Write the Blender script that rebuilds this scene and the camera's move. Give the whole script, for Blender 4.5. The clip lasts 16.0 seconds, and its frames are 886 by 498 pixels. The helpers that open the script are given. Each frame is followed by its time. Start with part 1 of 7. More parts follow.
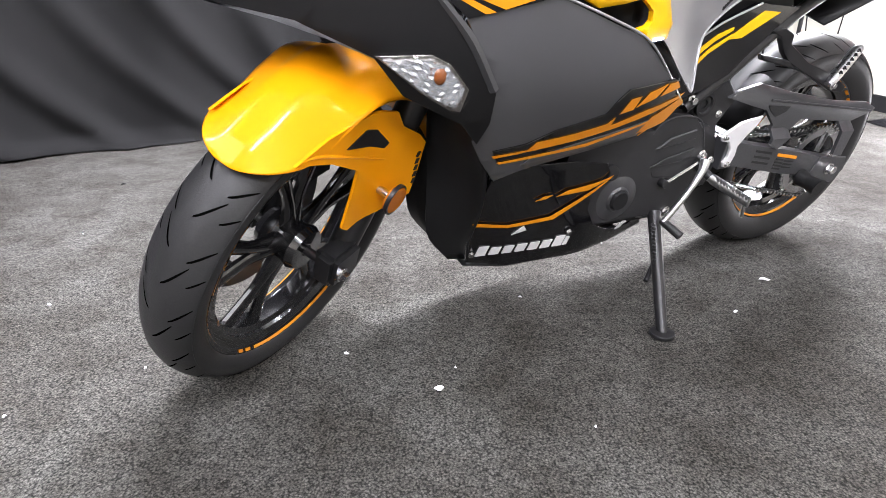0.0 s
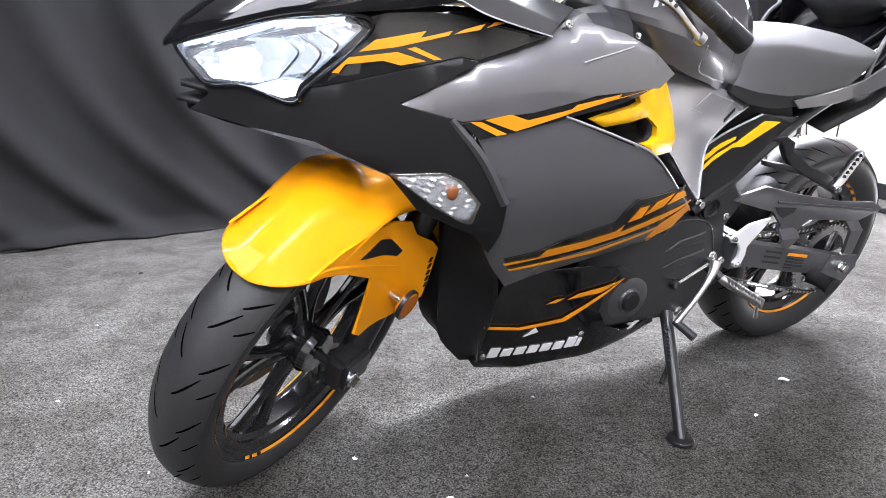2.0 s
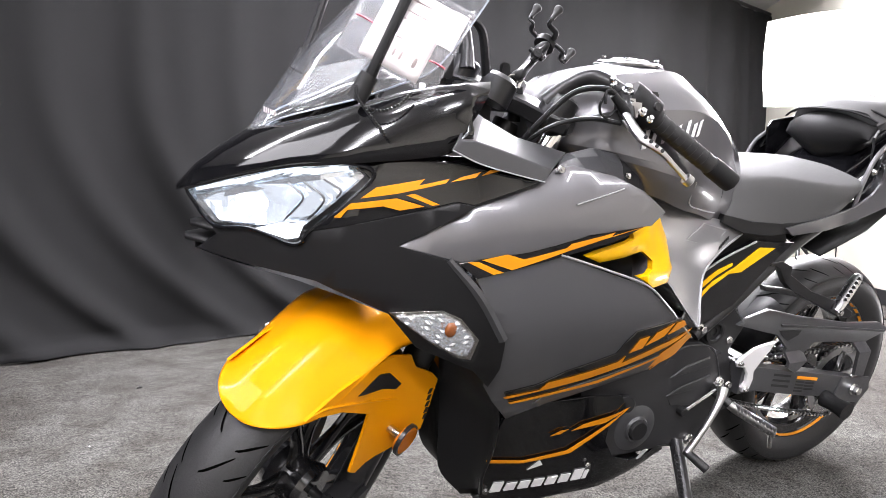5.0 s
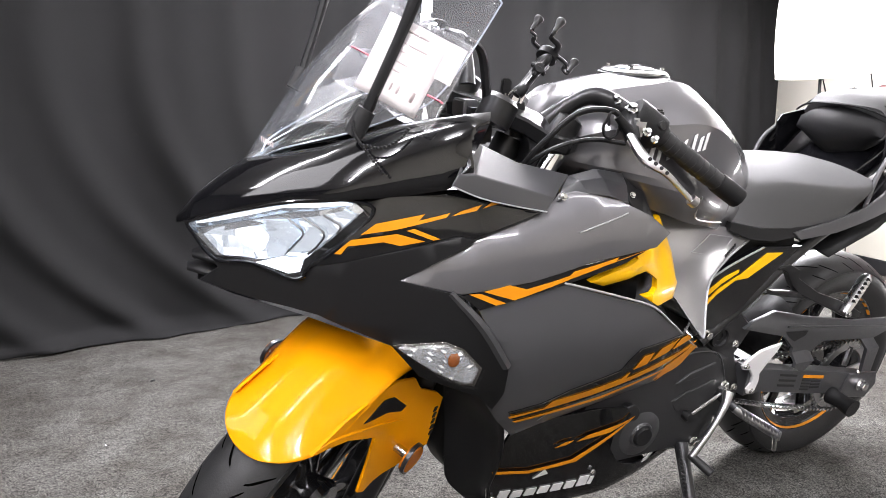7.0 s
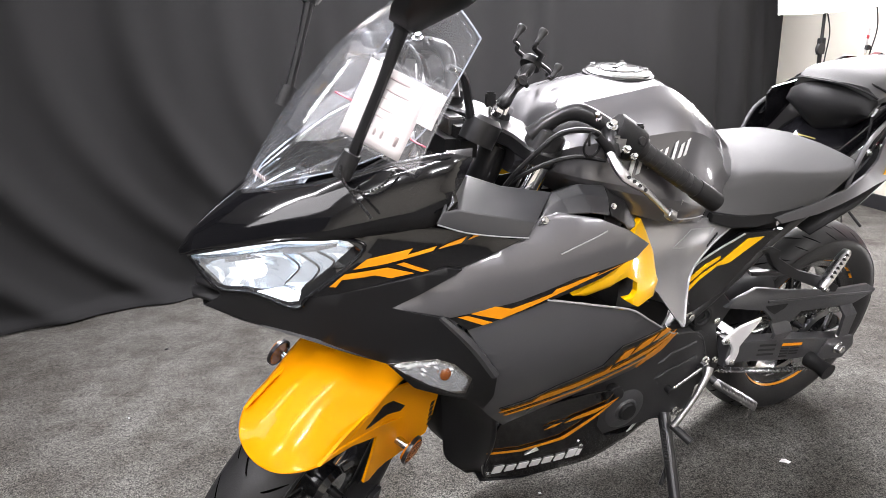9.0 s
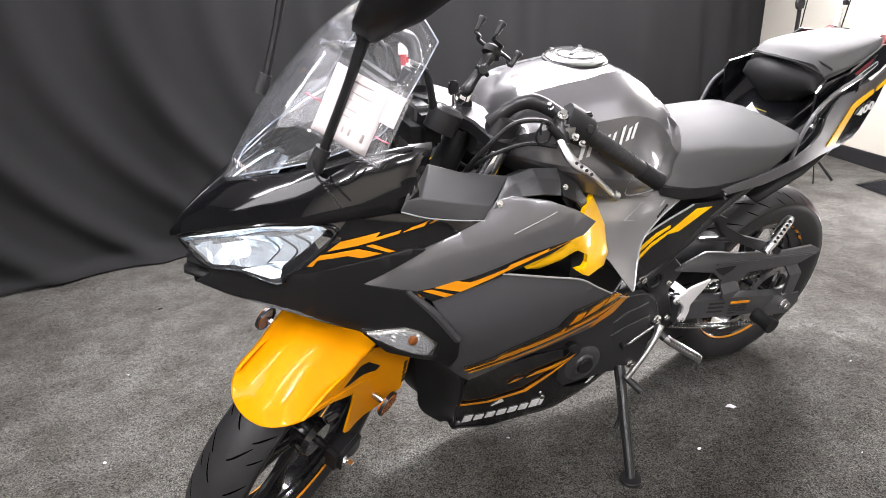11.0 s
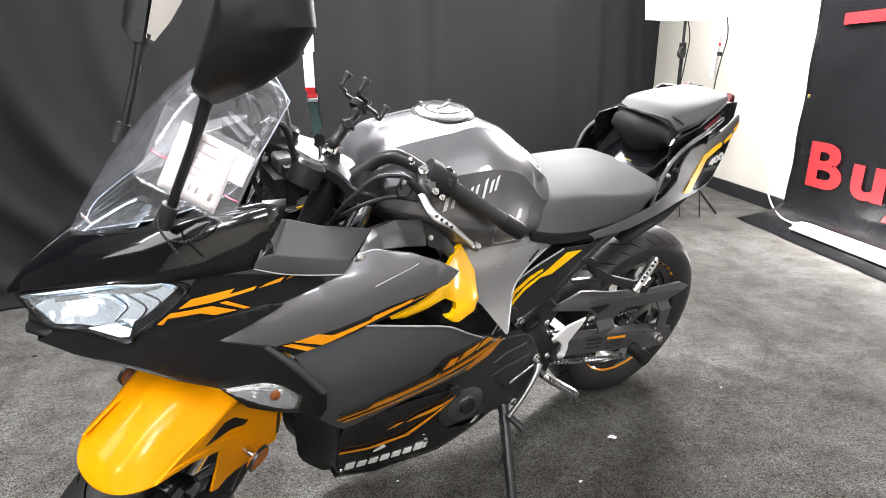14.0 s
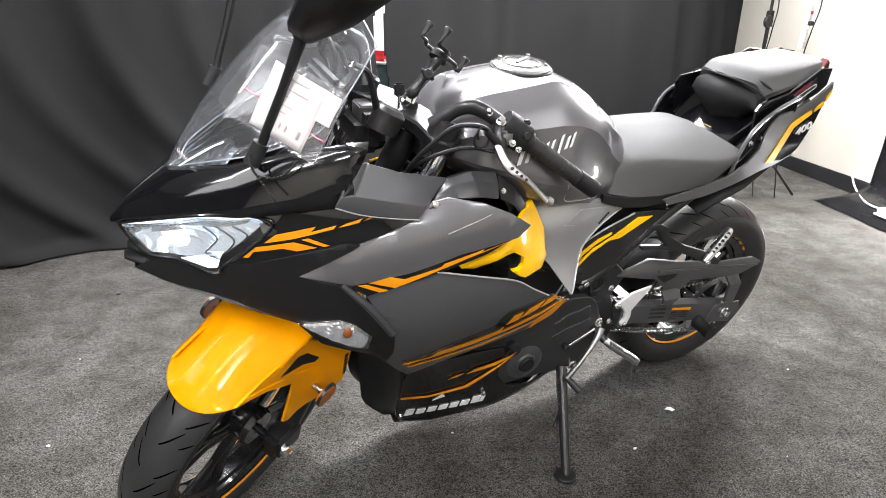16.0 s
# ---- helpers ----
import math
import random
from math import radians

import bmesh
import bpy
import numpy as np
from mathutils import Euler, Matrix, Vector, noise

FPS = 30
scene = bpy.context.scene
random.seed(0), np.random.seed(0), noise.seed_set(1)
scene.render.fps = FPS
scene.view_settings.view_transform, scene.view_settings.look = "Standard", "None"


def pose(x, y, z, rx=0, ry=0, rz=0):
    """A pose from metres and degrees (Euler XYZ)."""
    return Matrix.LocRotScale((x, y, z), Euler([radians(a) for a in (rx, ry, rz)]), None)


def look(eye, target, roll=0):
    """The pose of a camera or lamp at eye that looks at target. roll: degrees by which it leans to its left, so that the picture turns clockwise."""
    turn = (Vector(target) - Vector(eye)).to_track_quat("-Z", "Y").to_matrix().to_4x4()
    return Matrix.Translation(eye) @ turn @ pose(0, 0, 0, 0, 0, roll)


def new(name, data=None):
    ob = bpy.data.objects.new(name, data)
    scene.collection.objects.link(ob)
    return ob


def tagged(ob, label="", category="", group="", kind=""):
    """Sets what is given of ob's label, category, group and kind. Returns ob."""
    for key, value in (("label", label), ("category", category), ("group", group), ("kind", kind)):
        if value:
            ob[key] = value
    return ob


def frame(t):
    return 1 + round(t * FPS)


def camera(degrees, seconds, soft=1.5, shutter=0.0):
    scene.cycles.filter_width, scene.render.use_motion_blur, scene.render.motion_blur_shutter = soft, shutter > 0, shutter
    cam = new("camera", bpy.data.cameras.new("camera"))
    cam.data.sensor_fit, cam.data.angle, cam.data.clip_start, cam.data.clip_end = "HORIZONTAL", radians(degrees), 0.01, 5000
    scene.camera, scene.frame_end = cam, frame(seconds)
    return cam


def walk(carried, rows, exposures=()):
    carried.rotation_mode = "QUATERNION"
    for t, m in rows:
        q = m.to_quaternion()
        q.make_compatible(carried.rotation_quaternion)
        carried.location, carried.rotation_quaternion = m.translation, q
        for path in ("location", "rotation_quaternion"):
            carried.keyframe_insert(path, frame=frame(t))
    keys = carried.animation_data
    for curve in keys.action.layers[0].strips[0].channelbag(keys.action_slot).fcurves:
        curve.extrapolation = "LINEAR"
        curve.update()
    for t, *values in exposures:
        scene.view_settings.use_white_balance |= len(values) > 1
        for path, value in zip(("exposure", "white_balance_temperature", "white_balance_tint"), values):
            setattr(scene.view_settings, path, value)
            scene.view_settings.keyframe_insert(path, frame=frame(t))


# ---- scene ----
cam = camera(75.2, 16.0, 0.6)
PATH = [
    (0, (0.131, 0.252, 0.665), (0.131, 2.097, -0.108), 1.0),
    (0.5, (0.13, 0.252, 0.675), (0.121, 2.122, -0.033), 1.1),
    (1, (0.133, 0.254, 0.689), (0.106, 2.149, 0.049), 1.1),
    (1.5, (0.13, 0.256, 0.698), (0.092, 2.168, 0.112), 0.8),
    (2, (0.129, 0.259, 0.71), (0.085, 2.192, 0.197), 0.9),
    (2.5, (0.133, 0.259, 0.721), (0.078, 2.209, 0.278), 0.8),
    (3, (0.133, 0.255, 0.73), (0.077, 2.218, 0.351), 0.6),
    (3.5, (0.136, 0.253, 0.74), (0.075, 2.225, 0.412), 0.4),
    (4, (0.136, 0.256, 0.747), (0.073, 2.235, 0.465), 0.4),
    (4.5, (0.138, 0.26, 0.757), (0.072, 2.247, 0.539), 0.5),
    (5, (0.14, 0.261, 0.763), (0.067, 2.252, 0.592), 0.8),
    (7.5, (0.152, 0.278, 0.885), (0.04, 2.247, 0.558), -0.8),
    (8, (0.158, 0.276, 0.922), (0.048, 2.236, 0.542), -1.7),
    (10.5, (0.204, 0.199, 1.064), (0.098, 2.081, 0.395), -2.5),
    (11, (0.219, 0.178, 1.07), (0.141, 2.056, 0.387), -2.4),
    (11.5, (0.233, 0.175, 1.073), (0.233, 2.053, 0.386), -1.7),
    (12, (0.25, 0.178, 1.077), (0.31, 2.06, 0.404), -1.2),
    (12.5, (0.273, 0.186, 1.086), (0.393, 2.071, 0.429), -1.4),
    (13, (0.298, 0.195, 1.095), (0.476, 2.081, 0.454), -1.5),
    (13.5, (0.317, 0.194, 1.106), (0.53, 2.084, 0.487), -1.1),
    (14, (0.33, 0.173, 1.114), (0.511, 2.072, 0.513), -0.5),
    (14.5, (0.325, 0.167, 1.11), (0.463, 2.068, 0.504), -0.3),
    (15, (0.317, 0.16, 1.101), (0.417, 2.054, 0.468), 0.2),
    (15.5, (0.306, 0.153, 1.09), (0.351, 2.039, 0.427), 0.6),
    (16, (0.296, 0.149, 1.081), (0.289, 2.025, 0.389), 0.7),
]
walk(cam, [(t, look(eye, target, roll)) for t, eye, target, roll in PATH],
     exposures=[(0, 1.26, 6300, 16), (1.0, 1.24, 6120, 16), (2.0, 1.25, 6100, 16), (3.5, 1.28, 6180, 16), (4.5, 1.31, 6300, 16), (5.1, 1.09, 6450, 16), (7.5, 0.86, 6500, 15), (10.5, 0.76, 6620, 15), (13, 0.78, 6540, 12), (16, 0.75, 6580, 11)])

# ---- world and lights ----
world = bpy.data.worlds.new("World")
scene.world = world
world.use_nodes = True
world.node_tree.nodes["Background"].inputs[0].default_value = (0.9, 0.95, 1.0, 1)
world.node_tree.nodes["Background"].inputs[1].default_value = 0.035


def area_lamp(name, eye, target, size_x, size_y, watts, colour=(1, 1, 1)):
    d = bpy.data.lights.new(name, "AREA")
    d.shape, d.size, d.size_y, d.energy, d.color = "RECTANGLE", size_x, size_y, watts, colour
    ob = new(name, d)
    ob.matrix_world = look(eye, target)
    return ob


area_lamp("key_softbox_light", (-1.6, 0.0, 2.2), (0.1, 1.4, 0.4), 1.1, 0.8, 8, (0.965, 0.97, 0.99))
area_lamp("back_softbox_light", (2.37, 4.14, 1.69), (0.6, 1.3, 0.9), 0.54, 0.54, 50, (0.965, 0.97, 0.99))
# unseen ceiling tubes, all running along the backdrop, most added as fill
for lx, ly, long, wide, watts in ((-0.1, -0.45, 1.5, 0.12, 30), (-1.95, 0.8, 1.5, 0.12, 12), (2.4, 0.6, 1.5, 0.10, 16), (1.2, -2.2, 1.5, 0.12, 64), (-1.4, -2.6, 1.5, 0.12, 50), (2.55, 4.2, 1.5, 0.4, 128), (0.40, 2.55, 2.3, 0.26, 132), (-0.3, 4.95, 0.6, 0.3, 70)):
    d = bpy.data.lights.new("unseen_ceiling_light", "AREA")
    d.shape, d.size, d.size_y, d.energy, d.color = "RECTANGLE", long, wide, watts, (0.965, 0.97, 1.0)
    new("unseen_ceiling_light", d).matrix_world = pose(lx, ly, 2.66, 0, 0, 36)
    # upward twin, added to brighten the ceiling and its reflections
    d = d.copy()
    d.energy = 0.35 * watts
    new("unseen_ceiling_uplight", d).matrix_world = pose(lx, ly, 2.68, 180, 0, 36)

# the lit floor light at the foot of the banner, shining up and into the room
area_lamp("floor_light_glow", (3.03, 3.06, 0.11), (1.6, 3.06, 0.42), 1.3, 0.06, 9, (1.0, 0.99, 0.97))

# the motorcycle's own lit headlamps
for hx, hy in ((-0.246, 1.180), (-0.292, 1.270)):
    d = bpy.data.lights.new("headlamp_beam", "SPOT")
    d.energy, d.spot_size, d.spot_blend, d.shadow_soft_size, d.color = 34, radians(105), 1.0, 0.03, (0.97, 0.98, 1.0)
    ob = new("headlamp_beam", d)
    ob.matrix_world = look((hx - 0.075, hy - 0.036, 0.735), (hx - 1.9, hy - 0.93, 0.10))

# ---- materials ----


def links(nt, a, b):
    nt.links.new(a, b)


def mat(name, colour, rough=0.5, metal=0.0, grain=0.0, scale=60.0, blotch=0.08, bscale=6.0, bump=0.0, coat=0.0, emit=0.0,
        rvar=0.08, spec=0.5):
    """A surface with fine grain and broad blotches, in object metres."""
    m = bpy.data.materials.new(name)
    m.use_nodes = True
    nt = m.node_tree
    b = nt.nodes["Principled BSDF"]
    tc = nt.nodes.new("ShaderNodeTexCoord")
    n1, n2 = nt.nodes.new("ShaderNodeTexNoise"), nt.nodes.new("ShaderNodeTexNoise")
    n1.inputs["Scale"].default_value, n1.inputs["Detail"].default_value = scale, 4
    n2.inputs["Scale"].default_value, n2.inputs["Detail"].default_value = bscale, 3
    for n in (n1, n2):
        links(nt, tc.outputs["Object"], n.inputs["Vector"])
    add = nt.nodes.new("ShaderNodeMath")
    add.operation = "MULTIPLY_ADD"
    links(nt, n1.outputs["Fac"], add.inputs[0])
    add.inputs[1].default_value, add.inputs[2].default_value = 2 * grain, 1 - grain
    add2 = nt.nodes.new("ShaderNodeMath")
    add2.operation = "MULTIPLY_ADD"
    links(nt, n2.outputs["Fac"], add2.inputs[0])
    add2.inputs[1].default_value, add2.inputs[2].default_value = 2 * blotch, -blotch
    total = nt.nodes.new("ShaderNodeMath")
    links(nt, add.outputs[0], total.inputs[0])
    links(nt, add2.outputs[0], total.inputs[1])
    mul = nt.nodes.new("ShaderNodeVectorMath")
    mul.operation = "SCALE"
    mul.inputs[0].default_value = colour
    links(nt, total.outputs[0], mul.inputs["Scale"])
    links(nt, mul.outputs[0], b.inputs["Base Color"])
    rr = nt.nodes.new("ShaderNodeMath")
    rr.operation = "MULTIPLY_ADD"
    links(nt, n2.outputs["Fac"], rr.inputs[0])
    rr.inputs[1].default_value, rr.inputs[2].default_value = rvar, rough - rvar / 2
    rr.use_clamp = True
    links(nt, rr.outputs[0], b.inputs["Roughness"])
    b.inputs["Metallic"].default_value = metal
    b.inputs["Specular IOR Level"].default_value = spec
    if coat:
        b.inputs["Coat Weight"].default_value, b.inputs["Coat Roughness"].default_value = coat, 0.03 if metal < 0.05 and rough < 0.2 else 0.10
    if bump:
        bp = nt.nodes.new("ShaderNodeBump")
        bp.inputs["Strength"].default_value, bp.inputs["Distance"].default_value = bump, 0.002
        links(nt, n1.outputs["Fac"], bp.inputs["Height"])
        links(nt, bp.outputs[0], b.inputs["Normal"])
    if emit:
        b.inputs["Emission Color"].default_value = (*colour, 1)
        b.inputs["Emission Strength"].default_value = emit
    return m


def clear(name, colour=(1, 1, 1), rough=0.02, alpha=0.25, ior=1.5):
    """Thin clear plastic: mostly see-through, with a glossy face."""
    m = bpy.data.materials.new(name)
    m.use_nodes = True
    nt = m.node_tree
    nt.nodes.remove(nt.nodes["Principled BSDF"])
    out = nt.nodes["Material Output"]
    tr, gl, df = nt.nodes.new("ShaderNodeBsdfTransparent"), nt.nodes.new("ShaderNodeBsdfGlossy"), nt.nodes.new("ShaderNodeBsdfTranslucent")
    tr.inputs[0].default_value = (*colour, 1)
    gl.inputs["Roughness"].default_value = rough
    mix, mix2, fr = nt.nodes.new("ShaderNodeMixShader"), nt.nodes.new("ShaderNodeMixShader"), nt.nodes.new("ShaderNodeLayerWeight")
    rise, share = nt.nodes.new("ShaderNodeMath"), nt.nodes.new("ShaderNodeMath")
    rise.operation, share.operation = "POWER", "MULTIPLY_ADD"
    rise.inputs[1].default_value = 4.0
    share.inputs[1].default_value, share.inputs[2].default_value = 0.55, ((ior - 1) / (ior + 1)) ** 2
    links(nt, fr.outputs["Facing"], rise.inputs[0])
    links(nt, rise.outputs[0], share.inputs[0])
    mix2.inputs[0].default_value = alpha
    links(nt, tr.outputs[0], mix2.inputs[1])
    links(nt, df.outputs[0], mix2.inputs[2])
    links(nt, share.outputs[0], mix.inputs[0])
    links(nt, mix2.outputs[0], mix.inputs[1])
    links(nt, gl.outputs[0], mix.inputs[2])
    links(nt, mix.outputs[0], out.inputs[0])
    return m


YELLOW = mat("pearl_yellow_paint", (0.84, 0.318, 0.001), 0.36, 0.0, 0.05, 900, 0.03, coat=0.40, rvar=0.04, spec=0.06)
YELLOW.node_tree.nodes["Principled BSDF"].inputs["Coat Roughness"].default_value = 0.025
BANDYELLOW = mat("bright_yellow_paint", (0.98, 0.53, 0.002), 0.34, 0.0, 0.05, 900, 0.03, coat=0.5, spec=0.12)
BANDYELLOW.node_tree.nodes["Principled BSDF"].inputs["Coat Roughness"].default_value = 0.03
ORANGE = mat("orange_decal", (0.76, 0.270, 0.004), 0.4, 0.0, 0.03, 300, 0.03, coat=0.15, spec=0.3)
GREY = mat("metallic_graphite_paint", (0.136, 0.134, 0.141), 0.40, 0.58, 0.14, 1500, 0.04, coat=1.0, rvar=0.04)
GREY.node_tree.nodes["Principled BSDF"].inputs["Coat Roughness"].default_value = 0.03
MATGREY = mat("flat_graphite_decal", (0.088, 0.088, 0.094), 0.36, 0.25, 0.05, 700, 0.03, coat=0.5)
GLOSS = mat("gloss_black_paint", (0.005, 0.005, 0.006), 0.09, 0.0, 0.1, 400, 0.1, coat=0.5, rvar=0.02, spec=0.5)
SATIN = mat("satin_black_plastic", (0.0100, 0.0100, 0.0106), 0.42, 0.0, 0.12, 900, 0.08, bump=0.08, spec=0.28)
PLASTIC = mat("black_moulded_plastic", (0.0120, 0.0120, 0.0126), 0.5, 0.0, 0.15, 700, 0.08, bump=0.15, spec=0.25)
DARKGREY = mat("dark_grey_moulded_plastic", (0.044, 0.0445, 0.047), 0.33, 0.0, 0.12, 800, 0.06, bump=0.12, spec=0.55)
COCKPIT = mat("dark_grey_grained_plastic", (0.040, 0.0405, 0.043), 0.30, 0.0, 0.12, 900, 0.06, bump=0.08, spec=0.5)
RUBBER = mat("tyre_rubber", (0.022, 0.022, 0.0225), 0.44, 0.0, 0.2, 400, 0.25, 9, bump=0.15, spec=0.35)
GROOVE = mat("groove_shade_black", (0.002, 0.002, 0.002), 0.9, spec=0.0)
RIM = mat("gloss_black_rim", (0.010, 0.010, 0.011), 0.16, 0.0, 0.1, 500, 0.08, coat=0.8)
ALU = mat("cast_aluminium", (0.52, 0.52, 0.53), 0.28, 1.0, 0.08, 500, 0.08, bump=0.1)
DISC = mat("dull_disc_steel", (0.16, 0.16, 0.16), 0.35, 1.0, 0.1, 300, 0.1)
STEEL = mat("bright_steel", (0.72, 0.72, 0.72), 0.18, 1.0, 0.06, 600, 0.06)
BRIGHT = mat("bare_satin_aluminium", (0.80, 0.80, 0.80), 0.38, 0.3, 0.08, 500, 0.06, bump=0.05)
CHROME = mat("polished_fork_tube", (0.86, 0.86, 0.87), 0.06, 1.0, 0.02, 200, 0.02, rvar=0.02)
BLACKMETAL = mat("black_painted_metal", (0.022, 0.022, 0.0230), 0.30, 0.3, 0.12, 500, 0.1, bump=0.05, spec=0.5)
ENGINE = mat("dark_engine_casting", (0.040, 0.040, 0.0415), 0.40, 0.4, 0.14, 600, 0.1, bump=0.15, spec=0.45)
SEATM = mat("seat_vinyl", (0.098, 0.098, 0.099), 0.68, 0.0, 0.12, 1300, 0.05, bump=0.25, spec=0.18)
SEATF = mat("smooth_black_vinyl", (0.008, 0.008, 0.0085), 0.5, 0.0, 0.12, 1300, 0.05, bump=0.2, spec=0.25)
WHITE = mat("white_decal", (0.78, 0.78, 0.78), 0.35)
PAPER = mat("white_paper", (0.80, 0.76, 0.75), 0.7, 0.0, 0.03, 80, 0.05)
INK = mat("pale_red_ink", (0.60, 0.10, 0.16), 0.6)
FAINT = mat("faint_print", (0.55, 0.47, 0.46), 0.7)
BULB = mat("dim_amber_bulb", (0.22, 0.065, 0.015), 0.15, 0.0, coat=0.8)
AMBER = mat("amber_reflector", (0.52, 0.15, 0.008), 0.15, 0.0, 0.25, 700, 0.1, coat=0.8)
CRYSTAL = mat("faceted_lamp_reflector", (0.84, 0.88, 0.93), 0.14, 0.8, 0.05, 300, 0.05, rvar=0.03)
LAMPON = mat("lit_headlamp", (0.82, 0.91, 1.0), 0.08, 0.9, emit=0.26)
TRIM = mat("pale_panel_edge", (0.42, 0.42, 0.43), 0.3, 0.3)
SATINGREY = mat("satin_grey_cover_plastic", (0.34, 0.34, 0.345), 0.30, 0.55, 0.08, 900, 0.05, bump=0.06, coat=0.2)
BEAM = mat("burning_beam_lens", (0.93, 0.97, 1.0), 0.15, emit=1.6)
DRL = mat("daylight_strip", (0.88, 0.96, 1.0), 0.3, emit=0.6)
REDLENS = mat("red_tail_lens", (0.10, 0.004, 0.006), 0.12, 0.0, 0.15, 500, 0.1, coat=0.9)
SILVER = mat("silvered_indicator_bowl", (0.44, 0.42, 0.40), 0.22, 1.0, 0.2, 220, 0.15, bump=0.5)
LENS = clear("clear_lens", (1, 1, 1), 0.01, 0.03, 1.45)
SCREENEDGE = mat("bright_cut_plastic_edge", (0.40, 0.44, 0.52), 0.10, 0.0, 0.3, 60, 0.2, coat=0.6)
SCREEN = clear("clear_windscreen", (0.96, 0.975, 1.0), 0.0, 0.04, 1.56)
POUCH = clear("clear_vinyl_pouch", (0.97, 0.97, 0.98), 0.03, 0.04, 1.45)
MIRROR = mat("mirror_glass", (0.88, 0.88, 0.9), 0.01, 1.0, rvar=0.0)
REDMARK = mat("dim_red_mark", (0.16, 0.012, 0.02), 0.4)
GOLD = mat("gold_sticker", (0.45, 0.36, 0.10), 0.4, 0.4)
LABELGREY = mat("grey_label_print", (0.012, 0.012, 0.012), 0.6)


def carpet_material():
    """Short pile: fine dark pits between pale tufts, with broad trodden brown patches."""
    m = bpy.data.materials.new("short_pile_carpet")
    m.use_nodes = True
    nt = m.node_tree
    b = nt.nodes["Principled BSDF"]
    tc = nt.nodes.new("ShaderNodeTexCoord")

    def noise(scale, detail, rough):
        n = nt.nodes.new("ShaderNodeTexNoise")
        n.inputs["Scale"].default_value, n.inputs["Detail"].default_value, n.inputs["Roughness"].default_value = scale, detail, rough
        links(nt, tc.outputs["Object"], n.inputs["Vector"])
        return n.outputs["Fac"]

    def ramp(fac, *stops):
        r = nt.nodes.new("ShaderNodeValToRGB")
        for k, (p, c) in enumerate(stops):
            e = r.color_ramp.elements[k] if k < 2 else r.color_ramp.elements.new(p)
            e.position, e.color = p, (*c, 1)
        links(nt, fac, r.inputs[0])
        return r.outputs[0]

    def mix(mode, fac, a, c):
        x = nt.nodes.new("ShaderNodeMixRGB")
        x.blend_type = mode
        x.inputs[0].default_value = fac
        links(nt, a, x.inputs[1])
        links(nt, c, x.inputs[2])
        return x.outputs[0]
    cells = nt.nodes.new("ShaderNodeTexVoronoi")
    cells.inputs["Scale"].default_value, cells.inputs["Randomness"].default_value = 245, 1.0
    links(nt, tc.outputs["Object"], cells.inputs["Vector"])
    fine = noise(250, 3, 0.7)
    loops = ramp(cells.outputs["Distance"], (0.15, (0.117, 0.116, 0.110)), (0.80, (0.032, 0.032, 0.031)), (0.48, (0.091, 0.090, 0.085)))
    tuft = mix("MULTIPLY", 1.0, loops, ramp(fine, (0.36, (0.40, 0.40, 0.40)), (0.64, (1.58, 1.58, 1.57))))
    tuft = mix("MULTIPLY", 1.0, tuft, ramp(noise(60, 4, 0.75), (0.32, (0.66, 0.66, 0.66)), (0.66, (1.34, 1.34, 1.34))))
    tuft = mix("MULTIPLY", 1.0, tuft, ramp(noise(5.5, 6, 0.72), (0.36, (0.60, 0.575, 0.54)), (0.60, (1.06, 1.06, 1.05))))
    tuft = mix("MULTIPLY", 1.0, tuft, ramp(noise(1.3, 4, 0.6), (0.38, (0.66, 0.635, 0.615)), (0.60, (1.02, 1.02, 1.01))))
    links(nt, tuft, b.inputs["Base Color"])
    b.inputs["Roughness"].default_value = 0.95
    b.inputs["Specular IOR Level"].default_value = 0.1
    bp = nt.nodes.new("ShaderNodeBump")
    bp.inputs["Strength"].default_value, bp.inputs["Distance"].default_value = 0.9, 0.004
    links(nt, loops, bp.inputs["Height"])
    links(nt, bp.outputs[0], b.inputs["Normal"])
    return m


CARPET = carpet_material()
CLOTH = mat("grey_black_curtain_cloth", (0.0115, 0.0115, 0.0118), 0.85, 0.0, 0.18, 500, 0.10, 1.4, bump=0.2, spec=0.12)
TEAL = mat("pale_teal_paint", (0.22, 0.36, 0.36), 0.4, 0.0, 0.05, 40, 0.08)
DARKWALL = mat("unseen_wall_dark_grey", (0.035, 0.035, 0.037), 0.7, 0.0, 0.06, 300, 0.06, spec=0.2)
WALLPAINT = mat("cream_wall_paint", (0.62, 0.59, 0.51), 0.6, 0.0, 0.03, 90, 0.05, 1.5, bump=0.05)
BOARD = mat("cream_wall_board", (0.66, 0.63, 0.55), 0.5, 0.0, 0.02, 60, 0.04, 1.2)
BASE = mat("black_skirting", (0.02, 0.02, 0.022), 0.4, 0.0, 0.1, 60, 0.1)
CEIL = mat("white_ceiling_paint", (0.75, 0.75, 0.74), 0.8, 0.0, 0.03, 60, 0.04)
BANNER = mat("black_vinyl_banner", (0.012, 0.012, 0.013), 0.26, 0.0, 0.08, 30, 0.12, 3, bump=0.3)
REDTEXT = mat("red_banner_print", (0.55, 0.035, 0.04), 0.3, 0.0, 0.04, 60, 0.06)
SOFTBOX = mat("lit_softbox_cloth", (1.0, 0.99, 0.97), 0.8, emit=5.0)
GLOW = mat("lit_lamp_cover", (1.0, 1.0, 1.0), 0.8, emit=14.0)

# ---- mesh tools ----


def mesh_of(bm, name, material, smooth=40):
    bmesh.ops.recalc_face_normals(bm, faces=bm.faces[:])
    me = bpy.data.meshes.new(name)
    bm.to_mesh(me)
    bm.free()
    me.materials.append(material)
    if smooth:
        me.shade_smooth()
        me.set_sharp_from_angle(angle=radians(smooth))
    return me


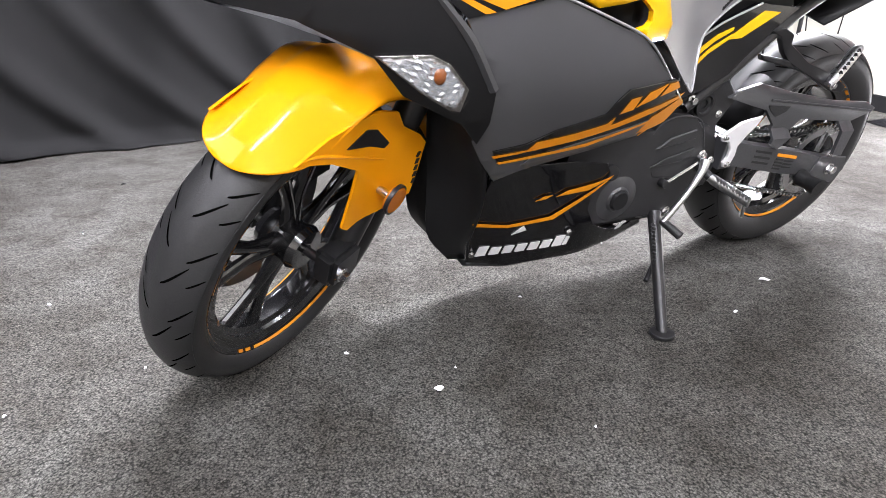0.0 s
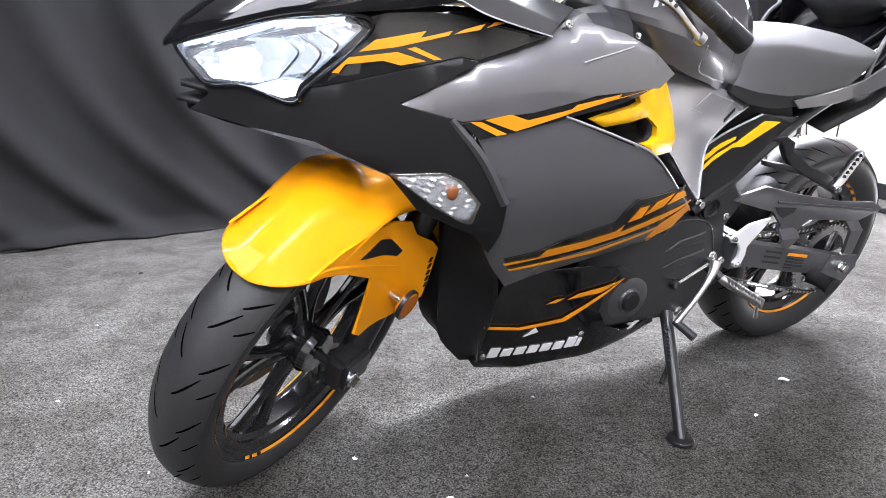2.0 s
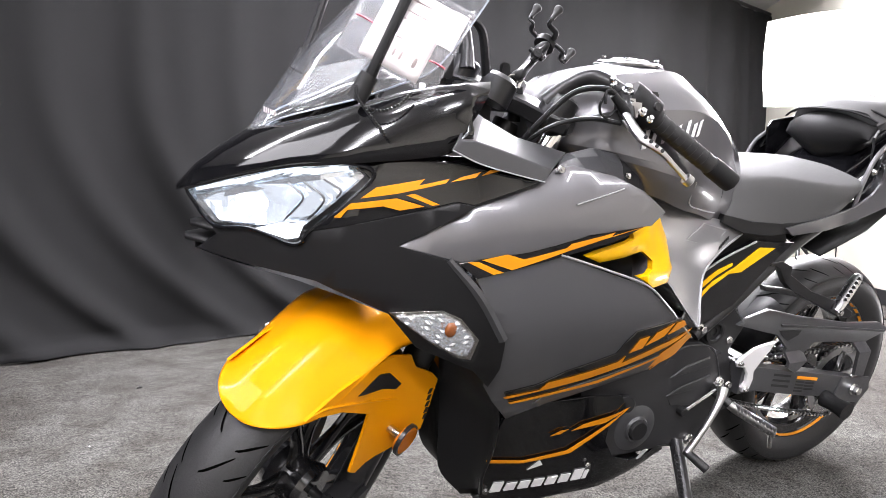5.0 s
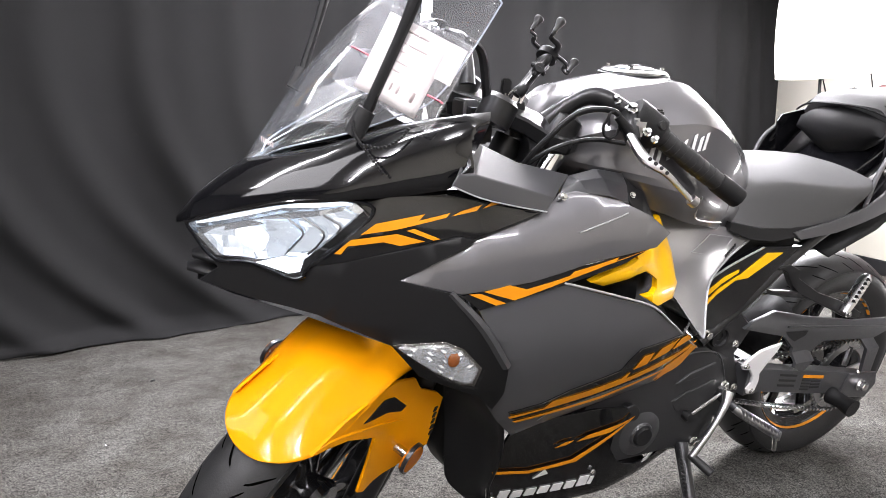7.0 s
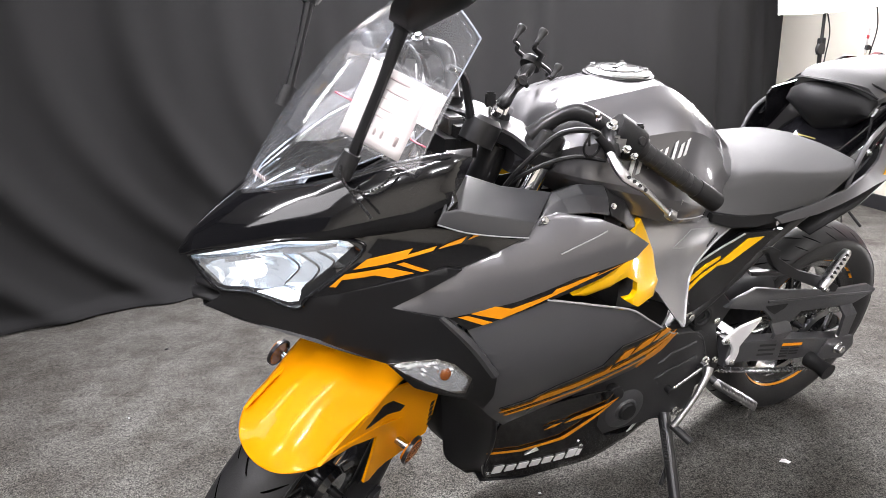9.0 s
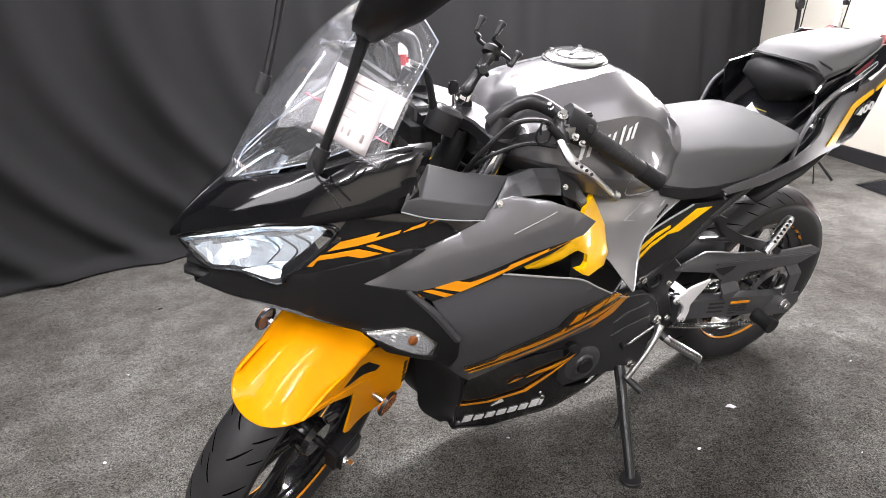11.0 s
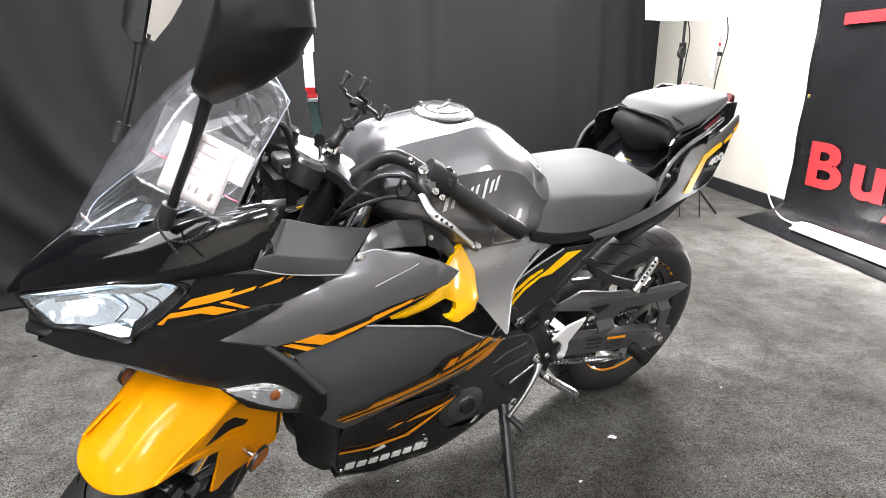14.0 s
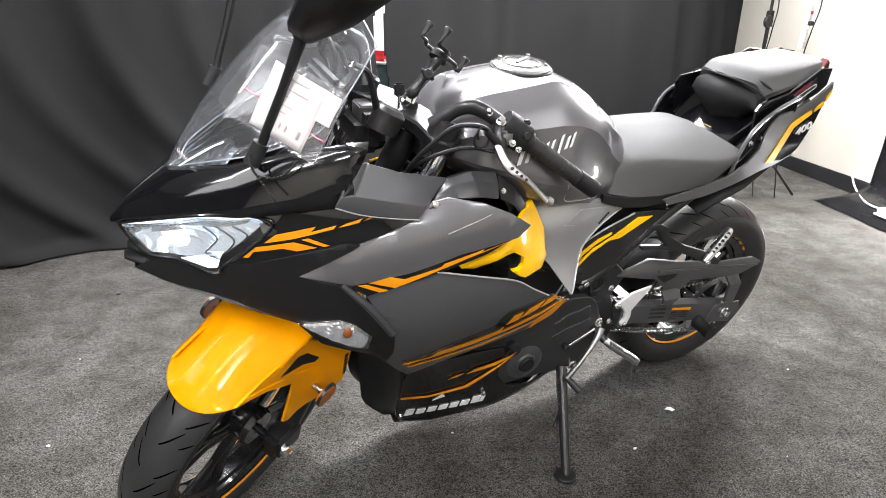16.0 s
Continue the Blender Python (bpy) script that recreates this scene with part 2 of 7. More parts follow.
def part(name, bm, material, parent, label="", smooth=40):
    """Links a bmesh as one mesh object under a thing or a part."""
    ob = new(name, mesh_of(bm, name, material, smooth))
    ob.parent = parent
    LAST[0] = ob
    return tagged(ob, label)


LAST = [None]


def thing(name, label, category, matrix=None, group=""):
    ob = new(name)
    ob.empty_display_size = 0.1
    if matrix is not None:
        ob.matrix_world = matrix
    return tagged(ob, label, category, group)


def solo(name, bm, material, label, category, kind="", smooth=40, group=""):
    return tagged(new(name, mesh_of(bm, name, material, smooth)), label, category, group, kind)


def spline(points, n):
    """n points along a smooth curve through the given ones."""
    pts = [Vector(p) for p in points]
    if len(pts) == 2:
        return [pts[0].lerp(pts[1], k / (n - 1)) for k in range(n)]
    ext = [2 * pts[0] - pts[1], *pts, 2 * pts[-1] - pts[-2]]
    out = []
    for k in range(n):
        u = k / (n - 1) * (len(pts) - 1)
        i = min(int(u), len(pts) - 2)
        f = u - i
        a, b, c, d = ext[i:i + 4]
        out.append(0.5 * (2 * b + (c - a) * f + (2 * a - 5 * b + 4 * c - d) * f * f + (3 * b - a - 3 * c + d) * f ** 3))
    return out


def ring_loft(bm, rings, cap=True, closed=True):
    """Joins rings of equal count with quads."""
    vs = [[bm.verts.new(p) for p in ring] for ring in rings]
    n = len(vs[0])
    for a, b in zip(vs, vs[1:]):
        for k in range(n if closed else n - 1):
            bm.faces.new((a[k], a[(k + 1) % n], b[(k + 1) % n], b[k]))
    if cap:
        bm.faces.new(vs[0][::-1])
        bm.faces.new(vs[-1])
    return bm


def tube(points, radius, seg=12, n=None, bm=None, flat=1.0):
    """A swept tube; radius may be a list along the path; flat squeezes it across."""
    bm = bm or bmesh.new()
    pts = spline(points, n or (2 if len(points) == 2 else 8 * (len(points) - 1)))
    rad = radius if isinstance(radius, (list, tuple)) else [radius]
    side = None
    rings = []
    for k, p in enumerate(pts):
        d = (pts[min(k + 1, len(pts) - 1)] - pts[max(k - 1, 0)]).normalized()
        if side is None:
            side = d.cross(Vector((0, 0, 1)) if abs(d.z) < 0.9 else Vector((1, 0, 0))).normalized()
        side = (side - d * side.dot(d)).normalized()
        up = d.cross(side)
        f = k / (len(pts) - 1) * (len(rad) - 1)
        i = min(int(f), max(len(rad) - 2, 0))
        r = rad[i] if len(rad) == 1 else rad[i] + (rad[i + 1] - rad[i]) * (f - i)
        rings.append([p + r * (math.cos(2 * math.pi * j / seg) * side + flat * math.sin(2 * math.pi * j / seg) * up) for j in range(seg)])
    return ring_loft(bm, rings)


def lathe(profile, centre=(0, 0, 0), seg=64, bm=None, closed=False):
    """Turns a profile of (radius, y) about the y axis."""
    bm = bm or bmesh.new()
    rows = []
    for r, y in profile:
        rows.append([bm.verts.new((centre[0] + r * math.cos(2 * math.pi * k / seg), centre[1] + y, centre[2] + r * math.sin(2 * math.pi * k / seg))) for k in range(seg)])
    if closed:
        rows.append(rows[0])
    for a, b in zip(rows, rows[1:]):
        for k in range(seg):
            bm.faces.new((a[k], a[(k + 1) % seg], b[(k + 1) % seg], b[k]))
    if not closed:
        for row in (rows[0], rows[-1]):
            if profile[0 if row is rows[0] else -1][0] > 1e-6 and len(row) > 2:
                bm.faces.new(row)
    return bm


def disc(p, axis, r, h, seg=16, bevel=0.0, bm=None):
    """A short cylinder from p along axis."""
    bm = bm or bmesh.new()
    p, d = Vector(p), Vector(axis).normalized()
    s = d.cross(Vector((0, 0, 1)) if abs(d.z) < 0.9 else Vector((1, 0, 0))).normalized()
    u = d.cross(s)
    bev = bevel or 0.15 * min(r, abs(h))
    rings = [[p + d * hh + rr * (math.cos(2 * math.pi * j / seg) * s + math.sin(2 * math.pi * j / seg) * u) for j in range(seg)]
             for hh, rr in ((0, r), (h - bev, r), (h, r - bev))]
    return ring_loft(bm, rings)


def bolt(p, axis, r=0.007, h=0.006):
    """A round flange with a hex head and a socket."""
    bm = disc(p, axis, r, h * 0.45, 16)
    d = Vector(axis).normalized()
    disc(Vector(p) + d * h * 0.4, d, r * 0.72, h, 6, bm=bm)
    return bm


def box(bm, lo, hi, bevel=0.0):
    made = bmesh.ops.create_cube(bm, size=1)["verts"]
    for v in made:
        v.co = Vector([lo[i] + (v.co[i] + 0.5) * (hi[i] - lo[i]) for i in range(3)])
    if bevel:
        edges = list({e for v in made for e in v.link_edges})
        bmesh.ops.bevel(bm, geom=edges, offset=bevel, segments=2, affect="EDGES")
    return bm


def mid(x):
    """The motorcycle's middle plane, which swings a little to its right towards the tail."""
    return -0.040 + 0.025 * x


def plate(outline, skin, thick=0.004, off=0.0, cell=0.03, side=1, edge=0.0012, middle=mid):
    """A panel with the given (x, z) outline, laid on the skin y = skin(x, z), cut fine enough to follow it, with a back and rounded rim."""
    bm = bmesh.new()
    vs = [bm.verts.new((x, 0, z)) for x, z in outline]
    bm.faces.new(vs)
    xs, zs = [p[0] for p in outline], [p[1] for p in outline]
    for axis, lo, hi in ((0, min(xs), max(xs)), (2, min(zs), max(zs))):
        k = math.floor(lo / cell) + 1
        while k * cell < hi:
            co, no = [0, 0, 0], [0, 0, 0]
            co[axis], no[axis] = k * cell, 1
            bmesh.ops.bisect_plane(bm, geom=bm.verts[:] + bm.edges[:] + bm.faces[:], plane_co=co, plane_no=no, dist=1e-5)
            k += 1
    bmesh.ops.triangulate(bm, faces=[f for f in bm.faces if len(f.verts) > 4])
    for v in bm.verts:
        v.co.y = skin(v.co.x, v.co.z) + off
    rim = [e for e in bm.edges if e.is_boundary]
    ring = bmesh.ops.extrude_edge_only(bm, edges=rim)["geom"]
    low = [g for g in ring if isinstance(g, bmesh.types.BMVert)]
    for v in low:
        v.co.y -= thick
    bm.normal_update()
    if edge:
        top = [e for e in rim if e.is_valid]
        bmesh.ops.bevel(bm, geom=top, offset=edge, segments=1, affect="EDGES", clamp_overlap=True)
    if side < 0:
        for v in bm.verts:
            v.co.y = 2 * middle(v.co.x) - v.co.y
    return bm


def both(name, outline, skin, material, parent, label="", thick=0.004, off=0.0, cell=0.03, edge=0.0012):
    """A panel on the left and its twin on the right."""
    obs = []
    for side in (1, -1):
        obs.append(part(name, plate(outline, skin, thick, off, cell, side, edge), material, parent, label))
    return obs


def smooth_at(x, xs, ys):
    """A smooth curve through the values."""
    if x <= xs[0]:
        return ys[0]
    if x >= xs[-1]:
        return ys[-1]
    i = next(k for k in range(len(xs) - 1) if xs[k] <= x <= xs[k + 1])
    m = [(ys[min(k + 1, len(xs) - 1)] - ys[max(k - 1, 0)]) / (xs[min(k + 1, len(xs) - 1)] - xs[max(k - 1, 0)]) for k in (i, i + 1)]
    h = xs[i + 1] - xs[i]
    u = (x - xs[i]) / h
    return ((2 * u ** 3 - 3 * u * u + 1) * ys[i] + (u ** 3 - 2 * u * u + u) * h * m[0] + (3 * u * u - 2 * u ** 3) * ys[i + 1] + (u ** 3 - u * u) * h * m[1])


def lettering(name, text, size, depth, material, matrix, parent, label="", weight=0.0):
    cu = bpy.data.curves.new(name, "FONT")
    cu.body, cu.size, cu.extrude, cu.offset = text, size, depth, weight
    tmp = new(name, cu)
    me = bpy.data.meshes.new_from_object(tmp.evaluated_get(bpy.context.evaluated_depsgraph_get()))
    bpy.data.objects.remove(tmp)
    me.transform(matrix)
    me.materials.clear()
    me.materials.append(material)
    ob = new(name, me)
    ob.parent = parent
    return tagged(ob, label)

# ---- the room ----


def room():
    bm = bmesh.new()
    bmesh.ops.create_grid(bm, x_segments=2, y_segments=2, size=0.5)
    for v in bm.verts:
        v.co = Vector((v.co.x * 9 + 0.3, v.co.y * 13 + 2.0, 0))
    solo("floor", bm, CARPET, "short-pile grey-green carpet floor with worn patches", "floor", "structure", 0)

    # right wall with its board and skirting
    bm = box(bmesh.new(), (3.42, -4.5, 0), (3.57, 8.5, 2.9))
    wall = solo("wall_east", bm, WALLPAINT, "cream painted wall behind the banner", "wall", "structure", 0)
    bm = box(bmesh.new(), (3.385, 4.17, 0.115), (3.417, 7.2, 2.6), 0.002)
    part("wall_board", bm, BOARD, wall, "pale cream wall board")
    bm = box(bmesh.new(), (3.375, 3.0, 0), (3.419, 7.4, 0.112), 0.004)
    solo("baseboard", bm, BASE, "black skirting strip under the cream wall", "baseboard", "structure")
    bm = box(bmesh.new(), (-3.6, -4.65, 0), (3.57, -4.5, 2.9))
    solo("wall_south", bm, WALLPAINT, "plain cream wall closing the showroom", "wall", "structure", 0)
    # unseen wall, set close and dark so the nose cowl mirrors less ceiling
    bm = box(bmesh.new(), (-3.75, -4.65, 0), (-3.6, 8.5, 2.9))
    solo("unseen_dark_wall", bm, DARKWALL, "unseen dark grey wall added to darken reflections in the nose", "wall", "structure", 0)
    bm = box(bmesh.new(), (-3.75, 8.5, 0), (3.57, 8.65, 2.9))
    solo("wall_north", bm, WALLPAINT, "plain wall behind the backdrop curtain", "wall", "structure", 0)
    bm = box(bmesh.new(), (-3.75, -4.65, 2.9), (3.57, 8.65, 3.0))
    solo("ceiling", bm, CEIL, "white painted ceiling", "ceiling", "structure", 0)

    # backdrop curtain along a slanting line, with hanging folds and drapes pulled sideways near the floor
    bm = bmesh.new()
    a, b = Vector((-4.6, 0.70, 0)), Vector((3.36, 6.72, 0))
    along = (b - a).normalized()
    out = Vector((along.y, -along.x, 0))
    length, nu, nv = (b - a).length, 700, 140
    rng = random.Random(4)
    folds = [(rng.uniform(0, length), rng.uniform(0.07, 0.22), rng.uniform(-0.035, 0.045), rng.uniform(-0.02, 0.12)) for _ in range(60)]
    grid = []
    for j in range(nv + 1):
        v = j / nv
        z = 2.75 * v
        row = []
        for i in range(nu + 1):
            s = length * i / nu
            d = 0.012 * math.sin(s * 9.0 + 1.5 * math.sin(s * 2.1)) + 0.02 * math.sin(s * 2.6 + 0.8)
            for s0, w, h, slope in folds:
                lean = slope * (1 - v) ** 1.5 * 2.2
                d += h * (0.45 + 0.55 * (1 - v)) * math.exp(-(((s - s0 - lean) / w) ** 2))
            for s0, k, h in ((1.75, 0.20, 0.04), (2.30, 0.24, 0.05), (2.75, 0.28, 0.035), (3.15, 0.30, 0.045), (3.55, 0.34, 0.03), (3.95, 0.36, 0.04), (4.4, 0.3, 0.03), (4.95, 0.25, 0.02)):
                t = (s - s0) - k * max(0, 1.5 - z) ** 2.4
                d += h * math.exp(-((t / 0.09) ** 2)) * min(1, max(0.3, 1.5 - z * 0.5))
            puddle = max(0.0, 1 - z / 0.10)
            d += 0.07 * puddle ** 2 * (0.7 + 0.5 * math.sin(s * 5.3) * math.sin(s * 1.7 + 1))
            p = a + along * s + out * d
            p.z = max(0.006, z + 0.012 * math.sin(s * 4.1) * (v < 0.02))
            row.append(bm.verts.new(p))
        grid.append(row)
    for j, (r0, r1) in enumerate(zip(grid, grid[1:])):
        for i in range(round(nu * 1.27 / length), nu):
            # a gap between two curtain lengths
            if 5.545 < length * (i + 0.5) / nu - 0.012 * math.sin(j * 0.2) < 5.628 and j > 28:
                continue
            bm.faces.new((r0[i], r0[i + 1], r1[i + 1], r1[i]))
    cur = solo("backdrop_curtain", bm, CLOTH, "dark grey cloth backdrop curtain hanging in loose folds to the carpet", "curtain", "", 60)
    cur.modifiers.new("thick", "SOLIDIFY").thickness = 0.004

    # curtain rail
    bm = tube([a + along * 1.27 + Vector((0, 0, 2.78)), b + Vector((0, 0, 2.78))], 0.018, 10)
    rail = solo("curtain_rail", bm, BLACKMETAL, "black steel curtain rail above the backdrop", "rail", "structure")


def next_room():
    """What shows through the gap in the curtain."""
    solo("partition_board", box(bmesh.new(), (-1.1, 5.35, 0.0), (0.6, 5.39, 2.3), 0.004), CEIL, "white partition board in the room behind the curtain", "board")
    cab = thing("storage_cabinet", "pale teal storage cabinet behind the curtain gap", "cabinet")
    part("body", box(bmesh.new(), (-0.50, 5.02, 0.0), (0.10, 5.30, 0.86), 0.008), TEAL, cab)
    part("top_board", box(bmesh.new(), (-0.52, 5.00, 0.862), (0.12, 5.32, 0.885), 0.004), WHITE, cab, "white cabinet top")
    solo("tool_case", box(bmesh.new(), (-0.36, 5.05, 0.886), (-0.20, 5.22, 0.97), 0.02), REDTEXT, "small red case on the teal cabinet", "case")


def banner():
    root = thing("vinyl_banner", "glossy black vinyl banner with red lettering hung on the wall", "banner")
    bm = bmesh.new()
    rows = []
    for j in range(41):
        z = 0.004 + 2.3 * j / 40
        row = []
        for i in range(61):
            y = 4.18 - 2.9 * i / 60
            x = 3.345 + 0.006 * math.sin(y * 7 + z * 5) * math.sin(z * 9 - y * 3) + 0.004 * math.sin(y * 17 + z * 13)
            x -= 0.42 * max(0, 1 - z / 0.16) ** 3
            row.append(bm.verts.new((x, y + 0.02 * (1 - z / 2.3), z)))
        rows.append(row)
    for a, b in zip(rows, rows[1:]):
        for i in range(60):
            bm.faces.new((a[i], a[i + 1], b[i + 1], b[i]))
    sheet = part("sheet", bm, BANNER, root, "", 70)
    sheet.modifiers.new("thick", "SOLIDIFY").thickness = 0.0015
    turn = Matrix.Translation((3.328, 4.035, 0.30)) @ Matrix(((0, 0, -1, 0), (-1, 0, 0, 0), (0, 1, 0, 0), (0, 0, 0, 1)))
    bold = Matrix.Diagonal((1.42, 0.98, 1, 1))
    for letter, shift in (("B", 0.0), ("u", 0.415), ("y", 0.735)):
        lettering("lettering", letter, 0.43, 0.001, REDTEXT, turn @ Matrix.Translation((shift, 0, 0)) @ bold, root, "large red letter on the banner", 0.013)
    bm = box(bmesh.new(), (3.326, 1.9, 1.36), (3.329, 3.92, 1.43))
    part("red_bar", bm, REDTEXT, root, "red bar printed across the banner")
    for z in (0.9, 1.75):
        part("eyelet", lathe([(0.007, 0), (0.013, 0.0), (0.013, 0.003), (0.007, 0.003)], (0, 0, 0), 20, closed=True), GOLD, root, "brass eyelet")
        e = LAST[0]
        e.matrix_basis = Matrix.Translation((3.333, 4.13, z)) @ pose(0, 0, 0, 0, 0, 90)


def softbox():
    root = thing("softbox_light", "lit white softbox on a black tripod stand", "studio light")
    eye, aim = Vector((2.40, 4.19, 1.70)), Vector((0.7, 1.4, 1.35))
    m = look(eye, aim)
    bm = bmesh.new()
    rings = []
    for d, w, h in ((0.0, 0.285, 0.285), (-0.035, 0.29, 0.29), (0.25, 0.07, 0.07)):
        pts = []
        for k in range(24):
            an = 2 * math.pi * k / 24
            c, s = math.cos(an), math.sin(an)
            q = 1 / max(abs(c), abs(s)) ** 0.85
            pts.append(m @ Vector((w * c * q, h * s * q, d)))
        rings.append(pts)
    ring_loft(bm, [rings[1], rings[0]], cap=True)
    part("diffuser", bm, SOFTBOX, root, "glowing white diffuser cloth")
    part("hood", ring_loft(bmesh.new(), [rings[0], rings[2]]), SATIN, root, "black fabric hood")
    px, py = 2.45, 4.32
    part("pole", tube([(px, py, 0.25), (px, py, 1.25)], 0.013), BLACKMETAL, root)
    part("pole", tube([(px, py, 1.2), (px + 0.02, py + 0.04, 1.72)], 0.010), BLACKMETAL, root)
    part("collar", disc((px, py, 1.17), (0, 0, 1), 0.024, 0.10, 20), PLASTIC, root)
    part("knob", lathe([(0.0, -0.010), (0.036, -0.010), (0.040, 0), (0.036, 0.010), (0.015, 0.012), (0.0, 0.012)], (0, 0, 0), 24), PLASTIC, root, "round black clamp knob")
    LAST[0].matrix_basis = Matrix.Translation((px - 0.03, py - 0.05, 1.20)) @ pose(0, 0, 0, 0, 0, 28)
    for an in (0, 120, 240):
        c, s = math.cos(radians(an)), math.sin(radians(an))
        part("leg", tube([(px, py, 0.5), (px + 0.42 * c, py + 0.42 * s, 0.012)], 0.010), BLACKMETAL, root)
        part("strut", tube([(px, py, 0.27), (px + 0.22 * c, py + 0.22 * s, 0.27)], 0.005, 8), BLACKMETAL, root)
    cable = [(px + 0.02, py + 0.02, 1.45), (px + 0.045, py, 1.30), (px + 0.02, py - 0.02, 1.12), (px + 0.015, py, 0.8), (px + 0.10, py - 0.05, 0.006)]
    part("cable", tube(cable, 0.004, 8, 40), PLASTIC, root, "thin black power cable")


def power_strip():
    root = thing("power_strip", "white power strip hanging on its cord from the softbox", "power strip")
    turned = Matrix.Translation((2.575, 4.09, 1.17)) @ pose(0, 0, 0, 0, 5, 30)

    def hang(bm):
        bm.transform(turned)
        return bm
    part("body", hang(box(bmesh.new(), (-0.022, -0.012, -0.135), (0.022, 0.012, 0.135), 0.005)), WHITE, root)
    part("switch", hang(box(bmesh.new(), (-0.014, -0.016, 0.070), (0.014, -0.0115, 0.090), 0.002)), REDTEXT, root, "red rocker switch")
    part("plug", hang(box(bmesh.new(), (-0.016, -0.034, 0.005), (0.016, -0.0115, 0.030), 0.003)), PLASTIC, root, "black plug in a socket")
    for k in range(4):
        part("socket", hang(box(bmesh.new(), (-0.011, -0.0135, -0.030 - 0.026 * k), (0.011, -0.0115, -0.014 - 0.026 * k), 0.001)), BOARD, root)
    top = turned @ Vector((0, 0, 0.132))
    part("cable", tube([top, top + Vector((0.006, 0, 0.05)), (2.60, 4.10, 1.42), (2.59, 4.12, 1.50)], 0.004, 8, 20), WHITE, root, "white power cable")
    part("cable", tube([(2.62, 4.10, 1.46), (2.640, 4.09, 1.30), (2.605, 4.075, 1.14), (2.585, 4.08, 0.95), (2.60, 4.15, 0.4), (2.70, 4.25, 0.006)], 0.004, 8, 40), PLASTIC, root, "black power cable")


def floor_light():
    root = thing("floor_light", "lit white floor light lying at the foot of the banner", "floor light")
    bm = box(bmesh.new(), (3.06, 2.4, 0.052), (3.16, 3.72, 0.090), 0.01)
    part("cover", bm, GLOW, root, "glowing white cover")
    part("tray", box(bmesh.new(), (3.05, 2.39, 0.040), (3.17, 3.73, 0.052), 0.003), WHITE, root)
    part("cable", tube([(3.11, 3.72, 0.07), (3.13, 3.86, 0.06), (3.20, 4.05, 0.05), (3.30, 4.28, 0.07), (3.36, 4.42, 0.11), (3.375, 4.46, 0.16)], 0.007, 8, 30), WHITE, root, "white cable up to the wall")


def scraps():
    """Paper crumbs lying on the carpet."""
    rng = random.Random(11)
    spots = [(0.129, 1.152, 0.012), (-0.065, 1.265, 0.007), (0.836, 1.475, 0.006), (1.0, 1.66, 0.016), (0.326, 1.529, 0.006),
             (-0.797, 1.45, 0.007), (-1.138, 2.443, 0.012), (0.16, 1.22, 0.004), (-0.45, 1.2, 0.003), (0.4, 1.05, 0.003), (0.62, 1.9, 0.004),
             (1.5, 1.9, 0.004), (-0.62, 1.05, 0.004), (1.25, 1.45, 0.003), (-0.98, 1.9, 0.003)]
    for x, y, r in spots:
        bm = bmesh.new()
        ring = [bm.verts.new((x + r * rng.uniform(0.5, 1.1) * math.cos(k * 1.05), y + r * rng.uniform(0.4, 1.0) * math.sin(k * 1.05), rng.uniform(0.002, 0.006))) for k in range(6)]
        mid = bm.verts.new((x, y, 0.008))
        for k in range(6):
            bm.faces.new((ring[k], ring[(k + 1) % 6], mid))
        dark = (x, y) in ((-1.138, 2.443),)
        ob = solo("paper_scrap", bm, SATIN if dark else WHITE, "small dark crumb on the carpet" if dark else "tiny white paper scrap on the carpet", "scrap", "", 0, "scraps on the carpet")
        ob.modifiers.new("thick", "SOLIDIFY").thickness = 0.001


room()
next_room()
banner()
softbox()
power_strip()
floor_light()
scraps()

# ---- the motorcycle: x forward from the rear axle, y to its left, z up; it leans on its side stand ----
BIKE = Matrix.Translation((1.0928, 1.9496, 0)) @ pose(0, 0, 0, 0, 0, 206.0) @ pose(0, 0, 0, -11.5, 0, 0)
bike = thing("motorcycle", "graphite, black and yellow sport motorcycle on its side stand", "motorcycle", BIKE)

PLAN = ([0.45, 0.60, 0.70, 0.80, 0.90, 1.0, 1.1, 1.17, 1.25, 1.33, 1.42, 1.47, 1.55, 1.61],
        [0.10, 0.15, 0.200, 0.235, 0.250, 0.258, 0.259, 0.252, 0.238, 0.212, 0.175, 0.135, 0.07, 0.006])
RISE = ([0.15, 0.25, 0.33, 0.40, 0.47, 0.55, 0.60, 0.66, 0.76, 0.83, 0.88, 0.93, 1.0],
        [0.48, 0.57, 0.62, 0.67, 0.74, 0.88, 0.95, 1.0, 1.0, 0.98, 0.92, 0.84, 0.70])


def flank(x, z):
    """Half-width of the fairing."""
    tuck = 1 - 0.38 * min(max((x - 0.82) / 0.28, 0), 1) * min(max((0.45 - z) / 0.25, 0), 1)
    return smooth_at(x, *PLAN) * smooth_at(z, *RISE) * tuck


def level(y):
    return lambda x, z: y


def shoulder(x, z):
    """The shoulder panel folds inwards above a crease."""
    return flank(x, z) - 0.42 * max(0, z - 0.826 - 0.28 * (1.084 - x))


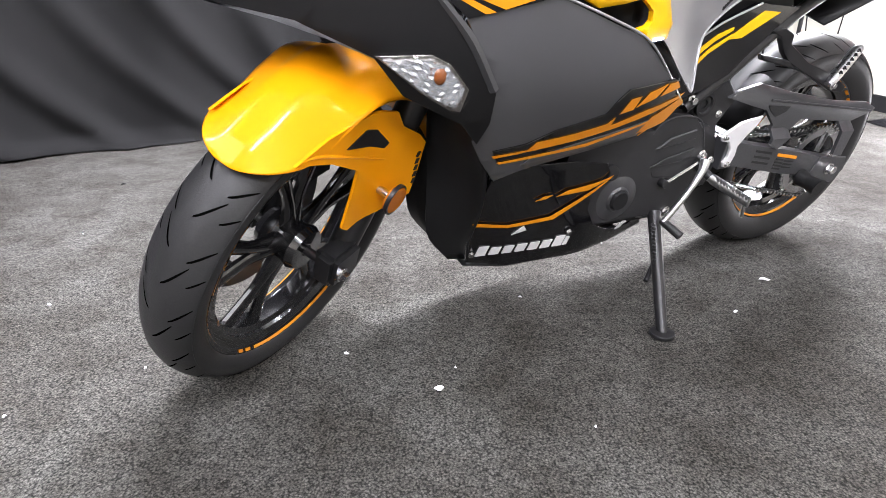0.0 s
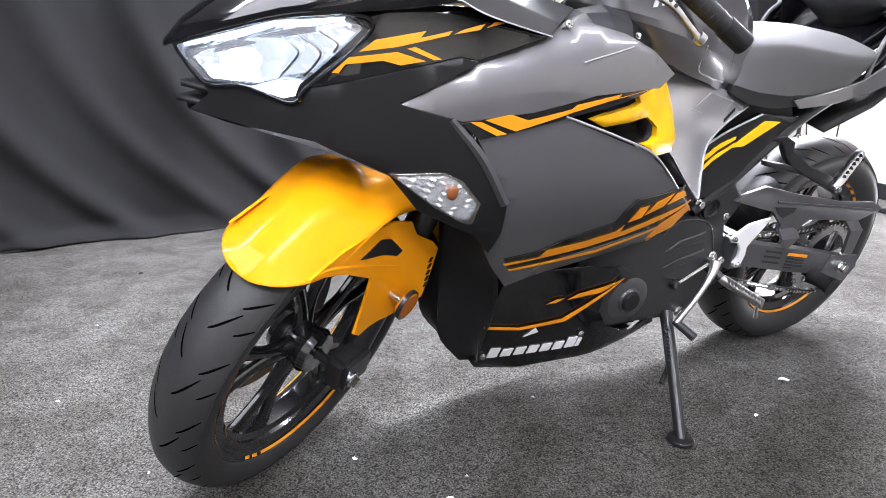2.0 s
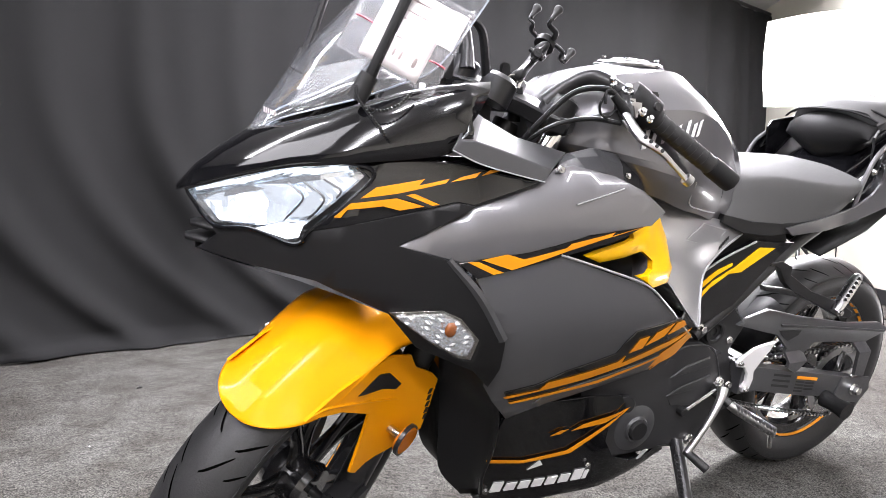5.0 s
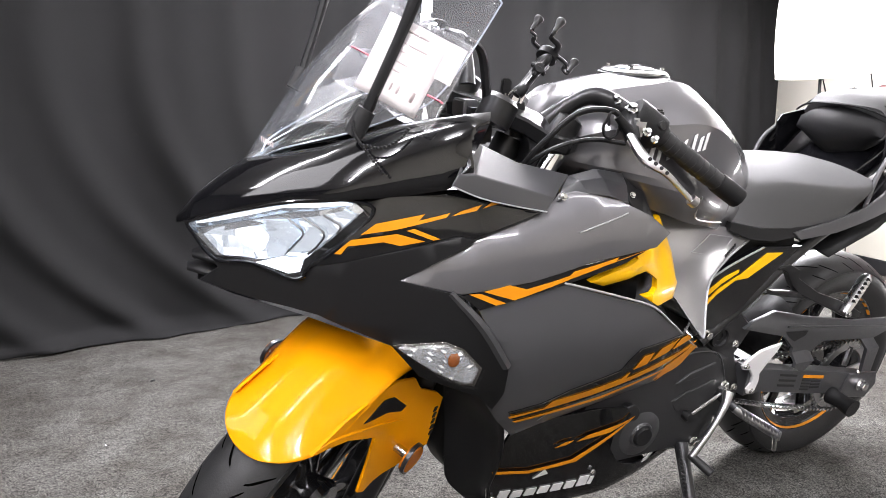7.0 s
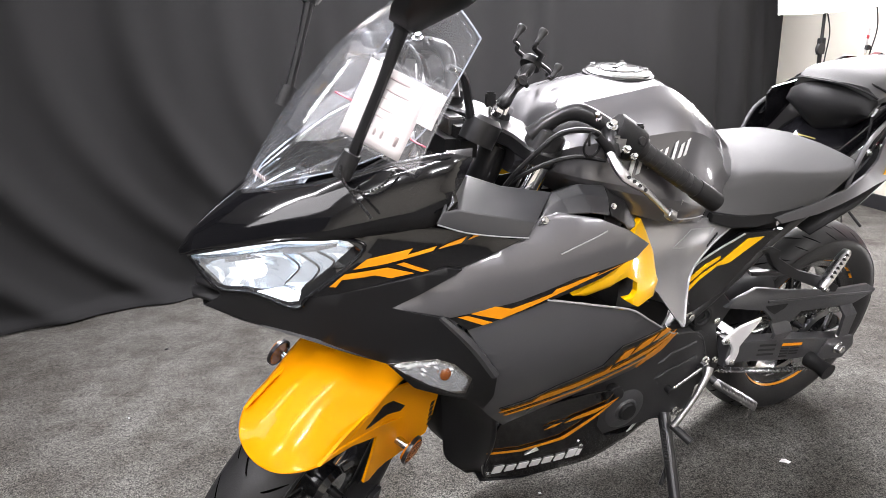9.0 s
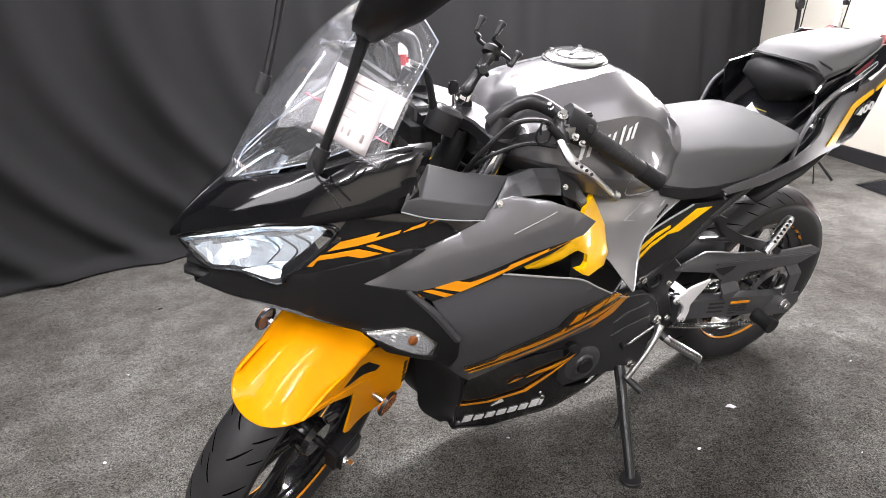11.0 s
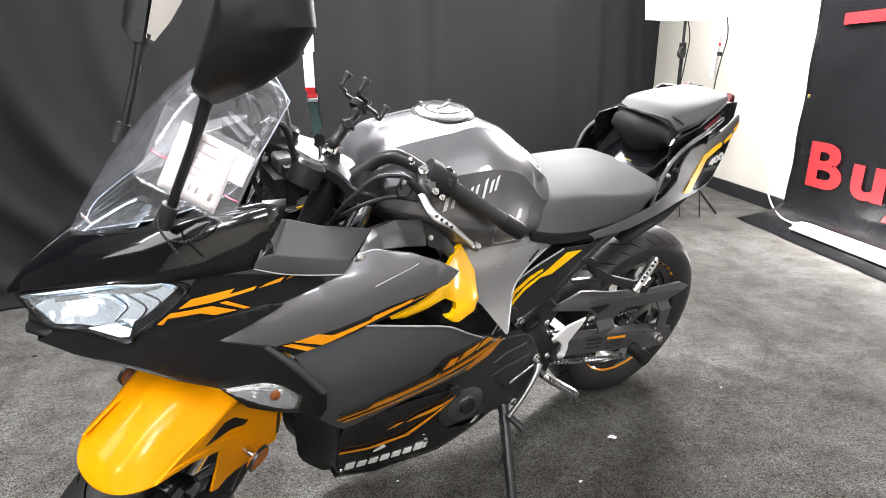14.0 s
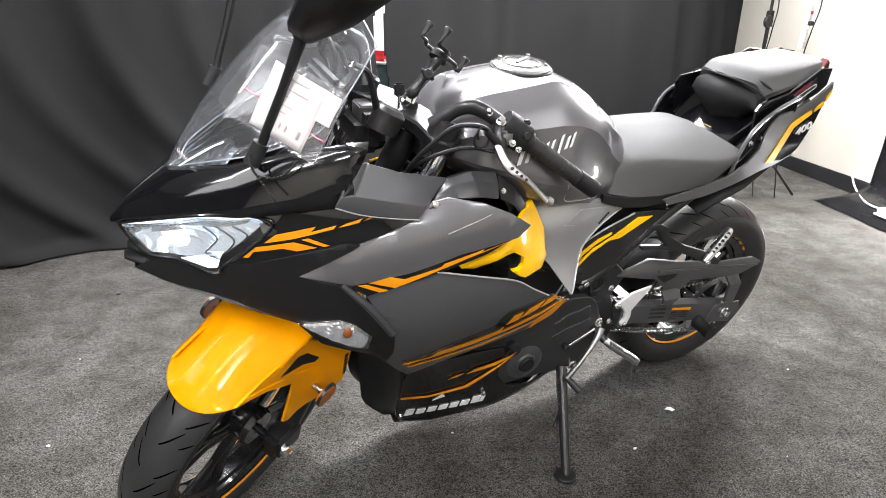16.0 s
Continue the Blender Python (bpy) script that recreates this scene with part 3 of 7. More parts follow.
def fairing():
    # shoulder panel
    both("shoulder_panel", [(1.335, 0.756), (1.306, 0.777), (1.239, 0.819), (1.138, 0.856), (1.102, 0.873), (1.072, 0.878), (1.004, 0.866), (0.952, 0.845),
                            (0.905, 0.815), (0.932, 0.794), (1.055, 0.781), (1.152, 0.756), (1.253, 0.739)], shoulder, GREY, bike, "metallic graphite shoulder panel", off=0.004)
    # pale thread painting the highlight along the shoulder crease
    for side in (1, -1):
        part("crease_edge", tube([(x, side * (shoulder(x, z) + 0.0042), z) for x, z in ((1.084, 0.8265), (1.050, 0.836), (1.016, 0.845), (0.997, 0.8505))], 0.0011, 6, 16), TRIM, bike, "painted highlight line on the shoulder crease")
    # main side panel and the black fields that carry the stripes
    both("side_panel", [(1.226, 0.715), (1.096, 0.749), (0.917, 0.691), (0.70, 0.548), (0.80, 0.494), (1.032, 0.454), (1.096, 0.424), (1.142, 0.478), (1.173, 0.522), (1.17, 0.621)],
         flank, MATGREY, bike, "flat graphite side panel")
    both("stripe_field", [(1.253, 0.737), (1.055, 0.780), (0.944, 0.794), (1.00, 0.772), (1.096, 0.750), (1.226, 0.716)], flank, GLOSS, bike, "black decal field", off=0.003, cell=0.02)
    both("stripe_field", [(1.129, 0.500), (1.069, 0.512), (1.023, 0.537), (0.930, 0.561), (0.921, 0.584), (0.905, 0.606), (0.795, 0.617), (0.697, 0.548), (0.803, 0.494), (0.937, 0.489), (1.107, 0.468)],
         flank, GLOSS, bike, "black decal field", thick=0.004, off=0.003, cell=0.02)
    both("decal_wedge", [(0.960, 0.500), (0.800, 0.533), (0.803, 0.496), (0.93, 0.480), (1.06, 0.462), (1.045, 0.478)], flank, MATGREY, bike, "graphite decal wedge", thick=0.003, off=0.0042, cell=0.02)
    for o in ([(1.243, 0.740), (1.227, 0.741), (1.189, 0.726), (1.204, 0.723)],
              [(1.223, 0.744), (1.186, 0.753), (1.16, 0.746), (1.093, 0.763), (1.086, 0.769), (1.008, 0.785), (1.014, 0.779), (0.944, 0.794), (1.033, 0.774), (1.092, 0.758), (1.177, 0.730)],
              [(1.128, 0.490), (1.062, 0.497), (1.052, 0.514), (0.980, 0.525), (0.916, 0.539), (0.904, 0.552), (0.904, 0.534), (0.832, 0.559), (0.731, 0.580), (0.739, 0.570), (0.887, 0.526), (0.967, 0.508), (1.123, 0.484)],
              [(1.114, 0.474), (0.937, 0.497), (0.766, 0.540), (0.739, 0.567), (0.706, 0.553), (0.803, 0.494), (0.775, 0.533), (0.933, 0.489), (1.107, 0.470)],
              [(0.900, 0.557), (0.890, 0.587), (0.868, 0.591), (0.871, 0.564)], [(0.867, 0.568), (0.852, 0.596), (0.813, 0.609), (0.827, 0.583)],
              [(0.812, 0.502), (0.800, 0.538), (0.782, 0.547), (0.734, 0.570), (0.712, 0.558), (0.737, 0.516), (0.756, 0.511)],
              [(0.818, 0.585), (0.805, 0.608), (0.783, 0.610), (0.765, 0.596)]):
        both("orange_stripe", o, flank, ORANGE, bike, thick=0.0008, off=0.0046, edge=0, cell=0.02)
    # edge trim along the side panel
    for side in (1, -1):
        pts = [(x, side * (flank(x, z) + 0.002), z) for x, z in ((1.10, 0.752), (1.00, 0.722), (0.917, 0.693), (0.86, 0.655), (0.76, 0.585), (0.695, 0.545))]
        part("edge_trim", tube(pts, 0.002, 8, 40), TRIM, bike, "pale bevelled panel edge")
        pts = [(x, side * (flank(x, z) + 0.004), z) for x, z in ((1.268, 0.742), (1.22, 0.690), (1.172, 0.619))]
        part("wing_edge", tube(pts, [0.005, 0.008, 0.008], 6, 16), DARKGREY, bike, "bevelled dark grey wing edge")
    # nose flank with its stripes
    both("nose_flank", [(1.447, 0.763), (1.372, 0.843), (1.396, 0.862), (1.345, 0.880), (1.205, 0.884), (1.142, 0.862), (1.138, 0.856), (1.239, 0.819), (1.262, 0.822)],
         flank, GLOSS, bike, "gloss black nose flank", off=0.001)
    for o in ([(1.386, 0.818), (1.367, 0.834), (1.306, 0.850), (1.314, 0.841), (1.274, 0.853), (1.279, 0.847), (1.341, 0.828)],
              [(1.418, 0.789), (1.398, 0.810), (1.341, 0.822), (1.306, 0.814), (1.337, 0.806), (1.358, 0.810), (1.402, 0.801), (1.41, 0.789)],
              [(1.329, 0.827), (1.319, 0.830), (1.286, 0.818), (1.296, 0.816)], [(1.272, 0.849), (1.259, 0.856), (1.231, 0.865), (1.239, 0.857)],
              [(1.230, 0.860), (1.218, 0.868), (1.203, 0.868)]):
        both("orange_stripe", o, flank, ORANGE, bike, thick=0.0008, off=0.0046, edge=0, cell=0.02)
    # dark lower nose wing with the indicator
    both("nose_wing", [(1.335, 0.757), (1.255, 0.739), (1.168, 0.619), (1.160, 0.560), (1.167, 0.519), (1.205, 0.560), (1.299, 0.605), (1.342, 0.657), (1.436, 0.694), (1.52, 0.700), (1.585, 0.708),
                       (1.560, 0.735), (1.566, 0.746), (1.518, 0.752), (1.47, 0.739), (1.453, 0.747), (1.447, 0.763), (1.262, 0.822), (1.239, 0.818)],
         lambda x, z: flank(x, z) + 0.006 * min(1, max(0, (1.40 - x) / 0.1)), SATIN, bike, "satin black lower nose wing", thick=0.006)
    # keel joining both wings under the nose
    bm = bmesh.new()
    rings = []
    for x, z in ((1.588, 0.708), (1.54, 0.700), (1.46, 0.690), (1.40, 0.676), (1.34, 0.655)):
        w = flank(x, z + 0.01)
        rings.append([(x, w * k / 6, z - 0.004 * math.cos(math.pi * k / 12)) for k in range(-6, 7)])
    ring_loft(bm, rings, cap=False, closed=False)
    part("nose_keel", bm, SATIN, bike, "satin black underside of the nose")
    for z0, x0 in ((0.742, 1.594), (0.722, 1.602)):
        bm = bmesh.new()
        ring_loft(bm, [[(x, s * y, z) for s in (1, -1)] for x, y, z in ((x0, 0.010, z0), (x0 - 0.035, 0.045, z0 - 0.002), (x0 - 0.10, 0.09, z0 - 0.010))], cap=False, closed=False)
        ob = part("chin_fin", bm, SATIN, bike, "small black chin fin")
        ob.modifiers.new("thick", "SOLIDIFY").thickness = 0.006
    sig = [(1.342, 0.660), (1.271, 0.668), (1.244, 0.656), (1.211, 0.620), (1.215, 0.583), (1.232, 0.586), (1.279, 0.613)]
    sig_in = [(1.277 + (x - 1.277) * 0.86, 0.632 + (z - 0.632) * 0.82) for x, z in sig]
    for side in (1, -1):
        base = part("indicator", plate(sig, flank, 0.012, 0.0072, 0.015, side), SILVER, bike, "clear-lensed indicator lamp")
        bm = plate(sig_in, lambda x, z: flank(x, z) + 0.0085 + 0.0060 * abs((x * 75 + z * 30) % 1 - 0.5) + 0.0045 * abs((z * 110 - x * 25) % 1 - 0.5), 0.006, 0, 0.0045, side, 0)
        part("facet", bm, CRYSTAL, base, "mirror facets behind the lens", 0)
        bm = bmesh.new()
        bmesh.ops.create_icosphere(bm, subdivisions=2, radius=0.010)
        for v in bm.verts:
            v.co = Vector((1.258, side * (flank(1.258, 0.645) + 0.011), 0.640)) + Vector((v.co.x, v.co.y * 0.5, v.co.z * 1.25))
        part("bulb", bm, BULB, base, "amber bulb")
        part("lens", plate(sig, flank, 0.002, 0.0155, 0.015, side), LENS, base, "clear plastic lens")
        LAST[0].visible_shadow = False
    # nose cowl and the rim round the screen
    bm = bmesh.new()
    rings = []
    for x, inner, mid, outer in ((1.612, (0.0, 0.797), (0.004, 0.795), (0.006, 0.790)), (1.585, (0.0, 0.829), (0.020, 0.822), (0.034, 0.803)), (1.55, (0.0, 0.858), (0.045, 0.846), (0.068, 0.818)),
                                 (1.512, (0.0, 0.884), (0.070, 0.868), (0.102, 0.834)), (1.47, (0.050, 0.900), (0.098, 0.888), (0.134, 0.848)), (1.42, (0.094, 0.918), (0.138, 0.908), (0.172, 0.858)),
                                 (1.38, (0.122, 0.934), (0.160, 0.928), (0.192, 0.866)), (1.33, (0.150, 0.955), (0.186, 0.948), (0.210, 0.874)), (1.285, (0.174, 0.970), (0.205, 0.958), (0.226, 0.884)), (1.25, (0.188, 0.978), (0.217, 0.962), (0.231, 0.900))):
        a, b, c = Vector((x, *inner)), Vector((x, *mid)), Vector((x, *outer))
        q = []
        for k in range(9):
            u = k / 8
            q.append(a * (1 - u) ** 2 + (2 * b - (a + c) / 2) * 2 * u * (1 - u) + c * u * u)
        rings.append(q)
    last = [Vector((1.216 + 0.062 * (k / 8) ** 1.3, 0.202 + 0.032 * (k / 8) ** 0.6, 0.984 - 0.090 * k / 8)) for k in range(9)]
    rings.append(last)
    for side in (1, -1):
        bm = bmesh.new()
        ring_loft(bm, [[(p.x, side * p.y, p.z) for p in r] for r in rings], cap=False, closed=False)
        ob = part("nose_cowl", bm, GLOSS, bike, "gloss black nose cowl", 60)
        ob.modifiers.new("thick", "SOLIDIFY").thickness = 0.003
    # inner cockpit panels beside the screen and tank
    def sheet(rows, side):
        bm = bmesh.new()
        vs = [[bm.verts.new((x, side * y, z)) for x, y, z in r] for r in rows]
        for a, b in zip(vs, vs[1:]):
            for k in range(len(a) - 1):
                bm.faces.new((a[k], a[k + 1], b[k + 1], b[k]))
        return bm

    def crisp(ob, width=0.0022):
        ob.modifiers.new("thick", "SOLIDIFY").thickness = 0.004
        bev = ob.modifiers.new("round", "BEVEL")
        bev.width, bev.segments, bev.angle_limit = width, 2, radians(12)
    for side in (1, -1):
        lip = ((1.281, 0.240, 0.893), (1.239, 0.243, 0.877), (1.190, 0.246, 0.866), (1.137, 0.246, 0.856))
        strip = ((1.272, 0.236, 0.906), (1.245, 0.233, 0.906), (1.190, 0.235, 0.892), (1.118, 0.234, 0.872))
        slope = ((1.238, 0.196, 0.946), (1.205, 0.172, 0.934), (1.145, 0.166, 0.910), (1.052, 0.168, 0.891))
        inner = ((1.225, 0.150, 0.930), (1.190, 0.135, 0.912), (1.125, 0.125, 0.876), (1.050, 0.140, 0.872))
        ob = part("cockpit_panel", sheet((lip, strip, slope, inner), side), COCKPIT, bike, "dark grey moulded cockpit side panel", 12)
        crisp(ob)
        part("panel_lip", tube([(x, side * (y + 0.002), z) for x, y, z in lip], 0.0011, 6, 24), TRIM, ob, "pale lip of the panel")
        rows = (((1.112, 0.232, 0.868), (1.050, 0.221, 0.874), (1.000, 0.212, 0.866), (0.950, 0.197, 0.850)), ((1.090, 0.205, 0.876), (1.050, 0.192, 0.887), (1.004, 0.190, 0.890), (0.947, 0.182, 0.876)),
                ((1.062, 0.168, 0.887), (1.050, 0.168, 0.890), (1.007, 0.172, 0.901), (0.947, 0.166, 0.892)), ((1.06, 0.120, 0.850), (1.04, 0.120, 0.866), (1.00, 0.125, 0.880), (0.945, 0.125, 0.872)))
        crisp(part("tank_side_cover", sheet(rows, side), COCKPIT, bike, "dark grey cover beside the tank", 12))
        rows = (((0.944, 0.196, 0.848), (0.905, 0.186, 0.824), (0.872, 0.178, 0.790)), ((0.941, 0.163, 0.886), (0.900, 0.170, 0.860), (0.866, 0.172, 0.815)), ((0.94, 0.125, 0.868), (0.89, 0.13, 0.845), (0.85, 0.14, 0.800)))
        crisp(part("tank_side_cover", sheet(rows, side), SATIN, bike, "black inner cover below the tank", 12))
        part("bolt", bolt((1.100, side * 0.229, 0.872), (0, side, 0.5), 0.0060, 0.004), STEEL, bike)
        part("bolt", bolt((0.936, side * 0.186, 0.860), (0, side, 0.6), 0.0055, 0.003), STEEL, bike)
    # yellow duct
    def duct(x, z):
        """Outer skin of the duct frame: the wing turns in to the rear and to the top, the strut has a crease along it."""
        out = smooth_at(x, [0.78, 0.80, 0.82, 0.84, 0.88, 0.92, 1.0, 1.1], [0.180, 0.194, 0.203, 0.211, 0.228, 0.238, 0.246, 0.25]) - 0.5 * max(0, z - 0.70) * max(0, min(1, (0.96 - x) / 0.1))
        return out - 0.55 * abs(z - 0.757 + 0.09 * (x - 0.90)) * max(0, min(1, (x - 0.90) / 0.03)) - 0.30 * max(0, 0.845 - 0.25 * max(0, 0.76 - z) - x)
    both("yellow_duct", [(0.842, 0.815), (0.824, 0.787), (0.802, 0.747), (0.808, 0.710), (0.803, 0.697), (0.812, 0.690), (0.822, 0.678), (0.880, 0.679), (0.911, 0.697), (0.889, 0.711), (0.886, 0.725), (0.915, 0.743), (1.011, 0.731), (1.045, 0.744), (1.022, 0.750),
                         (0.940, 0.766), (0.942, 0.783), (0.913, 0.800)], duct, BANDYELLOW, bike, "pearl yellow air duct frame", thick=0.012, off=0.004, cell=0.012)
    both("duct_lining", [(0.84, 0.80), (0.83, 0.70), (0.74, 0.60), (0.90, 0.66), (1.10, 0.742), (0.97, 0.79)], lambda x, z: duct(x, z) - 0.035, PLASTIC, bike, "black duct lining", thick=0.004)
    # belly pan
    belly = [(1.10, 0.430), (1.032, 0.456), (0.925, 0.450), (0.836, 0.430), (0.812, 0.402), (0.842, 0.368), (0.836, 0.317), (0.800, 0.268), (0.735, 0.234), (0.655, 0.224), (0.612, 0.240), (0.592, 0.207), (0.66, 0.198), (0.81, 0.187), (0.984, 0.172), (1.076, 0.190), (1.09, 0.245), (1.098, 0.33)]
    both("belly_panel", belly, flank, GLOSS, bike, "gloss black belly panel", thick=0.005)
    for o in ([(1.099, 0.312), (1.021, 0.300), (0.930, 0.313), (0.805, 0.400), (0.845, 0.363), (0.919, 0.304), (1.019, 0.292), (1.096, 0.303)],
              [(0.983, 0.360), (0.964, 0.371), (0.945, 0.372), (0.961, 0.362)], [(0.937, 0.366), (0.914, 0.379), (0.846, 0.389), (0.805, 0.400), (0.860, 0.372)]):
        both("orange_stripe", o, flank, ORANGE, bike, thick=0.0008, off=0.0046, edge=0, cell=0.02)
    for o in ([(1.001, 0.268), (0.980, 0.292), (0.971, 0.279)], [(0.706, 0.227), (0.688, 0.247), (0.670, 0.240), (0.690, 0.226)]):
        both("white_arrow", o, flank, WHITE, bike, thick=0.002, off=0.0024, edge=0)
    # maker's mark on the belly, as plain slanted blocks
    for side in (1, -1):
        for k in range(8):
            w = 0.0215
            x0 = 1.062 - k * 0.0288 + (0.004 if k == 7 else 0)
            z0 = 0.207 + (1.062 - x0) * 0.075
            w2 = 0.009 if k == 7 else w
            h = 0.031 if k in (0, 6) else 0.024
            part("mark_block", plate([(x0, z0), (x0 - w2, z0 + w2 * 0.075), (x0 - w2 - 0.0015, z0 + h), (x0 - 0.0015, z0 + h - w2 * 0.06)], flank, 0.002, 0.0024, 0.05, side, 0), WHITE, bike)
        part("bolt", bolt((1.073, side * (flank(1.073, 0.215) + 0.004), 0.215), (0.2, side, 0), 0.007, 0.004), STEEL, bike)
        part("bolt", bolt((0.865, side * (flank(0.865, 0.262) + 0.004), 0.262), (0, side, 0), 0.007, 0.004), STEEL, bike)
        # inward turned front of the lower fairing
        outer = spline([(1.205, 0.226, 0.590), (1.160, 0.200, 0.510), (1.115, 0.172, 0.440), (1.10, 0.150, 0.35), (1.092, 0.112, 0.26), (1.076, 0.085, 0.19)], 18)
        lead = spline([(1.200, 0.085, 0.570), (1.186, 0.066, 0.480), (1.174, 0.058, 0.400), (1.166, 0.054, 0.320), (1.154, 0.050, 0.245), (1.098, 0.046, 0.174)], 18)
        inner = spline([(1.170, -0.002, 0.560), (1.150, -0.002, 0.480), (1.140, -0.002, 0.400), (1.140, -0.002, 0.320), (1.132, -0.002, 0.245), (1.085, -0.002, 0.172)], 18)
        bm = bmesh.new()
        rows = [[(1 - u) ** 2 * o + 2 * u * (1 - u) * (o.lerp(q, 0.5) + Vector((-0.034 + 0.08 * max(0, o.z - 0.40), 0.0, 0))) + u * u * q for o, q in zip(outer, lead)] for u in [k / 9 for k in range(10)]]
        rows += [[q.lerp(n, u) for q, n in zip(lead, inner)] for u in (0.15, 0.5, 1.0)]
        ring_loft(bm, [[(v.x, side * v.y, v.z) for v in r] for r in rows], cap=False, closed=False)
        ob = part("fairing_front", bm, SATIN, bike, "black inward curve of the lower fairing", 60)
        ob.modifiers.new("thick", "SOLIDIFY").thickness = 0.004
    # belly underside
    bm = bmesh.new()
    ring_loft(bm, [[(x, s * flank(x, 0.19) * 0.98, z) for s in (-1, -0.5, 0, 0.5, 1)] for x, z in ((1.082, 0.180), (0.984, 0.170), (0.81, 0.186), (0.66, 0.203))], cap=False, closed=False)
    part("belly_floor", bm, SATIN, bike, "black belly underside")
    # radiator behind the front
    bm = box(bmesh.new(), (1.02, -0.15, 0.42), (1.06, 0.15, 0.70), 0.004)
    part("radiator", bm, BLACKMETAL, bike, "black radiator core")


def headlamps():
    out = [(1.598, 0.793), (1.587, 0.801), (1.476, 0.847), (1.396, 0.861), (1.372, 0.843), (1.447, 0.763), (1.453, 0.748), (1.47, 0.741), (1.518, 0.754), (1.564, 0.749), (1.592, 0.782)]

    saw = lambda v: abs(v % 1 - 0.5)
    bowl = lambda x, z: 0.55 * ((x - 1.512) ** 2 + 2.2 * (z - 0.788) ** 2) ** 0.5
    vane = lambda x, z: 0.009 * saw((x + 0.75 * z) * 17) + 0.004 * saw((x - 1.6 * z) * 21)
    for side in (1, -1):
        base = part("headlamp", plate(out, lambda x, z: flank(x, z) - 0.034 + 0.6 * vane(x, z), 0.010, 0, 0.009, side, 0), CRYSTAL, bike, "faceted headlamp, lit", 0)
        # lit low-beam chamber, its bright lens and the long mirror vanes round it
        part("beam_chamber", plate([(1.576, 0.782), (1.560, 0.792), (1.505, 0.817), (1.468, 0.822), (1.456, 0.808), (1.476, 0.770), (1.505, 0.760), (1.555, 0.758)], lambda x, z: flank(x, z) - 0.034 + bowl(x, z) + 0.5 * vane(x, z) + 0.003 * saw((x + 0.2 * z) * 70), 0.006, 0, 0.008, side, 0), LAMPON, base, "lit white beam chamber", 0)
        part("beam_lens", plate([(1.552, 0.780), (1.530, 0.798), (1.502, 0.806), (1.488, 0.800), (1.492, 0.778), (1.510, 0.768), (1.540, 0.766)], lambda x, z: flank(x, z) - 0.018 - 4 * (x - 1.52) ** 2, 0.006, 0, 0.01, side, 0.002), BEAM, base, "bright white beam lens", 40)
        part("position_strip", plate([(1.587, 0.797), (1.476, 0.842), (1.398, 0.856), (1.400, 0.852), (1.476, 0.837), (1.585, 0.792)], lambda x, z: flank(x, z) - 0.010, 0.004, 0, 0.02, side), DRL, base, "thin lit position strip")
        part("facet", plate([(1.462, 0.832), (1.405, 0.846), (1.386, 0.838), (1.440, 0.782), (1.468, 0.774), (1.448, 0.808)], lambda x, z: flank(x, z) - 0.020 + vane(x, z), 0.006, 0, 0.008, side, 0), LAMPON, base, "mirror vanes of the outer bowl", 0)
        part("facet", plate([(1.586, 0.786), (1.470, 0.831), (1.400, 0.850), (1.404, 0.844), (1.470, 0.822), (1.582, 0.778)], lambda x, z: flank(x, z) - 0.012 + 0.3 * vane(x, z), 0.004, 0, 0.008, side, 0), CRYSTAL, base, "mirror facets under the strip", 0)
        part("facet", plate([(1.586, 0.776), (1.578, 0.780), (1.556, 0.756), (1.505, 0.757), (1.478, 0.768), (1.458, 0.770), (1.515, 0.755), (1.562, 0.751)], lambda x, z: flank(x, z) - 0.014 + 0.5 * vane(x, z), 0.004, 0, 0.008, side, 0), CRYSTAL, base, "mirror facets under the chamber", 0)
        for rim in ([(1.470, 0.824), (1.452, 0.808), (1.462, 0.788), (1.476, 0.769)], [(1.452, 0.829), (1.428, 0.812), (1.434, 0.794), (1.446, 0.778)], [(1.428, 0.836), (1.408, 0.824), (1.412, 0.812)]):
            part("bowl_rim", tube([(x, side * (flank(x, z) - 0.011), z) for x, z in rim], 0.0016, 6, 20), DISC, base, "dark curved rim between the bowls")
        part("lower_lens", plate([(1.51, 0.752), (1.47, 0.744), (1.456, 0.750), (1.452, 0.765), (1.475, 0.768)], lambda x, z: flank(x, z) - 0.008, 0.004, 0, 0.02, side), DRL, base, "lit lower corner")
        part("lens", plate(out, flank, 0.002, 0.004, 0.02, side), LENS, base, "clear headlamp cover")
        LAST[0].visible_shadow = False
        rim = [(x, side * (flank(x, z) + 0.002), z) for x, z in out + out[:1]]
        part("bezel", tube(rim, 0.0028, 6, 60), GLOSS, base, "black headlamp bezel")


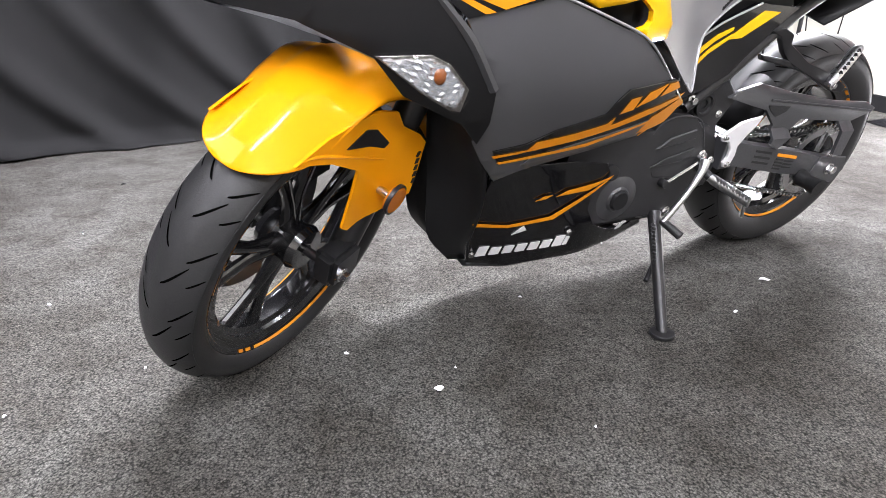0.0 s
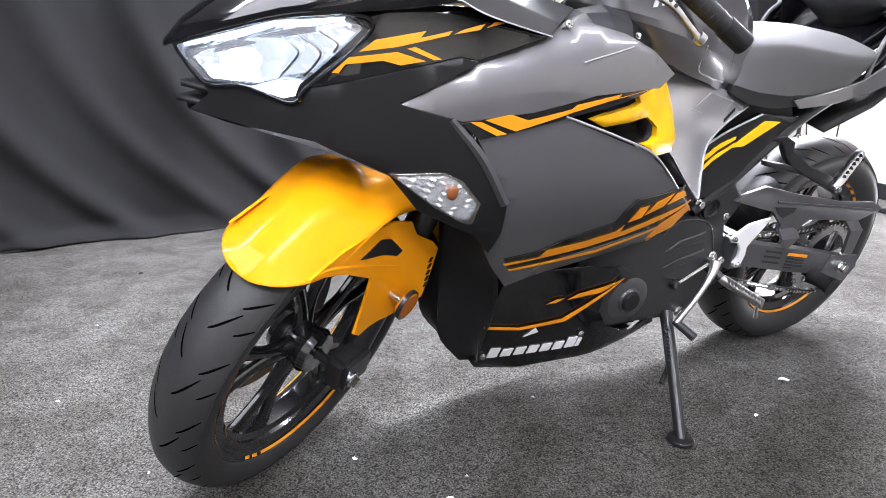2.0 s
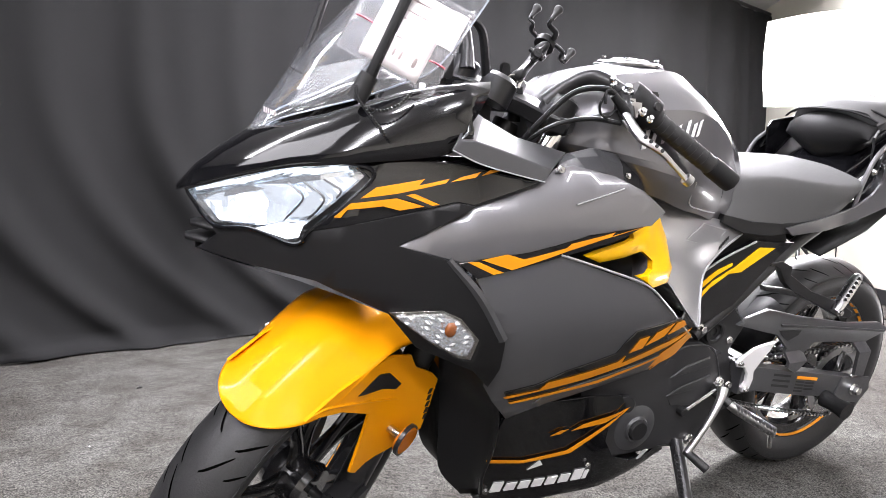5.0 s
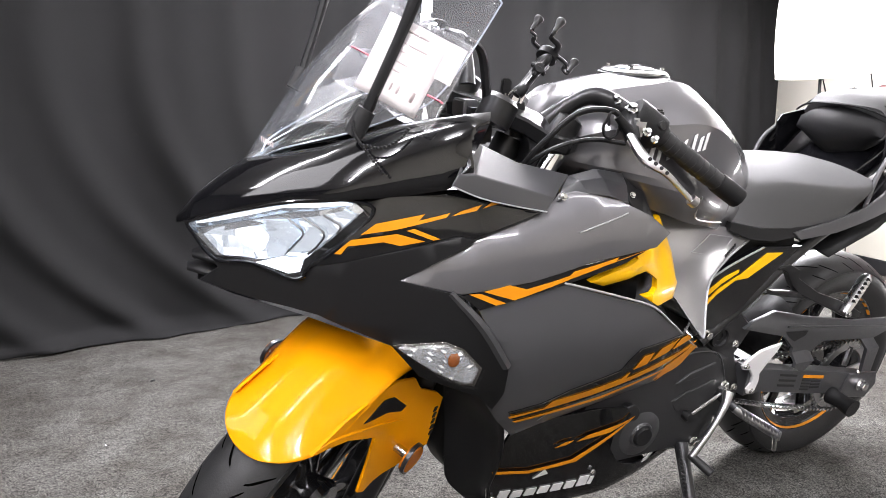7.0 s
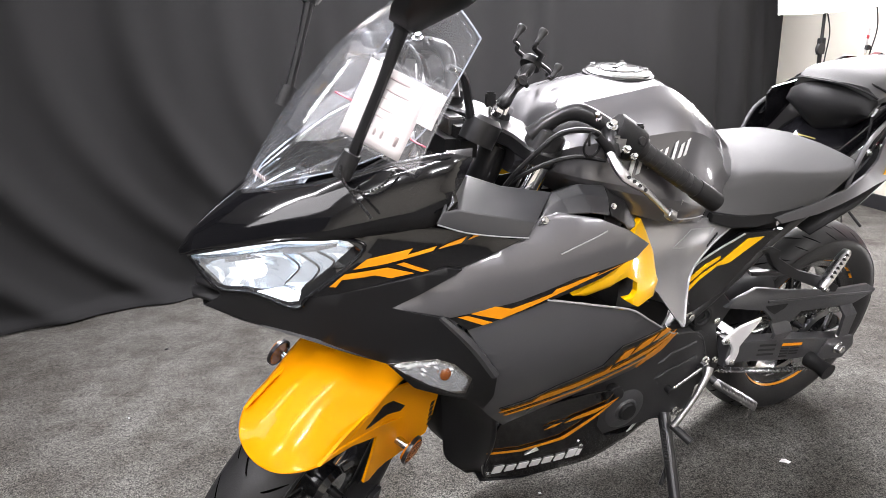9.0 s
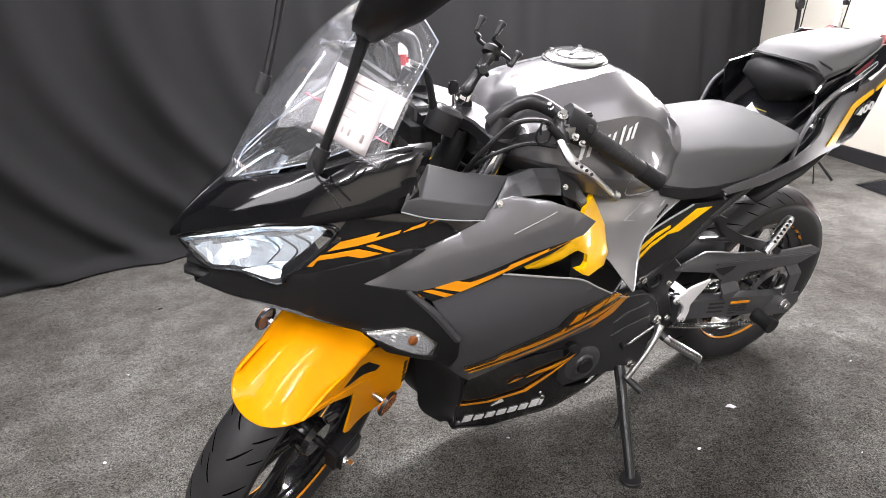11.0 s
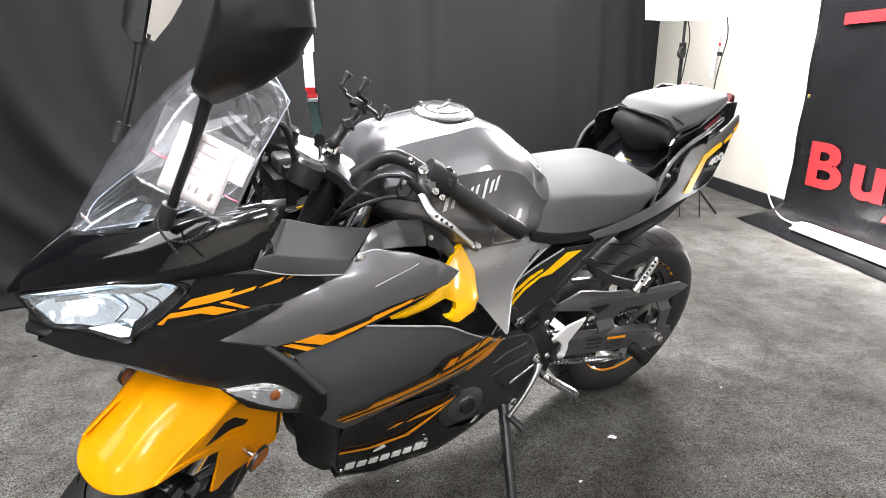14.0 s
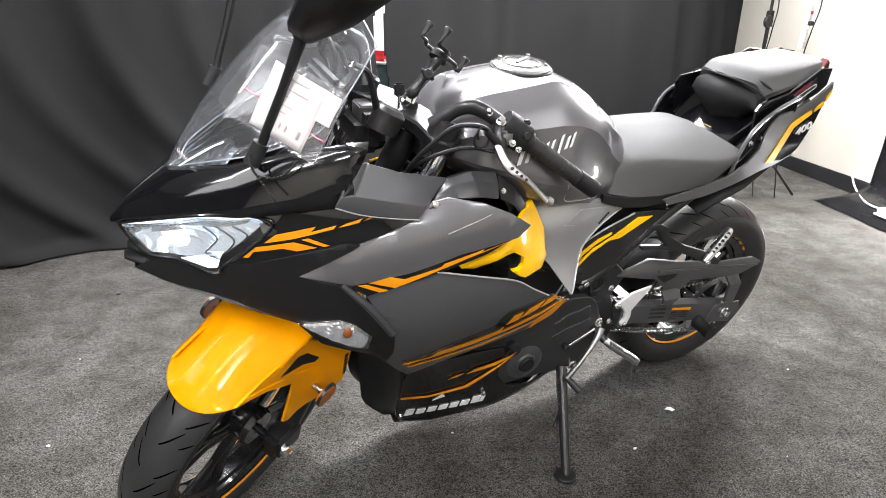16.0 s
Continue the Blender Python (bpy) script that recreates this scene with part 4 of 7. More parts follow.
def windscreen():
    stations = [(1.512, 0.884, 0.006, 0.000), (1.490, 0.920, 0.052, 0.014), (1.440, 0.995, 0.098, 0.067), (1.400, 1.042, 0.126, 0.098), (1.350, 1.094, 0.152, 0.126), (1.305, 1.130, 0.170, 0.136), (1.258, 1.160, 0.172, 0.103), (1.214, 1.184, 0.162, 0.062)]
    bm = bmesh.new()
    rings = []
    fine = spline([Vector((x, z, w)) for x, z, w, _ in stations], 31)
    drop = spline([Vector((d, 0, 0)) for *_, d in stations], 31)
    for f, d in zip(fine, drop):
        rings.append([(f.x - 0.020 * abs(k / 10) ** 2, f.z * k / 10, f.y - d.x * abs(k / 10) ** 2.2) for k in range(-10, 11)])
    ring_loft(bm, rings, cap=False, closed=False)
    ob = part("windscreen", bm, SCREEN, bike, "clear plastic windscreen", 80)
    ob.modifiers.new("thick", "SOLIDIFY").thickness = 0.003
    ob.visible_shadow = False
    for i in (0, -1):
        part("screen_edge", tube([r[i] for r in rings[1:]], 0.0013, 6, 60), SCREENEDGE, ob, "bright cut edge of the screen")
    part("screen_edge", tube([p for p in rings[-1]], 0.0013, 6, 40), SCREENEDGE, ob, "bright cut edge of the screen")
    # maker's mark near its foot, as plain bars
    for k in range(6):
        y = 0.010 + 0.007 * k
        part("mark_block", box(bmesh.new(), (1.489 - 0.0022 * k, y, 0.911 - 0.0006 * k), (1.4905 - 0.0022 * k, y + 0.0045, 0.918 - 0.0006 * k)), FAINT, ob, "faint pale mark on the screen", 0)


def tank_and_seats():
    # each ring: station x, list of (half-width, z) from the keel up to the crown
    rings = []
    # keel, flank and arched shoulder; the ridge beside the filler; the crown
    for x, low, ridge, crown in ((1.055, [(0.03, 0.882), (0.046, 0.896), (0.052, 0.908)], (0.036, 0.930), 0.938), (1.02, [(0.05, 0.872), (0.080, 0.896), (0.096, 0.932)], (0.064, 0.972), 0.982),
                                 (0.985, [(0.07, 0.856), (0.118, 0.890), (0.124, 0.948)], (0.079, 1.000), 1.009), (0.95, [(0.09, 0.84), (0.152, 0.885), (0.148, 0.960)], (0.087, 1.014), 1.026),
                                 (0.86, [(0.160, 0.825), (0.184, 0.868), (0.162, 0.970)], (0.091, 1.029), 1.046), (0.78, [(0.160, 0.800), (0.183, 0.850), (0.160, 0.972)], (0.087, 1.036), 1.047),
                                 (0.71, [(0.142, 0.785), (0.160, 0.828), (0.150, 0.952)], (0.090, 1.001), 1.024), (0.655, [(0.121, 0.770), (0.134, 0.818), (0.138, 0.912)], (0.094, 0.964), 1.000),
                                 (0.628, [(0.106, 0.766), (0.118, 0.806), (0.124, 0.888)], (0.092, 0.944), 0.978), (0.585, [(0.094, 0.765), (0.102, 0.80), (0.106, 0.858)], (0.084, 0.915), 0.953),
                                 (0.555, [(0.07, 0.765), (0.082, 0.79), (0.088, 0.85)], (0.070, 0.895), 0.930), (0.535, [(0.05, 0.765), (0.062, 0.79), (0.066, 0.84)], (0.048, 0.880), 0.908)):
        cw, cz = ridge
        (w1, z1), (w2, z2) = low[1:]
        half = spline([(0, w, z) for w, z in (low[0], low[1], (0.62 * w1 + 0.38 * w2 - 0.05 * (z2 - z1), 0.5 * (z1 + z2)), low[2])], 13)
        half += spline([(0, w2, z2), (0, 0.5 * (w2 + cw) + 0.003, 0.5 * (z2 + cz) + 0.003), (0, cw, cz)], 8)[1:]
        half += spline([(0, cw, cz), (0, cw * 0.80, cz + 0.16 * (crown - cz)), (0, cw * 0.45, cz + 0.72 * (crown - cz)), (0, 0, crown)], 9)[1:]
        rings.append([(x, p.y, p.z) for p in half] + [(x, -p.y, p.z) for p in half[-2::-1]])
    n = len(rings[0])
    cols = [spline([r[k] for r in rings], 56) for k in range(n)]
    bm = bmesh.new()
    ring_loft(bm, [[c[j] for c in cols] for j in range(56)])
    part("fuel_tank", bm, GREY, bike, "metallic graphite fuel tank", 17)
    tank = LAST[0]
    levels = [[c[j] for c in cols[:13]] for j in range(56)]

    def tank_side(x, z):
        """Half-width of the tank flank."""
        j = min(range(55), key=lambda k: abs(levels[k][0].x - x))
        j = max(1, min(54, j))
        out = []
        for lv in (levels[j - 1], levels[j], levels[j + 1]):
            out.append((lv[0].x, float(np.interp(z, [p.z for p in lv], [p.y for p in lv]))))
        out.sort()
        return float(np.interp(x, [o[0] for o in out], [o[1] for o in out]))
    # filler cap
    m = Matrix.Translation((0.815, -0.004, 1.0465)) @ pose(0, 0, 0, -3, 2, 0)

    def up(bm):
        bm.transform(m @ pose(0, 0, 0, 90, 0, 0))
        return bm
    part("filler_ring", up(lathe([(0.038, -0.008), (0.062, -0.008), (0.062, 0.003), (0.056, 0.007), (0.040, 0.007), (0.038, 0.003)], seg=40, closed=True)), STEEL, tank, "polished filler ring")
    part("filler_groove", up(lathe([(0.036, 0.001), (0.0415, 0.001), (0.0415, 0.0078), (0.036, 0.0078)], seg=40, closed=True)), PLASTIC, tank, "black groove round the cap")
    part("filler_gasket", up(lathe([(0.0615, -0.010), (0.066, -0.010), (0.066, -0.001), (0.0615, 0.001)], seg=40, closed=True)), PLASTIC, tank, "black seal round the ring")
    part("filler_cap", up(lathe([(0.0, 0.004), (0.037, 0.004), (0.037, 0.009), (0.030, 0.012), (0.0, 0.012)], seg=40)), STEEL, tank, "polished filler cap")
    bm = box(bmesh.new(), (-0.030, -0.006, 0.0105), (0.030, 0.006, 0.0140), 0.0015)
    bm.transform(m @ pose(0, 0, 0, 0, 0, 35))
    part("cap_latch", bm, PLASTIC, tank, "black cap latch")
    for k in range(4):
        an = radians(45 + 90 * k)
        part("cap_bolt", up(disc((0.049 * math.cos(an), 0.010, 0.049 * math.sin(an)), (0, 1, 0), 0.004, 0.003, 10)), STEEL, tank)
    # model mark on the tank flank, as plain slanted strokes
    for side in (1, -1):
        for x0, z0, h, wide in ((0.905, 0.902, 0.046, 0.008), (0.888, 0.906, 0.046, 0.007), (0.866, 0.914, 0.028, 0.006), (0.850, 0.918, 0.028, 0.006), (0.836, 0.921, 0.028, 0.006), (0.822, 0.908, 0.050, 0.006), (0.800, 0.928, 0.026, 0.007), (0.786, 0.930, 0.030, 0.006)):
            bm = bmesh.new()
            vs = [bm.verts.new((x, side * (tank_side(x, z) + 0.0015), z)) for x, z in ((x0, z0), (x0 - wide, z0 + 0.002), (x0 - wide - 0.28 * h, z0 + h), (x0 - 0.28 * h, z0 + h - 0.003))]
            bm.faces.new(vs)
            ob = part("mark_stroke", bm, WHITE, tank, "", 0)
            ob.modifiers.new("thick", "SOLIDIFY").thickness = 0.002
    # knee pad edge under the tank
    knee = lambda x, z: smooth_at(x, [0.52, 0.58, 0.64, 0.70, 0.75, 0.80, 0.84, 0.88], [0.102, 0.112, 0.130, 0.149, 0.157, 0.156, 0.146, 0.126]) + 0.10 * max(0, 0.70 - z) - 5.0 * max(0, z - 0.715) ** 2 + 2.2 * max(0, 0.70 - z) ** 2
    covers = both("knee_cover", [(0.845, 0.838), (0.815, 0.846), (0.800, 0.836), (0.770, 0.808), (0.713, 0.788), (0.655, 0.774), (0.600, 0.766), (0.535, 0.752), (0.525, 0.735), (0.60, 0.702), (0.664, 0.668), (0.686, 0.622), (0.708, 0.578), (0.724, 0.592),
                                 (0.770, 0.652), (0.815, 0.694), (0.850, 0.740), (0.872, 0.790), (0.868, 0.815)], knee, SATINGREY, bike, "satin grey frame cover", thick=0.006, cell=0.02)
    for side, cover in zip((1, -1), covers):
        part("cover_lip", tube([(x, side * (knee(x, z) + 0.001), z) for x, z in ((0.722, 0.592), (0.708, 0.580), (0.686, 0.622), (0.664, 0.668), (0.602, 0.702), (0.530, 0.735))], 0.0022, 8, 40), TRIM, cover, "pale rear edge of the cover")
        pts = [(0.742, 0.739), (0.695, 0.769), (0.588, 0.746), (0.635, 0.717), (0.742, 0.739)]
        for a, b in zip(pts, pts[1:]):
            part("raised_outline", tube([(a[0] + (b[0] - a[0]) * k / 5, side * (knee(a[0] + (b[0] - a[0]) * k / 5, 0.74) + 0.0004), a[1] + (b[1] - a[1]) * k / 5) for k in range(6)], 0.0009, 6, 12), TRIM, cover)
        for k in range(6):
            x, z = 0.611 - 0.0058 * k, 0.708 + 0.0036 * k
            part("mark_block", box(bmesh.new(), (x - 0.0042, side * (knee(x, z) + 0.0005) - 0.0004, z), (x, side * (knee(x, z) + 0.0005) + 0.0004, z + 0.007)), PLASTIC, cover)
        # lower lip of the tank, a pale tube painting the glint it catches
        fld = lambda x, z: tank_side(x, z) + 0.001
        part("tank_lip_glint", tube([(x, side * fld(x, z), z) for x, z in ((0.779, 0.853), (0.768, 0.812), (0.720, 0.797), (0.650, 0.785))], 0.0014, 6, 20), TRIM, tank, "painted glint along the lower edge of the tank")
    # seats: station, bottom half-width and height, edge half-width and height, crown, forward dip of the middle
    def cushion(stations, n, square=0.0):
        rings = []
        for x, wb, zb, we, ze, crown, dip in stations:
            half = spline([(0, wb, zb), (0, wb + 0.62 * (we - wb), zb + 0.45 * (ze - zb)), (0, we, ze - 0.008), (0, we - 0.012, ze + 0.009), (0, we * (0.55 + square), crown - 0.22 * (crown - ze)), (0, 0, crown)], 25)
            ring = [(x + dip * (1 - min(1, p.y / we) ** 2), p.y + mid(x), p.z) for p in half] + [(x + dip * (1 - min(1, p.y / we) ** 2), mid(x) - p.y, p.z) for p in half[-2::-1]]
            rings.append(ring)
        cols = [spline([r[k] for r in rings], n) for k in range(len(rings[0]))]
        return ring_loft(bmesh.new(), [[c[j] for c in cols] for j in range(n)])
    part("rider_seat", cushion([(0.612, 0.100, 0.782, 0.096, 0.818, 0.834, 0), (0.585, 0.125, 0.772, 0.114, 0.832, 0.852, 0), (0.54, 0.136, 0.762, 0.130, 0.846, 0.870, 0), (0.475, 0.142, 0.750, 0.146, 0.854, 0.888, 0), (0.38, 0.142, 0.744, 0.160, 0.850, 0.894, 0),
                                (0.29, 0.140, 0.758, 0.168, 0.846, 0.894, 0.0), (0.235, 0.136, 0.776, 0.166, 0.848, 0.892, 0.01), (0.200, 0.128, 0.792, 0.156, 0.852, 0.888, 0.035), (0.178, 0.116, 0.806, 0.142, 0.850, 0.880, 0.055), (0.166, 0.098, 0.818, 0.120, 0.845, 0.868, 0.07)], 40),
         SEATM, bike, "grey vinyl rider seat", 50)
    part("passenger_seat", cushion([(0.122, 0.090, 0.976, 0.106, 0.990, 1.016, 0.052), (0.096, 0.100, 0.972, 0.114, 1.004, 1.038, 0.044), (0.055, 0.104, 0.984, 0.116, 1.014, 1.047, 0.02), (0.0, 0.100, 1.000, 0.112, 1.027, 1.053, 0),
                                    (-0.07, 0.088, 1.018, 0.100, 1.039, 1.059, 0), (-0.13, 0.072, 1.032, 0.084, 1.049, 1.062, 0), (-0.170, 0.052, 1.042, 0.060, 1.050, 1.054, 0)], 30, 0.16), SEATM, bike, "grey vinyl passenger seat", 50)
    seat = LAST[0]
    rings = []
    for z, w, xf in ((1.006, 0.096, 0.158), (0.992, 0.108, 0.174), (0.965, 0.107, 0.184), (0.936, 0.090, 0.180), (0.910, 0.062, 0.162), (0.888, 0.026, 0.138)):
        c = mid(0.15)
        rings.append([(xf - 0.045 * (k / 6) ** 2, c + w * k / 6, z - 0.018 * (k / 6) ** 2 * (z > 0.95)) for k in range(-6, 7)] + [(0.07, c + w * 0.8, z), (0.07, c - w * 0.8, z)])
    part("seat_front", ring_loft(bmesh.new(), rings), SEATF, seat, "smooth black seat front", 50)
    for dx, up in ((0.004, 0.0), (-0.024, 0.013)):
        pts = [(0.172 + dx - 0.036 * abs(k / 8) ** 2, mid(0.15) + 0.1155 * k / 8, 1.012 + up - 0.024 * abs(k / 8) ** 3) for k in range(-8, 9)]
        part("seat_piping", tube(pts, 0.0026, 6, 48), SEATF, seat, "stitched piping")


def tail():
    tail_skin = lambda x, z: smooth_at(x, [-0.2, -0.1, 0, 0.1, 0.22, 0.4], [0.075, 0.094, 0.104, 0.122, 0.135, 0.125])
    both("tail_panel", [(0.426, 0.751), (0.40, 0.735), (0.30, 0.748), (0.20, 0.775), (0.10, 0.797), (0.009, 0.806), (-0.040, 0.820), (-0.060, 0.840), (-0.090, 0.913), (-0.098, 0.971), (-0.113, 1.003), (-0.101, 1.020), (-0.031, 0.972), (0.041, 0.956), (0.108, 0.948),
                        (0.130, 0.930), (0.144, 0.905), (0.143, 0.861), (0.174, 0.831), (0.235, 0.800), (0.33, 0.772)], tail_skin, GREY, bike, "graphite tail panel", thick=0.005)
    both("tail_field", [(0.046, 0.819), (0.007, 0.904), (-0.053, 0.937), (-0.091, 0.956), (-0.085, 0.913), (-0.055, 0.842), (-0.036, 0.826), (0.005, 0.814)], tail_skin, GLOSS, bike, "gloss black tail field", thick=0.003, off=0.0015)
    for o in ([(0.090, 0.820), (0.032, 0.918), (-0.045, 0.949), (-0.053, 0.938), (0.007, 0.906), (0.048, 0.815)], [(-0.060, 0.953), (-0.087, 0.970), (-0.096, 0.960), (-0.062, 0.943)], [(-0.094, 0.980), (-0.110, 0.999), (-0.106, 0.985), (-0.099, 0.968)]):
        both("orange_stripe", o, tail_skin, BANDYELLOW, bike, thick=0.002, off=0.0026, edge=0)
    m = Matrix(((-0.950, 0.305, -0.07, -0.012), (-0.070, 0.0, 0.995, 0.1075), (0.305, 0.950, 0.02, 0.882), (0, 0, 0, 1)))
    lettering("model_number", "400", 0.034, 0.0008, WHITE, m @ Matrix.Diagonal((1.25, 0.85, 1, 1)), bike, "white number 400 on the tail", 0.0010)
    m2 = Matrix.Diagonal((1, -1, 1, 1)) @ m @ Matrix.Translation((0.071, 0, 0)) @ Matrix.Diagonal((-1.25, 0.85, 1, 1))
    lettering("model_number", "400", 0.034, 0.0008, WHITE, m2, bike, "white number 400 on the tail", 0.0010)
    both("seat_rail_cover", [(0.610, 0.780), (0.520, 0.764), (0.430, 0.760), (0.340, 0.776), (0.330, 0.760), (0.400, 0.738), (0.470, 0.732), (0.545, 0.740), (0.610, 0.762)], level(0.116), SATIN, bike, "black strip under the seat", thick=0.02)
    # upper tail centre with the red lamp
    rings = []
    for x, w, z0, z1 in ((0.22, 0.10, 0.79, 0.845), (0.12, 0.105, 0.83, 0.915), (0.0, 0.092, 0.87, 0.985), (-0.10, 0.066, 0.93, 1.020), (-0.185, 0.030, 0.985, 1.040)):
        rings.append([(x, mid(x) + w * math.sin(2 * math.pi * k / 20), (z0 + z1) / 2 - (z1 - z0) / 2 * math.cos(2 * math.pi * k / 20)) for k in range(20)])
    part("tail_centre", ring_loft(bmesh.new(), rings), GLOSS, bike, "gloss black tail centre")
    flank_skin = lambda x, z: smooth_at(x, [-0.15, -0.05, 0.05, 0.17], [0.060, 0.078, 0.092, 0.104])
    both("tail_flank", [(0.150, 0.860), (0.176, 0.955), (0.165, 0.972), (0.060, 0.994), (-0.008, 1.026), (-0.060, 1.052), (-0.120, 1.048), (-0.126, 1.004), (-0.095, 0.985), (-0.014, 0.960), (0.085, 0.930), (0.120, 0.890)],
         flank_skin, GLOSS, bike, "gloss black flank under the passenger seat", thick=0.006)
    for side in (1, -1):
        slot = [(0.022, 0.978), (0.018, 0.985), (-0.045, 1.010), (-0.056, 1.008), (-0.052, 1.000), (0.012, 0.974), (0.022, 0.978)]
        part("slot_edge", tube([(x, flank_skin(x, z) + 0.002 if side > 0 else 2 * mid(x) - flank_skin(x, z) - 0.002, z) for x, z in slot], 0.0014, 6, 40), TRIM, bike, "pale oval slot outline")
        part("red_mark", plate([(0.040, 0.990), (0.000, 1.010), (-0.030, 1.022), (-0.022, 1.006), (0.030, 0.986)], flank_skin, 0.001, 0.0012, 0.05, side, 0), REDMARK, bike)
        lamp = lambda x, z: 0.060 + 0.25 * (x + 0.10) - 0.2 * (z - 1.0)
        part("tail_lamp", plate([(-0.092, 1.006), (-0.084, 1.036), (-0.130, 1.064), (-0.142, 1.058), (-0.146, 1.014), (-0.126, 0.998)], lamp, 0.02, 0, 0.03, side, 0.003), REDLENS, bike, "red tail lamp lens")
        # grab fairing beside the seat gap
        fin = [(0.215, 0.800), (0.206, 0.862), (0.182, 0.915), (0.125, 0.955), (0.045, 0.990), (0.035, 0.955), (0.090, 0.912), (0.125, 0.885), (0.130, 0.800)]
        fsk = lambda x, z: smooth_at(x, [0.10, 0.2, 0.36], [0.112, 0.122, 0.126])
        part("seat_fin", plate(fin, fsk, 0.006, 0, 0.03, side), GLOSS, bike, "gloss black fin beside the seat")
        part("fin_edge", tube([(x, fsk(x, z) + 0.001 if side > 0 else 2 * mid(x) - fsk(x, z) - 0.001, z) for x, z in fin[:5]], 0.005, 8, 30), GREY, bike, "graphite edge of the fin")
        part("fin_vent", plate([(0.160, 0.900), (0.145, 0.936), (0.080, 0.966), (0.098, 0.940)], fsk, 0.006, 0.002, 0.03, side), SATIN, bike, "dark vent in the fin")
        part("bolt", bolt((0.180, 0.122 if side > 0 else 2 * mid(0.2) - 0.124, 0.880), (0, side, 0), 0.008, 0.005), STEEL, bike)
        part("bolt", bolt((0.138, 0.120 if side > 0 else 2 * mid(0.2) - 0.122, 0.890), (0, side, 0), 0.008, 0.005), STEEL, bike)
    part("sticker", box(bmesh.new(), (0.155, -0.06, 0.872), (0.175, -0.01, 0.878), 0.001), GOLD, bike, "small gold sticker under the seat")
    # rear mudguard under the tail
    bm = bmesh.new()
    ring_loft(bm, [[(x, w * k / 3, z - 0.02 * abs(k / 3)) for k in range(-3, 4)] for x, w, z in ((0.25, 0.10, 0.70), (0.10, 0.10, 0.76), (-0.04, 0.08, 0.83), (-0.17, 0.04, 0.95))], cap=False, closed=False)
    ob = part("rear_mudguard", bm, PLASTIC, bike, "black plastic mudguard under the tail")
    ob.modifiers.new("thick", "SOLIDIFY").thickness = 0.005


fairing()
headlamps()
windscreen()
tank_and_seats()
tail()


